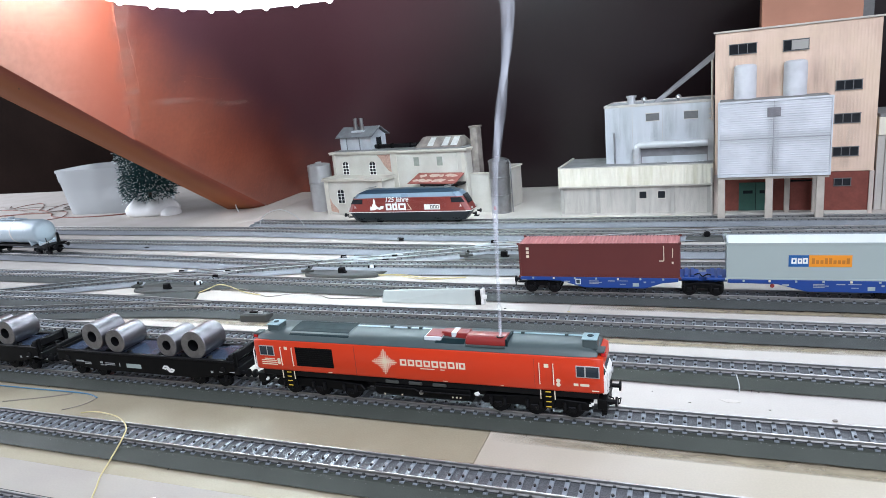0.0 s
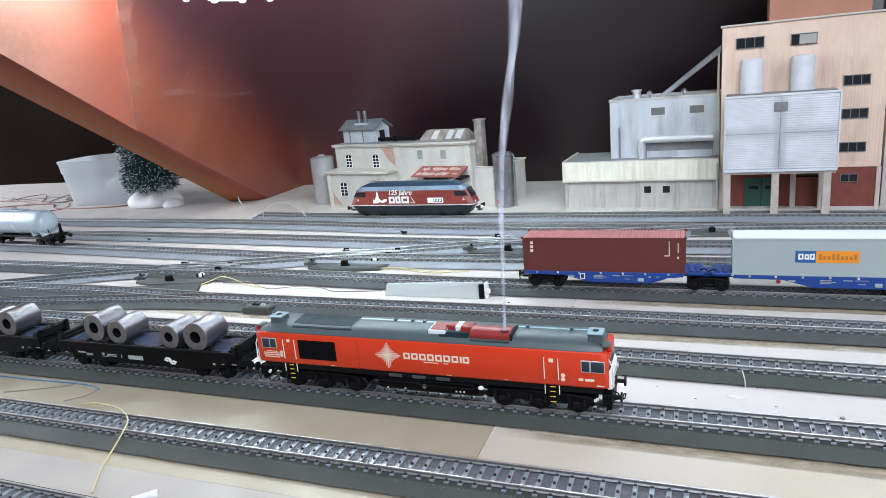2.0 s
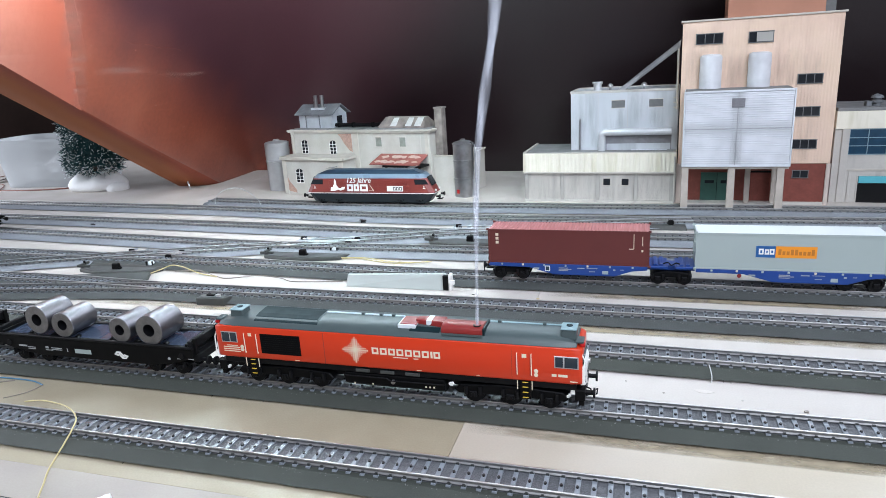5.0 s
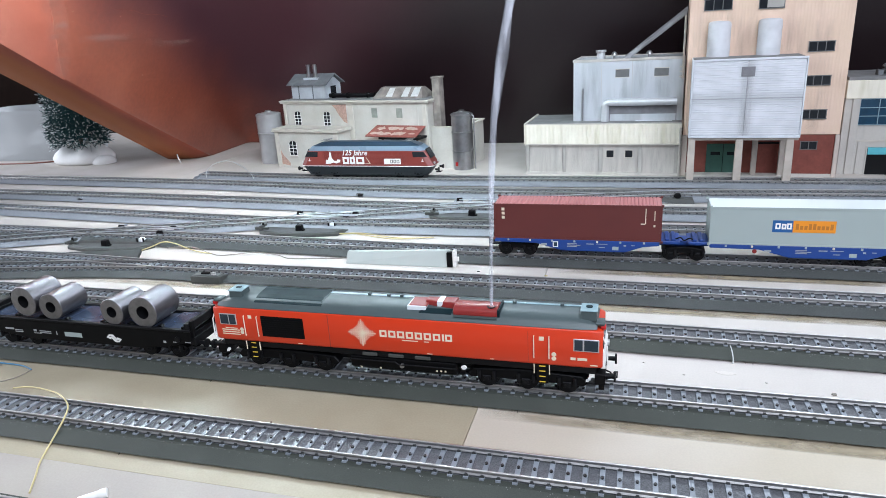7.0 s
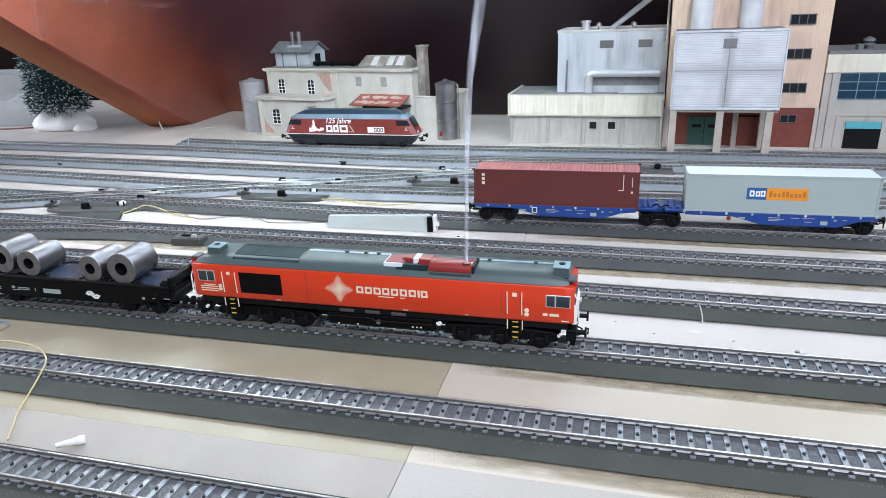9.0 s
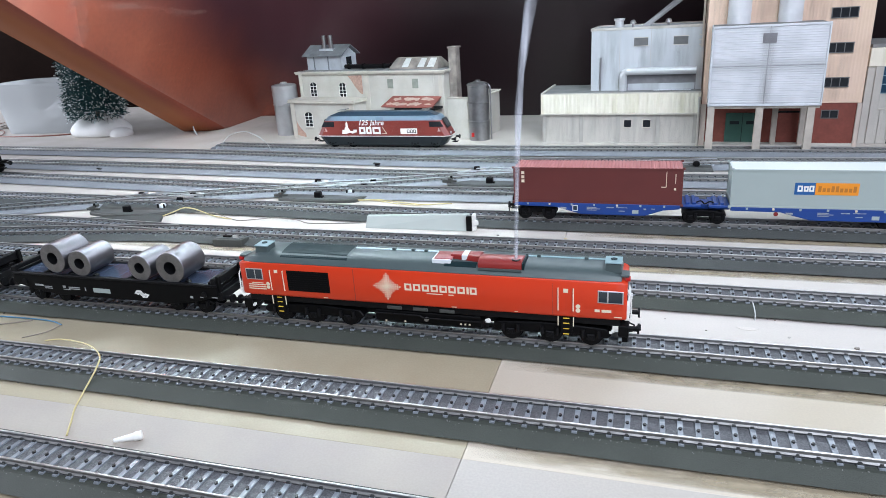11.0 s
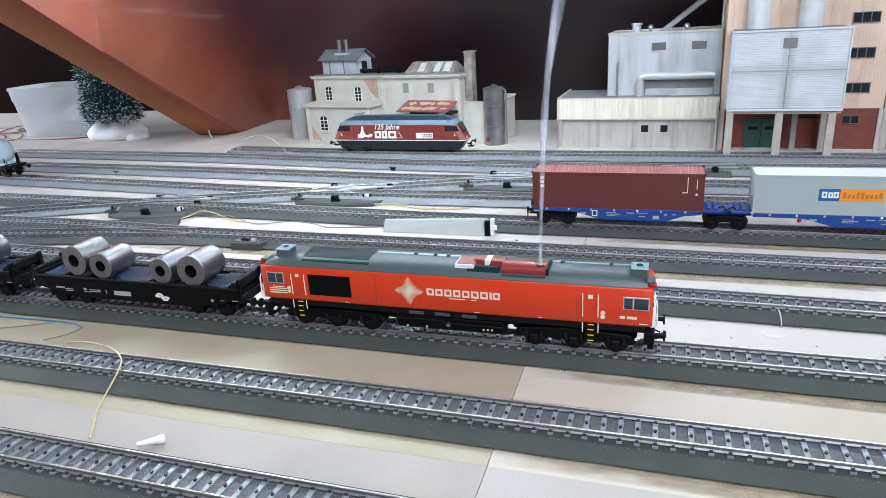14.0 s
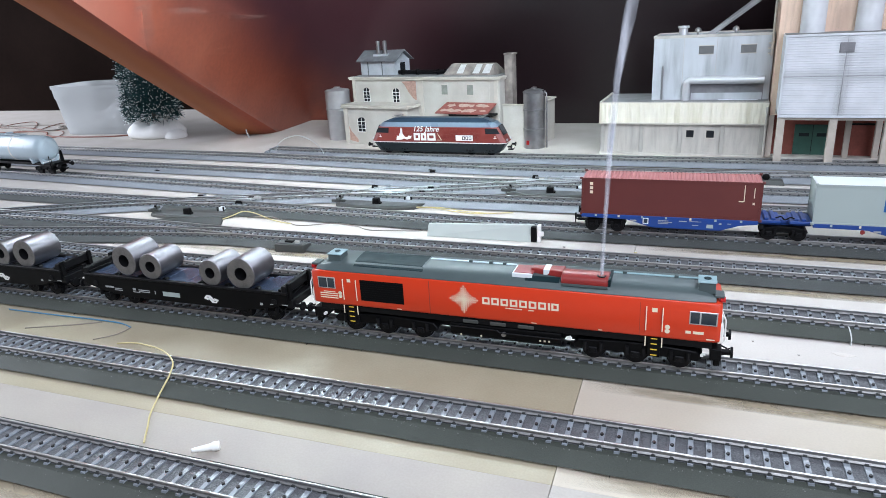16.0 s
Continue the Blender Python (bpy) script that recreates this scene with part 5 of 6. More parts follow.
prints(cw, "rating_field", [(-104.3, -101.2, 10.3, 13.9)], M_LOCO_DARK, -14.45)
part("round_mark", G().cyl((52, -14.5, 11.2), (52, -14.2, 11.2), 1.7, 14), M_DARK_RED, cw, "red round mark")
link = part("articulation", G().box(-19, 19, -7, 7, 11.5, 16).box(-19, -3, -12.5, 12.5, 14.2, 16.6).box(3, 19, -12.5, 12.5, 14.2, 16.6), M_BLUE, cw, "blue articulated joint", bevel=0.5)
for x in (-13, -8, 8, 13):
    part("buffer_pad", G().box(x - 1.6, x + 1.6, -11, 11, 16.6, 18.2), M_BLUE, link, bevel=0.4)
part("joint_hose", G().tube(curve_pts([(-8, -9, 17), (-3, -10, 19.5), (0, -10, 17), (4, -10, 19.0), (8, -9, 17)], 4), 0.6, 6), M_BLACK2, link)
for c in (-136, 0, 140):
    bogie(cw, c - 17, c + 17, 10.2, (c - 10.5, c + 10.5), 5.2, 11.5)
for ex, s in ((-155, -1), (157, 1)):
    buffers(cw, ex, s, 12.5, 10)
    part("end_step", G().tube([(ex + s * 2, -12, 14), (ex + s * 5, -12, 12), (ex + s * 5, -12, 7)], 0.5, 6), M_BLACK2, cw)


def container(x, y, z, body, top, label, ribs):
    ob = thing("container", label, "shipping container", x, y, z, group="containers on the wagon")
    L, W, H = 137.5, 28.0, 30.4
    g = G().box(0.4, L - 0.4, 0.4, W - 0.4, 0.4, H - 0.5)
    part("shell", g, body, ob, bevel=0.2)
    for yy in (0.0, W - 0.8):
        rails = G().box(0, L, yy, yy + 0.8, 0, 1.2).box(0, L, yy, yy + 0.8, H - 1.3, H)
        for xx in (0, L - 1.4):
            rails.box(xx, xx + 1.4, yy, yy + 0.8, 1.2, H - 1.3)
        part("corner_frame", rails, body, ob)
    g = G()
    n = 46
    pts = [(0.4, H - 0.5)]
    for k in range(n):
        a = 1.6 + k * (L - 3.2) / n
        w = (L - 3.2) / n
        pts += [(a, H - 0.4), (a + 0.3 * w, H + 0.25), (a + 0.7 * w, H + 0.25), (a + w, H - 0.4)] if ribs else [(a, H - 0.1), (a + w, H - 0.1)]
    pts.append((L - 0.4, H - 0.5))
    part("roof", G().prism(pts, "y", 0.8, W - 0.8), top, ob, "ribbed roof" if ribs else "smooth pale roof")
    for xx in (0, L):
        for yy in (0, W):
            for zz in (0, H):
                part("corner_casting", G().box(xx - 1.1, xx + 1.1, yy - 0.95, yy + 0.95, zz - 0.9, zz + 0.9), body, ob, bevel=0.15)
    if ribs:
        for k in range(3):
            part("lettering_block", G().box(6.9, 9.4, 0.0, 0.3, 24.6 - 3.6 * k, 27.0 - 3.6 * k), M_CREAM, ob, "cream block of the marking")
        prints(ob, "door_mark", [(124.5, 125.1, 15, 28), (121, 124.5, 14.6, 15.4), (131.5, 132.1, 18, 26), (131, 132.5, 12.6, 14.4)], M_CREAM, 0.25)
    else:
        prints(ob, "blue_sign", [(45, 59.2, 11.0, 20.4)], M_SIGN_BLUE, 0.3, "dark blue sign field")
        prints(ob, "orange_sign", [(59.2, 88.5, 11.0, 20.4)], M_SIGN_ORANGE, 0.3, "orange sign field")
        for x0, x1, z0, z1 in ((47, 50.6, 13.4, 18.2), (51.4, 54.6, 13.4, 17.8), (55, 58.4, 13.4, 18.2)):
            part("lettering_block", G().box(x0, x1, 0.12, 0.3, z0, z0 + 1.3).box(x0, x0 + 1.1, 0.12, 0.3, z0 + 1.3, z1 - 1.3).box(x1 - 1.1, x1, 0.12, 0.3, z0 + 1.3, z1 - 1.3).box(x0, x1, 0.12, 0.3, z1 - 1.3, z1), M_WHITE, ob, "white block on the sign")
        for k in range(9):
            x0 = 61.2 + 2.95 * k
            part("lettering_block", G().box(x0, x0 + 2.1, 0.12, 0.3, 13.4, 18.0 if k in (0, 3, 4, 8) else 16.4), M_BROWN, ob, "brown block on the sign")
    return ob


container(13.8, 205.8, TOP + 16.25, M_RED_BOX, M_RED_TOP, "maroon ribbed freight container with pale markings", True)
container(187.2, 205.6, TOP + 16.25, M_GREY_BOX, M_GREY_TOP, "pale grey green freight container with blue and orange sign", False)

# ---- tank wagon ----
ty, ta = D_LINE.at(-805)
tw = thing("tank_wagon", "pale blue tank wagon on black frame", "railway wagon", -807, ty, TOP, math.degrees(ta))
n = 36
cz, rr = 33.8, 18.0
loops = []
for x, r in ((-82, 2), (-81, 8), (-79, 12.5), (-75, 15.4), (-70, rr), (55, rr), (60, 17.2), (64, 14.6), (66.4, 9.5), (67.4, 2)):
    loops.append([(x, r * math.cos(2 * math.pi * k / n), cz + r * math.sin(2 * math.pi * k / n)) for k in range(n)])
tank = part("tank", G().loft(loops), M_TANK, tw, smooth=40)
for x in (-42, 4.5):
    part("tank_band", G().loft([[(xx, (rr + 0.25) * math.cos(2 * math.pi * k / n), cz + (rr + 0.25) * math.sin(2 * math.pi * k / n)) for k in range(n)] for xx in (x - 1.7, x + 1.7)]), M_WHITE, tank, "broad white tank band", smooth=40)
part("catwalk", G().box(-40, 18, -6, 6, cz + rr, cz + rr + 1), M_TANK, tank, bevel=0.2)
part("dome", G().lathe((-12, 0, cz + rr), [(5, 0), (5, 3), (4, 3.6), (0.2, 3.8)], 16), M_TANK, tank, smooth=40)
for x in (-68, -50, 40, 60):
    part("saddle", G().prism([(-12, 14), (12, 14), (15, 23), (0, 15.4), (-15, 23)], "x", x - 2, x + 2), M_TANK, tw, "pale tank saddle", bevel=0.3)
part("underframe", G().box(-84, 84, -11, 11, 12, 15), M_BLACK2, tw, bevel=0.3)
for s in (-1, 1):
    bogie(tw, s * 60 - 19, s * 60 + 19, 10.5, (s * 60 - 11, s * 60 + 11), 5.2, 11.5)
    part("end_platform", G().box(*(sorted((s * 78, s * 86))), -12.5, 12.5, 14, 16.2), M_BLACK, tw, bevel=0.3)
    part("end_ladder", G().prism([(s * 78, 16), (s * 82.5, 16), (s * 80.5, 31), (s * 78.8, 31)], "y", 3, 6).cyl((s * 76, -12, 10), (s * 76, -12, 26), 0.6, 6).cyl((s * 80, -12, 10), (s * 80, -12, 22), 0.6, 6), M_BLACK, tw, "black end ladder")
    part("end_rail", G().tube([(s * 66, -14, 17), (s * 76, -13.5, 19), (s * 85, -10, 22.5)], 0.5, 6), M_WHITE, tw, "white handrail")
    buffers(tw, s * 86, s, 12.2, 10)

# ---- red electric locomotive ----
el = thing("electric_locomotive", "brick red model electric locomotive with blue roof", "locomotive", -225.5, 515.0, TOP, -1.8)


def nose(z_low, z_high, y_low, y_high, x_low, x_high, material, name, label):
    """A belt of the body between two heights: half lengths and half widths below and above."""
    low = [(-x_low, -y_low * 0.72, z_low), (-x_low + 7, -y_low, z_low), (x_low - 7, -y_low, z_low), (x_low, -y_low * 0.72, z_low), (x_low, y_low * 0.72, z_low), (x_low - 7, y_low, z_low), (-x_low + 7, y_low, z_low), (-x_low, y_low * 0.72, z_low)]
    top = [(-x_high, -y_high * 0.72, z_high), (-x_high + 7, -y_high, z_high), (x_high - 7, -y_high, z_high), (x_high, -y_high * 0.72, z_high), (x_high, y_high * 0.72, z_high), (x_high - 7, y_high, z_high), (-x_high + 7, y_high, z_high), (-x_high, y_high * 0.72, z_high)]
    return part(name, G().loft([low, top]), material, el, label, bevel=0.25, smooth=25)


nose(3.6, 16.0, 13.4, 14.4, 88, 97, M_LOCO_UNDER, "skirt", "dark teal skirt")
nose(16.0, 17.0, 15.0, 15.0, 98.5, 99, M_WHITE, "waist_line", "white waist line")
nose(17.0, 37.5, 15.0, 14.6, 98.5, 87, M_SIDE_RED, "body", "brick red ribbed body side")
nose(37.5, 43.6, 14.6, 12.6, 86.8, 80.5, M_LOCO_BLUE, "shoulder", "mid blue roof shoulder")
nose(43.6, 48.6, 12.5, 8.0, 80, 66, M_LOCO_DARK, "roof", "dark blue roof")
for k in range(11):
    part("side_rib", G().box(-62, 62, -15.2 + 0.02 * k, -14.6, 19 + 1.7 * k, 19.35 + 1.7 * k), M_SIDE_RED, el)
for s in (-1, 1):
    part("cab_side_window", G().prism([(s * 70, 36.2), (s * 86.2, 36.2), (s * 90.5, 29.4), (s * 71, 29.0)], "y", -15.05, -14.2), M_DARK_WIN, el, "dark cab side window")
    part("windscreen", G().loft([[(s * (93.4), -9, 27), (s * 93.4, 9, 27), (s * 86.6, 8.6, 39), (s * 86.6, -8.6, 39)], [(s * 94.2, -9, 27), (s * 94.2, 9, 27), (s * 87.6, 8.6, 39), (s * 87.6, -8.6, 39)]]), M_DARK_WIN, el, "dark raked windscreen")
    part("pantograph", G().box(s * 62 - 3, s * 62 + 3, -6, 6, 46.5, 48.9).tube([(s * 62 - 7, -4, 50), (s * 62 + 6, -5, 51.5)], 0.5, 6).tube([(s * 62 - 7, 4, 50), (s * 62 + 6, 5, 51.5)], 0.5, 6).tube([(s * 62 + 6, -7, 51.6), (s * 62 + 6, 7, 51.6)], 0.6, 6), M_GALV, el, "folded silver pantograph")
    for y in (-8, 8):
        part("headlamp", G().cyl((s * 97.6, y, 20.5), (s * 99.4, y, 20.5), 1.6, 12), M_SILVER, el, "round headlamp", smooth=40)
    bogie(el, s * 62 - 24, s * 62 + 24, 8.5, (s * 62 - 14, s * 62 + 14), 5.6, 12.6)
    buffers(el, s * 99.5, s, 12.0, 10)
    part("cab_mark", G().box(s * 84 - 2, s * 84 + 2, -15.2, -14.9, 23.2, 24.0).box(s * 84 - 0.5, s * 84 + 0.5, -15.2, -14.9, 23.2, 27), M_WHITE, el)
# white print on the side
letters("125 Jahre", 10.0, "inscription", M_WHITE, el, pose(-0.0335, -0.01545, 0.0318, 90, 0, 0), "white painted anniversary lettering", bold=0.12, slant=0.28)
for x0, x1 in ((-32.5, -23.2), (-21.8, -14.0), (-12.2, -0.4)):
    part("lettering_block", G().box(x0, x1, -15.4, -14.9, 19.4, 22.2).box(x0, x0 + 2.6, -15.4, -14.9, 22.2, 26.4).box(x1 - 2.6, x1, -15.4, -14.9, 22.2, 26.4).box(x0, x1, -15.4, -14.9, 26.4, 29.2), M_WHITE, el, "white block of the side inscription")
part("emblem", G().prism([(-59, 19.6), (-58, 25.5), (-55, 24.5), (-54, 28.5), (-52.6, 29), (-52.4, 34), (-51, 37), (-49.6, 34), (-49.2, 28), (-46, 24), (-42, 23.6), (-41, 25.6), (-36, 25.4), (-37, 22), (-43, 20.2), (-47, 21.6), (-52, 19.8)], "y", -15.4, -14.9), M_WHITE, el, "white painted tower emblem")
part("name_plate", G().box(29, 53, -15.4, -14.9, 19.6, 27.0), M_WHITE, el, "white name plate")
for x0 in (38.4, 43.0, 47.6):
    part("lettering_block", G().box(x0, x0 + 3.6, -15.5, -15.3, 21, 21.8).box(x0, x0 + 0.8, -15.5, -15.3, 21.8, 24.8).box(x0 + 2.8, x0 + 3.6, -15.5, -15.3, 21.8, 24.8).box(x0, x0 + 3.6, -15.5, -15.3, 24.8, 25.6), M_BLACK2, el, "dark block on the plate")
part("thin_line", G().prism([(1, 20), (9, 20), (3, 29), (2.4, 29), (7.6, 20.5), (1, 20.5)], "y", -15.35, -14.9), M_CREAM, el)


# ---- factory ----
fa = -11.06
fac = thing("factory_building", "weathered cream grey model factory with annexes", "building", -423, 649, 0, fa)
main = part("main_wall", G().box(0, 250, 0, 63, 0, 99).box(250, 266, 0, 44, 0, 99), M_RENDER, fac, "cream grey rendered walls", bevel=0.6)
part("cornice", G().box(-3, 253, -3, 66, 96.4, 98.6).box(253, 269, -3, 47, 96.4, 98.6).box(-4, 254, -4, 67, 98.6, 101).box(254, 270, -4, 48, 98.6, 101), M_TRIM, main, "pale projecting cornice", bevel=0.4)
part("flat_roof", G().box(2, 252, 2, 62.5, 101, 101.6).box(252, 264, 2, 43, 101, 101.6), M_FLAT_ROOF, main)
for u in (2, 127, 131, 258):
    part("pilaster", G().box(u, u + 6, -1.4, 0, 0, 96.4), M_TRIM, main, bevel=0.2)
part("brick_patch", G().prism([(98, 94), (124, 95), (124, 66), (119, 68), (110, 78), (104, 88)], "y", -0.5, 0.05), M_OLD_BRICK, main, "patch of bare red brick")


def arched_window(parent, u, z0, w, h, v):
    win = part("window", G().prism([(u, z0), (u + w, z0), (u + w, z0 + h * 0.82), (u + w * 0.8, z0 + h * 0.95), (u + w / 2, z0 + h), (u + w * 0.2, z0 + h * 0.95), (u, z0 + h * 0.82)], "y", v - 0.35, v + 0.1), M_DARK_WIN, parent, "arched window with glazing bars")
    for k in range(4):
        z = z0 + h * (0.0 + 0.235 * k)
        part("bar", G().box(u - 0.4, u + w + 0.4, v - 0.9, v - 0.3, z - 0.32, z + 0.32), M_WHITE, win)
    for k in range(3):
        part("bar", G().box(u + w * k / 2 - 0.3, u + w * k / 2 + 0.3, v - 0.9, v - 0.3, z0, z0 + h * (0.98 if k == 1 else 0.84)), M_WHITE, win)
    part("sill", G().box(u - 1.5, u + w + 1.5, v - 1.8, v, z0 - 2.0, z0 - 0.5), M_TRIM, win)


arched_window(main, 22.5, 62.5, 12.5, 22, 0)
arched_window(main, 80, 62, 12.5, 22, 0)
for u in (170, 213.5):
    win = part("window", G().box(u, u + 10, -0.5, 0.1, 75, 89.5), M_SHUTTER, main, "small grey green shuttered window")
    part("window_frame", G().box(u - 0.8, u + 10.8, -0.9, -0.3, 89.2, 90.4).box(u - 0.8, u + 10.8, -1.2, -0.3, 73.8, 75.2), M_TRIM, win)
annex = part("front_annex", G().box(6, 128, -34.5, 0, 0, 57), M_RENDER, fac, "low front annex", bevel=0.5)
part("annex_cornice", G().box(2, 132, -38.5, 0, 57, 59).box(3, 131, -37.5, 0, 59, 62), M_TRIM, annex, "pale projecting cornice", bevel=0.4)
for u in (6, 120):
    part("pilaster", G().box(u, u + 8, -36, -34.5, 0, 57), M_TRIM, annex, bevel=0.2)
part("brick_patch", G().prism([(12, 6), (30, 3), (30, 8), (18, 20), (13, 30)], "y", -34.9, -34.45), M_OLD_BRICK, annex)
arched_window(annex, 32.5, 20, 14.5, 23, -34.5)
yard = part("rear_annex", G().box(266.2, 316, 8, 11, 0, 60).box(313, 316, 11, 83, 0, 60).box(266.2, 316, 83, 86, 0, 61), M_RENDER, fac, "walled yard beside the factory", bevel=0.4)
part("coping", G().box(266.2, 318, 6.6, 12, 60, 61.6).box(312, 318, 12, 82, 60, 61.6).box(266.2, 318, 82, 88, 61, 63), M_TRIM, yard, bevel=0.3)
tower = part("roof_house", G().box(6, 74, 20, 62, 101.6, 124), M_GREY_WALL, fac, "grey planked roof house", bevel=0.4)
for u in (20, 48):
    part("plank_post", G().box(u, u + 1.6, 19.2, 20, 101.6, 124), M_SLATE, tower)
part("gable_roof", G().prism([(15, 122.4), (41, 137.6), (67, 122.4), (67, 124), (41, 139.6), (15, 124)], "x", 0, 80), M_SLATE, tower, "grey slate gable roof", bevel=0.3)
part("gable", G().prism([(20, 123.6), (62, 123.6), (41, 137.2)], "x", 7, 73), M_GREY_WALL, tower)
part("tower_window", G().box(74, 74.5, 34, 48, 107, 120), M_DARK_WIN, tower)
part("stack_base", G().box(28, 56, 26, 36, 128, 134), M_GREY_WALL, tower, bevel=0.4)
for u in (36, 49):
    part("stack", G().cyl((u, 31, 132), (u, 31, 154), 3.3, 14), M_GALV, tower, "pale metal stack", smooth=40)
pipe = part("roof_pipe", G().cyl((74, 30, 105.6), (168, 30, 105.6), 3.2, 14), M_BLACK2, fac, "dark horizontal roof pipe", smooth=40)
for u in (80, 108, 146, 160):
    part("pipe_collar", G().cyl((u, 30, 105.6), (u + 3, 30, 105.6), 4.6, 14), M_BLACK, pipe, smooth=40)
sky_ = part("skylight", G().loft([[(164, 14, 101.6), (250, 14, 101.6), (250, 60, 101.6), (164, 60, 101.6)], [(171, 32, 117), (243, 32, 117), (243, 42, 117), (171, 42, 117)]]), M_CHIMNEY, fac, "weathered sloping skylight", bevel=0.4)
for u, w in ((187, 11), (214, 11), (230, 12)):
    part("pane", G().loft([[(u, 16.6, 104.2), (u + w, 16.6, 104.2), (u + w, 18.0, 104.2), (u, 18.0, 104.2)], [(u + 1, 30.4, 116), (u + w - 0.5, 30.4, 116), (u + w - 0.5, 31.8, 116), (u + 1, 31.8, 116)]]), M_SKY_GLASS, sky_, "milky glass pane")
chim = part("chimney", G().box(266.6, 279.4, 16, 31, 0, 131, 0.4, 0.4), M_CHIMNEY, fac, "tall sooty square chimney", bevel=0.4)
part("chimney_cap", G().box(266.2, 280.4, 15, 32, 129.5, 132), M_CHIMNEY, chim, bevel=0.4)
awn = part("canopy", G().loft([[(173, -29, 51), (260, -29, 51), (260, -29, 52.2), (173, -29, 52.2)], [(178, -0.5, 63), (262, -0.5, 63), (262, -0.5, 64.2), (178, -0.5, 64.2)]]), M_RUST_ROOF, fac, "red patched loading canopy", bevel=0.2)
rng = random.Random(11)
for k in range(26):
    u0, t0, w, d = rng.uniform(182, 249), rng.choice((0.24, 0.27, 0.68, 0.72)), rng.uniform(4, 9), rng.uniform(0.08, 0.17)
    a = []
    for j in range(9):
        q = 6.283 * j / 9
        u, t = u0 + w * rng.uniform(0.6, 1.2) * math.cos(q), min(0.96, max(0.04, t0 + d * rng.uniform(0.5, 1.2) * math.sin(q)))
        a.append((u + 4 * t, -29 + 28.5 * t, 52.3 + 12 * t + 0.02 * k))
    part("roof_patch", G().loft([[(p, q, r - 0.3) for p, q, r in a], a]), M_PATCH, awn, "pale worn roof patch")
part("canopy_edge", G().box(196, 264, -28, -3, 47.5, 50.5), M_BLACK2, awn)
for u in (200, 258):
    part("canopy_post", G().box(u, u + 2.5, -26, -23.5, 0, 51), M_WOOD, awn)
part("dock", G().box(160, 266, -24, 0, 0, 14), M_CONCRETE, fac, bevel=0.5)


def storage_tank(x, y, r, h, bands, label, ladder, skin):
    ob = thing("storage_tank", label, "storage tank", x, y, 0, group="upright tanks by the factory")
    part("shell", G().lathe((0, 0, 0), [(r, 0), (r, h), (r - 1.5, h + 1.2), (3, h + 4), (0.2, h + 4.2)], 36), skin, ob, smooth=30)
    for z in bands:
        part("band", G().lathe((0, 0, z), [(r + 0.1, -1.1), (r + 0.9, -0.6), (r + 0.9, 0.6), (r + 0.1, 1.1)], 36), skin, ob, smooth=30)
    part("manhole", G().lathe((0, 0, h + 3.4), [(r * 0.26, 0), (r * 0.26, 2), (0.3, 2.6)], 14), skin, ob, smooth=30)
    if ladder:
        part("downpipe", G().tube([(r * 0.6, -2, h + 1), (r + 3, -3, h - 3), (r + 3.4, -3.4, h - 10), (r + 3.4, -3.4, 0.5)], 1.0, 8), skin, ob, "thin outlet pipe", smooth=40)
        part("sticker", G().loft([[((r + o) * math.sin(a), -(r + o) * math.cos(a), z) for a, z in ((-0.62, 6), (-0.30, 6), (-0.30, 12), (-0.62, 12))] for o in (0.05, 0.3)]), M_LAMP_RED, ob, "small faded red mark")
    return ob


storage_tank(-112.4, 602, 15.2, 80, (27.5, 54.5, 79), "grey galvanised tank with bands and outlet pipe", True, M_GALV)
storage_tank(-455, 655, 20.5, 80, (50,), "pale grey tank standing beside the factory", False, M_TANK_PALE)

# ---- silo works ----
sa = -2.86


def ribs_x(u0, u1, z0, z1, v, pitch, depth, g=None):
    """Upright ribs along a wall facing -v."""
    g = g or G()
    n = int((u1 - u0) / pitch)
    for k in range(n):
        a = u0 + k * (u1 - u0) / n
        w = (u1 - u0) / n
        g.prism([(a + 0.15 * w, v), (a + 0.3 * w, v - depth), (a + 0.6 * w, v - depth), (a + 0.75 * w, v)], "z", z0, z1)
    return g


def window_row(parent, u0, u1, z0, z1, v, cols, rows=1, glass=None, bar=None):
    win = part("window", G().box(u0, u1, v - 0.3, v + 0.1, z0, z1), glass or M_DARK_WIN, parent, "dark window band")
    b = bar or M_GREY_WIN
    g = G().box(u0 - 0.8, u1 + 0.8, v - 0.8, v, z0 - 0.9, z0).box(u0 - 0.8, u1 + 0.8, v - 0.8, v, z1, z1 + 0.9)
    part("window_frame", g, b, win)
    for k in range(cols + 1):
        x = u0 + (u1 - u0) * k / cols
        part("bar", G().box(x - 0.45, x + 0.45, v - 0.75, v - 0.2, z0, z1), b, win)
    for k in range(1, rows):
        z = z0 + (z1 - z0) * k / rows
        part("bar", G().box(u0, u1, v - 0.75, v - 0.2, z - 0.45, z + 0.45), b, win)
    return win


def grime(parent, v, patches):
    """Dirt washed down a wall facing -v, in patches (u0, u1, z0, z1)."""
    for u0, u1, z0, z1 in patches:
        part("grime_patch", G().box(u0, u1, v - 0.03, v - 0.02, z0, z1), M_GRIME, parent, "grey dirt washed down the wall")


silo = thing("grain_silo_building", "tall peach clad silo tower with brick base", "building", 187, 558, 0, sa)
tw_ = part("tower_wall", G().box(0, 174.5, 0, 118, 52, 226), M_PEACH, silo, "peach corrugated cladding", bevel=0.4)
tagged(part("cladding_ribs", ribs_x(1, 173.5, 53, 225, 0.0, 3.4, 0.12), M_PEACH, tw_), kind="stuff")
part("brick_base", G().box(1, 173.5, 1.2, 116, 0, 52), M_BRICK, silo, "red brick base", bevel=0.3)
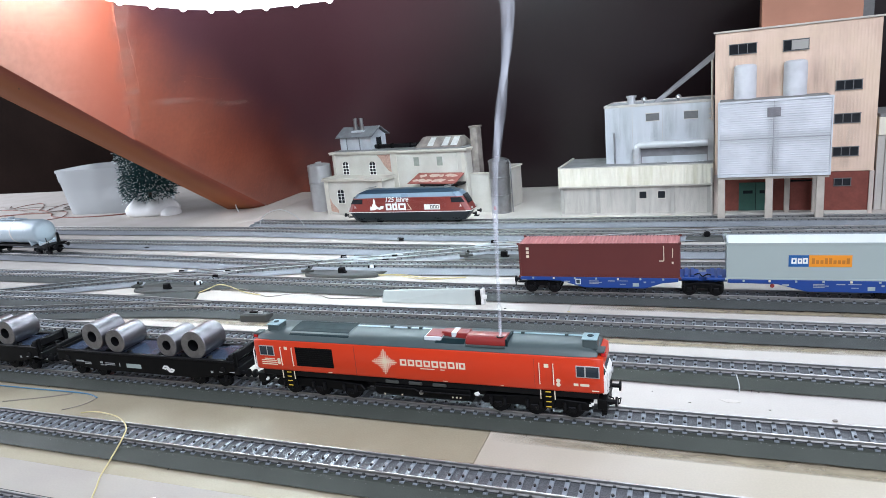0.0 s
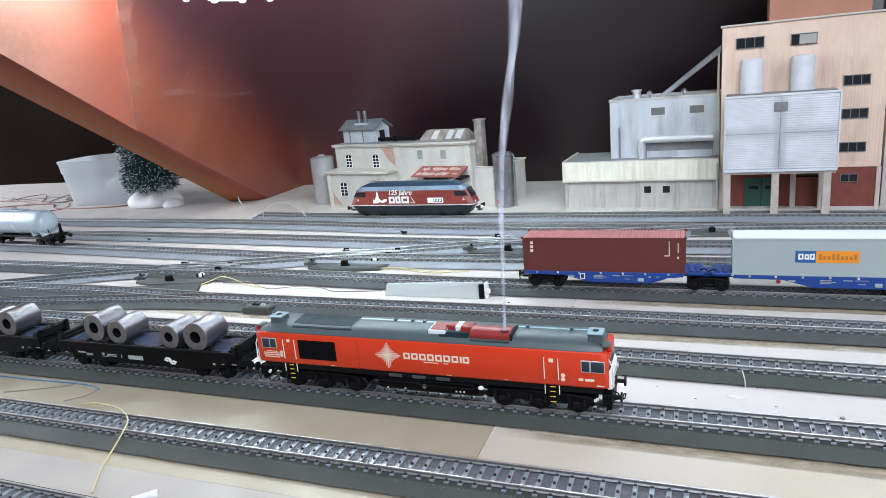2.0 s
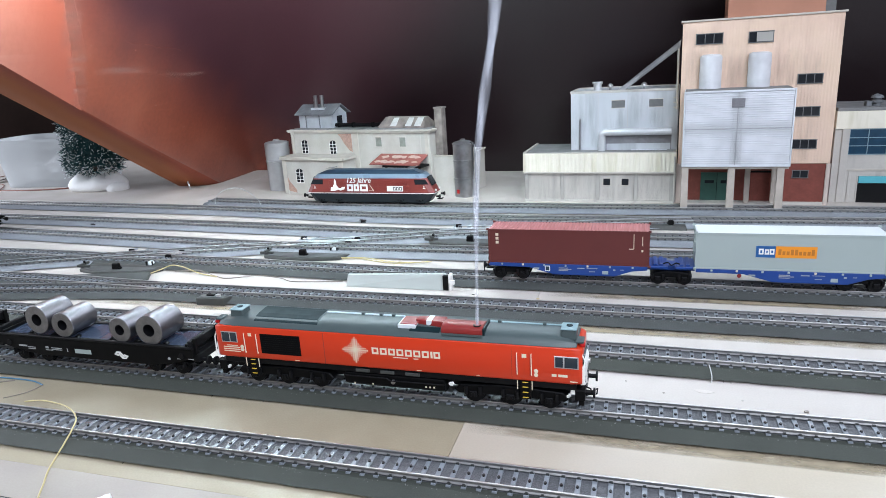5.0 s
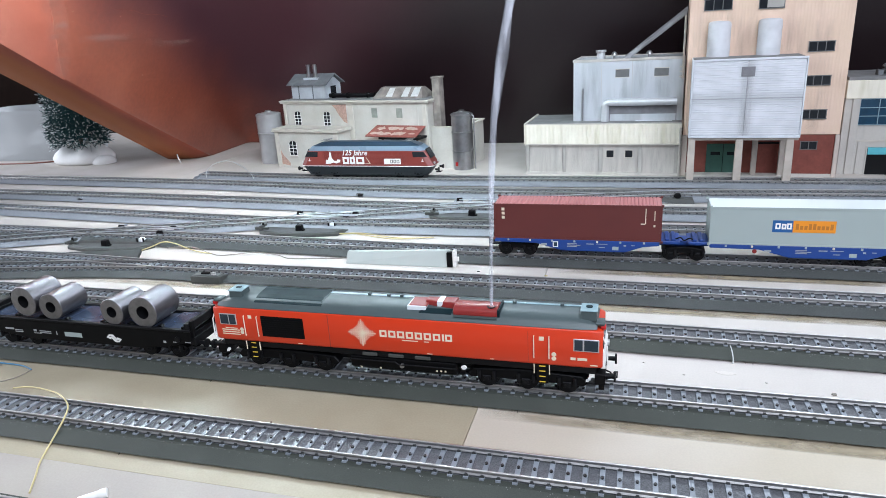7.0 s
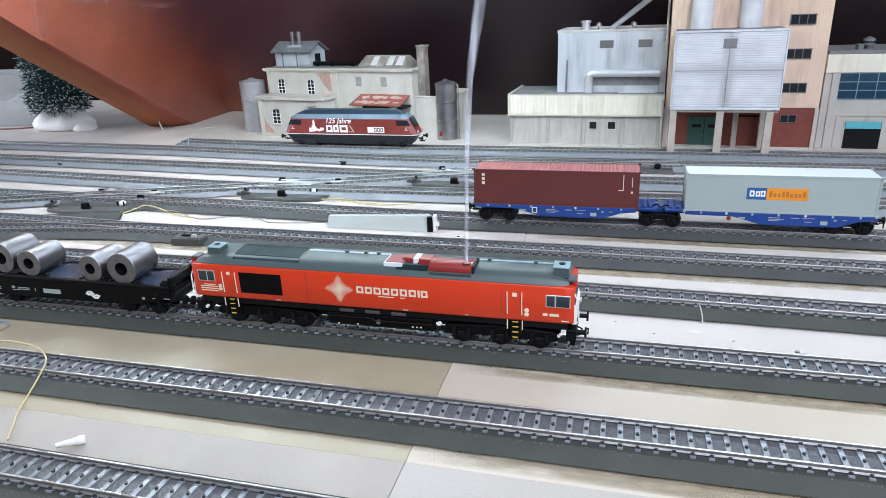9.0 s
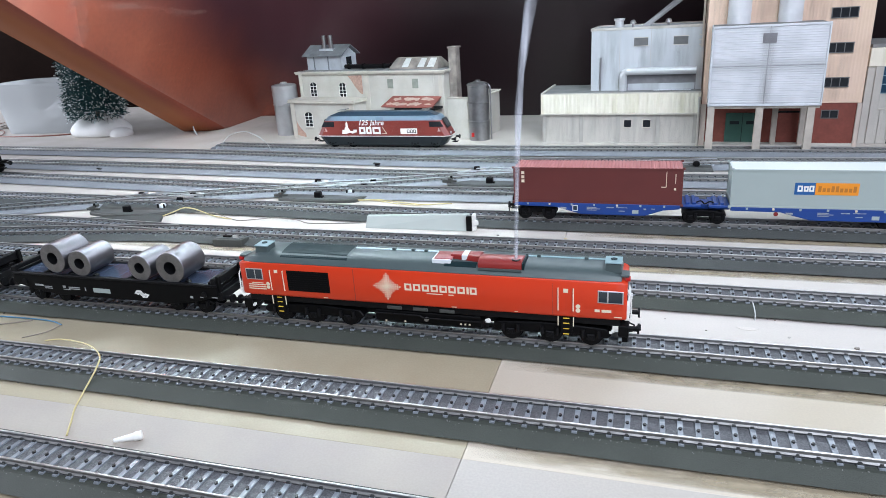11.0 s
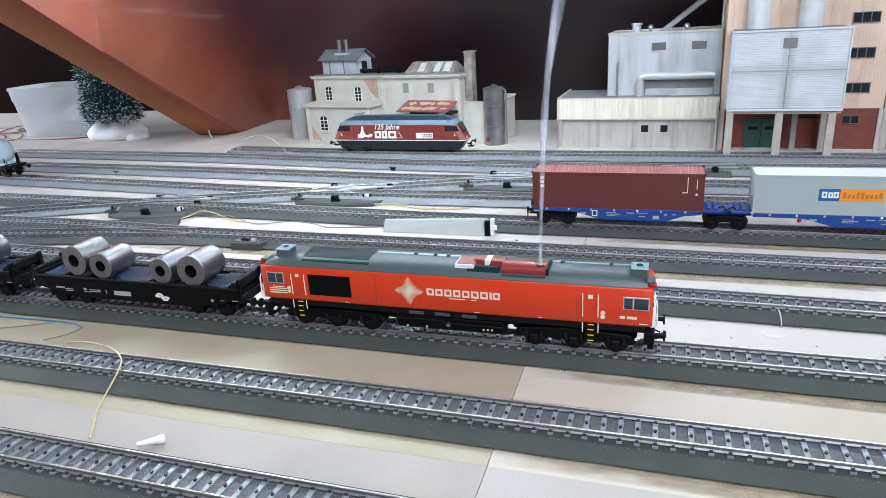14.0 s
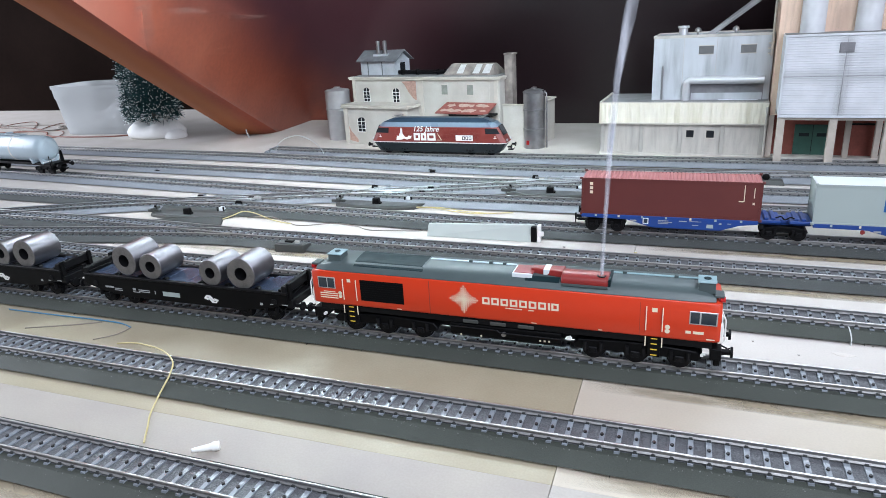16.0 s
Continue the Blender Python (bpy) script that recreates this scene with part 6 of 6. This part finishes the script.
for u, w in ((-1, 6.5), (170.6, 4.8)):
    part("corner_post", G().box(u, u + w, -0.8, 6, 0, 52), M_POST, silo, "concrete corner post", bevel=0.4)
part("plinth", G().box(5.6, 170.5, -0.2, 1.2, 0, 4), M_CONCRETE, silo)
part("roof_edge", G().box(-2, 176.5, -2, 120, 226, 228.2), M_TRIM, silo, bevel=0.3)
for z0, z1 in ((148.5, 158.5), (110.2, 120.2), (71.2, 81)):
    window_row(tw_, 131.3, 157.6, z0, z1, -0.75, 3)
window_row(silo, 134.5, 152, 34.6, 43, 1.0, 2)
window_row(tw_, 16, 46, 200, 211, -0.75, 3)
half = window_row(tw_, 75, 101.5, 198.5, 210, -0.75, 1)
part("blind", G().box(83.5, 101, -1.35, -1.05, 199, 209.6), M_PILASTER, half, "pale grey blind behind the glass")
part("head_house", G().box(52, 160, 38, 112, 228.2, 330), M_PEACH_DARK, silo, "orange brown head house", bevel=0.4)
part("head_tower", G().box(152, 172, 44, 80, 228.2, 320), M_GREY_WIN, silo, "dark grey lift shaft", bevel=0.4)
for u in (34, 88.5):
    part("silo_bin", G().lathe((u, -3, 140), [(12.8, 0), (12.8, 43), (12.0, 45.5), (9, 47), (0.3, 47.4)], 30), M_BIN, silo, "pale round silo bin", smooth=30)
grime(tw_, -0.2, ((2, 24, 130, 200), (38, 84, 130, 200), (94, 135, 130, 190), (128, 162, 152, 184), (128, 162, 116, 148), (128, 162, 78, 110), (128, 162, 53, 74), (12, 50, 180, 204)))
bx0, bx1, bv = 5.5, 122.5, -58.0
hop = part("loading_bay", G().box(bx0, bx1, bv, 0, 60, 146), M_CLAD, silo, "white corrugated loading bay on stilts", bevel=0.4)
n = 32
pts = [(bv + 0.1, 61.5)]
for k in range(n):
    z = 61.5 + k * 83 / n
    w = 83 / n
    pts += [(bv - 0.70, z + 0.1 * w), (bv - 0.9, z + 0.35 * w), (bv - 0.9, z + 0.6 * w), (bv - 0.70, z + 0.85 * w)]
pts.append((bv + 0.1, 144.5))
for a, b in ((bx0 + 1.5, 63.4), (64.4, bx1 - 1.5)):
    part("corrugated_sheet", G().prism(pts, "x", a, b), M_BAY, hop, "horizontally ribbed steel sheet")
part("trim", G().box(bx0 - 0.8, bx0 + 0.7, bv - 1.4, bv, 59, 146.8).box(bx1 - 0.7, bx1 + 0.8, bv - 1.4, bv, 59, 146.8).box(bx0 - 0.8, bx1 + 0.8, bv - 1.6, bv + 2, 145, 147.2).box(bx0 - 0.8, bx1 + 0.8, bv - 1.4, bv, 58.4, 60.6), M_CLAD, hop, bevel=0.2)
part("seam", G().box(bx0, bx1, bv - 1.0, bv - 0.9, 102.6, 103.4), M_BAY_SEAM, hop)
part("seam", G().box(63.5, 64.3, bv - 1.1, bv - 0.4, 61, 145), M_BAY_SEAM, hop)
part("bay_window", G().box(57, 71, bv - 1.6, bv - 0.8, 127.5, 138), M_LOUVRE, hop, "grey louvred opening", bevel=0.2)
for k in range(5):
    part("louvre", G().box(57.5, 70.5, bv - 1.9, bv - 1.5, 128.6 + 1.9 * k, 129.4 + 1.9 * k), M_LOUVRE, hop)
grime(hop, bv - 1.1, ((57, 71, 40, 150),))
part("bay_roof", G().box(bx0 + 1, bx1 - 1, bv + 2, -1, 146, 146.6), M_FLAT_ROOF, hop)
part("underside_beam", G().box(bx0, bx1, bv + 2, bv + 8, 55, 60).box(bx0, bx1, -8, -2, 55, 60), M_STILT, hop, bevel=0.3)
for u in (9, 61, 114):
    part("stilt", G().box(u - 4, u + 4.5, bv + 1, bv + 9, 3.0, 58.5, 0.4, 0.3), M_STILT, hop, "weathered concrete stilt", bevel=0.4)
    part("stilt_foot", G().box(u - 6.5, u + 6.5, bv - 1.5, bv + 11, 0.0, 5.0), M_STILT, hop, bevel=0.4)
for u in (80, 110):
    part("rear_stilt", G().box(u, u + 6, -14, -8, 3.0, 56), M_STILT, hop, "weathered concrete stilt in the shade", bevel=0.4)
gate = part("gate", G().box(29, 68, -0.6, 1.4, 3, 41), M_GREEN_DOOR, silo, "dark green double gate", bevel=0.3)
part("gate_seam", G().box(48.2, 48.8, -0.8, 0, 3, 41), M_BLACK2, gate)
for u in (34, 53):
    part("gate_window", G().box(u, u + 11, -0.9, 0, 27, 31), M_DARK_WIN, gate)
gate = part("gate", G().box(87, 119, -0.6, 1.4, 3, 41), M_BRICK, silo, "dark red roller gate", bevel=0.3)
part("gate_frame", G().box(85, 87, -1.2, 1.4, 3, 43).box(119, 121, -1.2, 1.4, 3, 43).box(85, 121, -1.2, 1.4, 41, 43), M_BLACK2, gate)
part("dock", G().box(6, 124, -20, -0.4, 0, 5), M_CONCRETE, silo, "low concrete loading dock", bevel=0.5)

shed = thing("low_shed", "long low concrete shed with yellow roof band", "building", 187, 558, 0, sa)
part("wall", G().box(-202, -1.5, 0, 92, 0, 42), M_CONCRETE, shed, "weathered concrete panel wall", bevel=0.4)
band = part("roof_band", G().box(-204, -1.4, -2.2, 94, 40.8, 67), M_YELLOW_CLAD, shed, "pale yellow ribbed roof band", bevel=0.3)
tagged(part("band_ribs", ribs_x(-203, -2, 42, 66, -2.2, 5.4, 0.45), M_YELLOW_CLAD, band), kind="stuff")
part("band_drip", G().box(-204.5, -1.4, -4.0, -2.0, 40.0, 41.6), M_TRIM, band)
part("roof", G().box(-201, -2, 0.6, 93, 66.6, 67.4), M_FLAT_ROOF, band, "grey felt roof")
part("parapet", G().box(-204, -201, -2, 94, 67, 69).box(-204, -1.4, -2.4, 0.6, 67, 68.2), M_TRIM, band, bevel=0.3)
for u in (-202, -152, -104, -54, -9):
    part("pilaster", G().box(u, u + 5, -1.4, 0, 0, 40.8), M_PILASTER, shed, bevel=0.3)
part("plinth", G().box(-203, -1.4, -1.8, 0, 0, 3), M_CONCRETE, shed)
for u in (-94, -70):
    win = part("window", G().box(u, u + 9, -0.5, 0.1, 23.4, 32.6), M_DARK_WIN, shed, "small dark square window")
    part("window_frame", G().box(u - 0.8, u + 9.8, -0.9, -0.2, 22.4, 23.4).box(u - 0.8, u + 9.8, -0.9, -0.2, 32.6, 33.4).box(u - 0.8, u, -0.9, -0.2, 22.4, 33.4), M_TRIM, win)
grime(shed, -0.1, ((-196, -150, -8, 40), (-146, -100, -2, 44), (-98, -58, -6, 30), (-50, -10, -6, 44)))
part("rain_pipe", G().cyl((-3.2, -2.6, 0.5), (-3.2, -2.6, 62), 1.3, 10), M_CONCRETE, shed, smooth=40)

plant = thing("process_building", "pale blue grey process building behind the shed", "building", 187, 558, 0, sa)
pv = 26.5
part("wall", G().box(-141.5, -1.5, pv, 110, 0, 146), M_PALE_BLUE, plant, "pale blue grey wall", bevel=0.5)
part("parapet", G().box(-142.5, -1.5, pv - 0.8, pv + 1.5, 144, 147.4).box(-142.5, -140, pv, 111, 144, 147.4).box(-142.5, -1.5, 108, 111, 144, 147.4), M_CONCRETE, plant, bevel=0.3)
for u in (-105, -66):
    part("wall_seam", G().box(u, u + 0.5, pv - 0.15, pv, 66, 144), M_CONCRETE, plant)
for u in (-87, -38.5):
    win = part("window", G().box(u, u + 17.5, pv - 0.4, pv + 0.1, 124, 133.6), M_GREY_WIN, plant, "grey louvred window")
    part("window_frame", G().box(u - 0.7, u + 18.2, pv - 0.7, pv, 133.6, 134.4).box(u - 0.7, u + 18.2, pv - 0.7, pv, 123.2, 124), M_TRIM, win)
part("recess", G().box(-94, -9, pv - 0.5, pv + 0.1, 66, 88), M_LOUVRE, plant, "grey recessed window band")
part("recess_panel", G().box(-93, -10, pv - 0.8, pv - 0.4, 66, 76), M_PALE_BLUE, plant)
part("duct", G().tube([(-99, pv - 4.5, 65), (-99, pv - 4.5, 86), (-98, pv - 4.5, 90), (-95, pv - 4.5, 92), (-9, pv - 4.5, 92)], 4.8, 14), M_STEEL, plant, "shiny bent ventilation duct", smooth=40)
part("duct", G().box(-60, -14, pv - 5, pv - 1, 65.6, 67.6), M_GREY_TOP, plant, bevel=0.2)
part("wall_pipe", G().cyl((-129, pv - 1.5, 66), (-129, pv - 1.5, 110), 1.2, 8), M_GALV, plant, smooth=40)
part("rain_pipe", G().cyl((-4, pv - 2, 120), (-4, pv - 2, 196), 1.4, 10), M_TRIM, plant, smooth=40)
for z in (122, 128, 134):
    part("pipe_clip", G().box(-8, -2, pv - 4, pv, z, z + 1.4), M_TRIM, plant)
vent = part("roof_vent", G().lathe((-108, pv + 20, 146), [(5.5, 0), (5.5, 9), (7, 9.4), (7, 12), (0.3, 12.2)], 18), M_STEEL, plant, "shiny round roof vent", smooth=40)
for u in (-90, -46):
    part("roof_cowl", G().lathe((u, pv + 12, 146), [(1.6, 0), (1.6, 5), (4.2, 5), (3.4, 8), (1.2, 9.6), (0.2, 9.8)], 14), M_GALV, plant, "small mushroom vent", smooth=40)
grime(plant, pv - 0.2, ((-142, -100, 66, 160), (-90, -66, 92, 128), (-42, -16, 92, 128), (-64, -40, 100, 150)))
part("conveyor", G().loft([[(-86, pv + 12, 143), (-74, pv + 12, 143), (-74, pv + 22, 143), (-86, pv + 22, 143)], [(-3, pv + 12, 197), (-2, pv + 12, 206), (-2, pv + 22, 206), (-3, pv + 22, 197)]]), M_CONVEYOR, plant, "inclined grey conveyor bridge", bevel=0.4)

off_ = thing("works_office", "grey beige office block with blue windows", "building", 187, 558, 0, sa)
ov = 19.5
part("wall", G().box(180, 420, ov, 110, 0, 91), M_CONCRETE, off_, "grey beige wall", bevel=0.4)
part("roof_band", G().box(180, 422, ov - 2, 112, 91, 112), M_YELLOW_CLAD, off_, "cream roof band", bevel=0.4)
part("roof", G().box(181, 420, ov, 110, 112, 116), M_FLAT_ROOF, off_, "grey flat roof", bevel=0.5)
window_row(off_, 196, 256, 60.5, 90, ov - 0.3, 3, 3, M_BLUE_WIN, M_BAR)
window_row(off_, 276, 336, 60.5, 90, ov - 0.3, 3, 3, M_BLUE_WIN, M_BAR)
part("ledge", G().box(196, 420, ov - 1.2, ov, 40, 42), M_TRIM, off_)
door = part("doorway", G().box(210, 249, ov - 0.4, ov + 0.1, 0, 33), M_BLACK2, off_, "dark open doorway")
part("shutter", G().box(210.5, 248.5, ov - 1.6, ov - 0.3, 24.5, 33), M_CYAN, door, "half raised turquoise shutter", bevel=0.3)
for x in (208.6, 249):
    part("door_post", G().box(x, x + 1.4, ov - 0.9, ov, 0, 34), M_CONCRETE, door)
part("pilaster", G().box(188, 196, ov - 1.6, ov, 0, 92).box(199, 202, ov - 1.0, ov, 0, 41), M_CONCRETE, off_, bevel=0.3)
part("roof_vent", G().lathe((225, ov + 20, 115.5), [(5, 0), (5, 4), (7, 4.5), (7, 7), (4.6, 7.5), (4.6, 9.5), (7, 10), (6, 12.5), (0.3, 15)], 18), M_SLATE, off_, "grey stacked roof vent", smooth=40)
part("vent_box", G().box(213, 219, ov + 14, ov + 26, 115.5, 122), M_SLATE, off_, bevel=0.5)

# ---- table clutter ----
tub = thing("storage_tub", "milky white plastic storage tub, half empty", "plastic tub", -996, 724, 0, 6)


def tub_ring(k, z):
    ring = []
    for t in (2 * math.pi * (i + 0.5) / 40 for i in range(40)):
        c, s = math.cos(t), math.sin(t)
        ring.append((math.copysign(abs(c) ** 0.4, c) * (105 + 10 * k), math.copysign(abs(s) ** 0.4, s) * (53 + 13 * k), z * 0.945))
    return ring


part("shell", G().loft([tub_ring(0, 0.3), tub_ring(0.72, 72), tub_ring(0.88, 76), tub_ring(1, 98), tub_ring(1.06, 98.5), tub_ring(1.06, 101), tub_ring(0.97, 101), tub_ring(0.85, 76), tub_ring(0.69, 72), tub_ring(-0.03, 2.2)]), M_TUB, tub, bevel=0.8, smooth=30)
part("rim", G().loft([tub_ring(1.08, 96), tub_ring(1.12, 96), tub_ring(1.12, 101.6), tub_ring(1.08, 101.6)], caps=False), M_TUB, tub, "thick tub rim")

rng = random.Random(31)
bag = []
for j in range(9):
    v = j / 8
    bag.append([((18 + 46 * math.sin(math.pi * (0.12 + 0.83 * v))) * math.cos(t) * rng.uniform(0.72, 1.12) + 28, 34 * math.sin(math.pi * (0.15 + 0.8 * v)) * math.sin(t) * rng.uniform(0.72, 1.1) - 6, 3 + 56 * v + rng.uniform(-4, 4) * (0 < j < 8)) for t in (2 * math.pi * k / 22 for k in range(22))])
single("plastic_bag", G().loft(bag), M_BAG, "crumpled white plastic bag lying in the tub", "plastic bag", x=-996, y=724, turn=6)

tree = thing("bottle_brush_tree", "dark green frosted bristle tree on snowy base", "model tree", -848, 656, 0)
loops = []
for r, z in ((50, 0.2), (56, 4), (57, 11), (51, 18), (40, 25), (27, 30), (10, 32), (0.5, 32.3)):
    loops.append([(r * 1.05 * math.cos(t) * (1 + 0.07 * math.sin(3 * t + 0.5) + 0.035 * math.sin(7 * t)) - 3, 0.66 * r * math.sin(t) * (1 + 0.05 * math.sin(5 * t)), z * (1 + (0.16 * math.sin(2 * t + 1) + 0.08 * math.sin(5 * t)) * (z > 1))) for t in (2 * math.pi * k / 36 for k in range(36))])
snow = part("snow_base", G().loft(loops), M_SNOW, tree, "lumpy white snow base", smooth=60)
part("snow_lump", G().lathe((50, -8, 0.2), [(20, 0), (21, 4), (17, 10), (10, 14), (0.5, 15)], 20), M_SNOW, snow, smooth=60)
part("trunk", G().cyl((0, 0, 20), (0, 0, 168), 3.2, 10), M_WOOD, tree, "thin twisted wire trunk")
part("core", G().lathe((0, 0, 0), [(2, 44), (34, 48), (40, 90), (32, 150), (2, 166)], 20), M_NEEDLE, tree, "dark dense inner bristles")
rng = random.Random(7)
dark, tips = G(), G()
for k in range(7000):
    z = 34 + 136 * rng.random()
    edge = (54 - 0.1 * (z - 42)) * (0.9 if z < 48 else 1.0)
    t = rng.uniform(0, 2 * math.pi)
    out = Vector((math.cos(t), math.sin(t), rng.uniform(-0.5, 0.5)))
    d = (out + 0.75 * Vector((rng.gauss(0, 1), rng.gauss(0, 1), rng.gauss(0, 0.9)))).normalized()
    s = d.cross(Vector((rng.gauss(0, 1), rng.gauss(0, 1), rng.gauss(0, 1)))).normalized()
    p = Vector((0, 0, z)) + Vector((math.cos(t), math.sin(t), 0)) * edge * rng.uniform(0.62, 0.96)
    q = p + d * rng.uniform(6, 13)
    i = len(dark.v)
    w = rng.uniform(0.5, 1.0)
    dark.v += [tuple(p - s * w), tuple(p + s * w), tuple(q + s * 0.4 * w), tuple(q - s * 0.4 * w)]
    dark.f.append((i, i + 1, i + 2, i + 3))
    if rng.random() < 0.24:
        e, b = q + d * rng.uniform(0.5, 2), q - d * rng.uniform(1, 4.5)
        tips.tube([b, (b + e) / 2 + s * rng.uniform(-0.6, 0.6), e], [0.4, 0.9, 0.55], 4)
part("bristle_crown", dark, M_NEEDLE, tree, "dark teal green bristles")
part("frosted_tip", tips, M_FROST, tree, "white frosted bristle tips")

strip = thing("plastic_channel", "pale grey plastic strip lying between tracks", "plastic strip", -73, 178)
part("cover", G().loft([[(-50, 14, 0.1), (46, 14.7, 0.1), (46, 19, 0.1), (-50, 19, 0.1)], [(-49.5, 19.5, 10.4), (48, 20, 14.6), (48, 22.8, 14.6), (-49.5, 22.8, 10.4)]]), M_PALE, strip, bevel=0.4)
part("end_cap", G().box(46.2, 51, 15, 19.0, 0.3, 13.6), M_BLACK, strip, "dark open end")
part("bracket", G().box(51.2, 54, 15.5, 22, 0.1, 15).box(52, 57, 15, 17, 6, 10), M_WHITE, strip, "white clip", bevel=0.3)


def wire(name, pts, r, material, label):
    single(name, G().tube(curve_pts(pts, 8), r, 7), material, label, "wire", smooth=60)


wire("yellow_wire", [(-233.1, -60.5, 7.0), (-221.9, -59.9, 8.6), (-208.9, -61.6, 9.6), (-191.2, -66.4, 10.5), (-176.7, -75.1, 10.0), (-169.9, -85.6, 8.6), (-170.0, -92.0, 4.0), (-168.3, -99.7, 1.0), (-161.7, -111.8, 0.8), (-154.0, -122.1, 0.8), (-149.5, -128.5, 0.8), (-146.5, -132.5, 0.8)], 0.5, M_YWIRE, "yellow wire looped over the track")
wire("yellow_wire", [(-356, 201, 0.9), (-348, 210, 3), (-338, 216, 6.2), (-322, 214, 5.6), (-300, 207, 2.6), (-284, 204, 1.0), (-272, 202, 0.9)], 0.6, M_YWIRE, "yellow wire beside the double slip")
wire("yellow_wire", [(-190, 268, 0.9), (-165, 273, 2.2), (-140, 275, 2.4), (-115, 271, 1.2), (-92, 268, 1.0), (-62, 272, 1.4)], 0.5, M_YWIRE, "pair of yellow wires on the white board")
wire("yellow_wire", [(-180, 270, 0.9), (-150, 276, 1.4), (-120, 268, 0.9), (-96, 265, 0.9), (-66, 274, 0.9)], 0.5, M_YWIRE, "pair of yellow wires on the white board")
wire("grey_wire", [(-330, 210, 2), (-300, 210, 4), (-275, 203, 1), (-258, 199, 0.6), (-225, 205, 2.6), (-200, 204, 1.4), (-183, 198, 0.6), (-150, 202, 0.6), (-132, 205, 0.6)], 0.5, M_GWIRE, "thin grey wire beside the track")
wire("blue_wire", [(-372, -27, 0.8), (-325, -26.5, 0.8), (-285, -25.5, 0.8), (-266, -26, 0.7), (-254, -29.5, 0.7)], 0.5, M_BWIRE, "blue wire along the track bed")
wire("grey_wire", [(-330, -48, 0.4), (-300, -36, 0.4), (-282, -27, 0.4)], 0.45, M_GWIRE, "thin pencil grey wire on the board")
wire("grey_wire", [(-254, -29.5, 0.4), (-256, -40, 0.4), (-266, -50, 0.4)], 0.35, M_GWIRE, "thin pencil grey wire on the board")
wire("white_wire_hoop", [(-492, 515, 5), (-488, 514, 16), (-470, 512, 27), (-446, 510, 31), (-424, 508, 24), (-410, 507, 13), (-406, 507, 5)], 0.45, M_WWIRE, "clear white wire hoop over the rails")
wire("white_wire_hoop", [(-638, 650, 0.2), (-642, 650, 12), (-640, 650, 24), (-632, 648, 31), (-626, 647, 32)], 1.2, M_WWIRE, "short white bent wire standing up")
wire("white_wire_hoop", [(188.5, 53, 0.1), (188.5, 54, 4), (187.6, 56, 8), (186.8, 58, 10)], 0.35, M_WWIRE, "tiny white wire end by the track")
wire("brown_wire", [(-1400, 640, 1), (-1200, 690, 1), (-1120, 648, 1), (-1060, 636, 1), (-980, 640, 1), (-930, 655, 1.2), (-890, 690, 1.2)], 1.4, M_RWIRE, "brown red wire in front of the tub")
for path in ([(-1426, 785), (-1379, 746), (-1385, 788), (-1360, 815), (-1302, 775), (-1246, 718)], [(-1288, 664), (-1243, 693), (-1172, 707), (-1121, 686), (-1081, 637), (-1096, 616)], [(-1219, 716), (-1241, 757), (-1250, 784), (-1248, 798)], [(-1423, 743), (-1349, 731), (-1276, 733), (-1193, 702)]):
    wire("brown_wire", [(x, y, 1.2) for x, y in path], 0.8, M_RWIRE, "loose thin brown wire beside the tub")
wire("grey_wire", [(-1500, 700, 1), (-1330, 760, 1), (-1220, 770, 1), (-1170, 720, 4), (-1130, 760, 1)], 1.2, M_GWIRE, "loose grey wire by the tub")
wire("grey_wire", [(-1480, 790, 1), (-1300, 720, 1), (-1180, 690, 3), (-1120, 780, 1)], 1.2, M_GWIRE, "loose grey wire by the tub")
tubep = thing("glue_nozzle", "small white plastic nozzle lying on the board", "nozzle", -112, -129.5, 0, 34)
part("cone", G().loft([[(x, r * math.cos(t), 3.3 + r * math.sin(t)) for t in (2 * math.pi * k / 14 for k in range(14))] for x, r in ((-9, 1.0), (-8.6, 1.5), (2, 2.4), (4, 2.6), (5, 3.2), (9, 3.2), (9.4, 2.8))]), M_WHITE, tubep, smooth=40)
tubep.scale = (0.7, 0.7, 0.7)
rng = random.Random(21)
for x, y, s, material, label in ((199.8, 54.7, 0.7, M_GWIRE, "tiny grey crumb on the white board"), (160, 35, 0.7, M_GWIRE, "tiny grey crumb on the white board"), (203.7, 33.3, 1.0, M_CONCRETE, "small grey crumb on the white board"), (137.5, 46.5, 0.6, M_GWIRE, "tiny grey crumb on the white board"), (-60, -55, 0.8, M_WOOD, "tiny dark crumb on the tan board"), (-120, -58, 0.7, M_WOOD, "tiny dark crumb on the tan board"), (236, 26, 1.8, M_GWIRE, "small dark scrap beside the track"), (61, 183, 1.3, M_YWIRE, "small yellow scrap on the board"), (3, 186, 1.1, M_BLACK2, "tiny black crumb on the board")):
    pts = [(s * rng.uniform(0.6, 1.2) * math.cos(t), 0.6 * s * rng.uniform(0.6, 1.2) * math.sin(t)) for t in (0, 1, 2, 3, 4.1, 5.2)]
    single("crumb", G().prism(pts, "z", 0.0, 0.5 * s), material, label, "crumb", x=x, y=y)
blob = G().prism([(5.5 * math.cos(t) * (1 + 0.2 * math.sin(3 * t)), 2.2 * math.sin(t)) for t in (2 * math.pi * k / 20 for k in range(20))], "z", 0.0, 0.15)
single("glue_spot", blob, M_TABLE, "brownish dried glue spot on the white board", "stain", x=183, y=41, turn=-5)
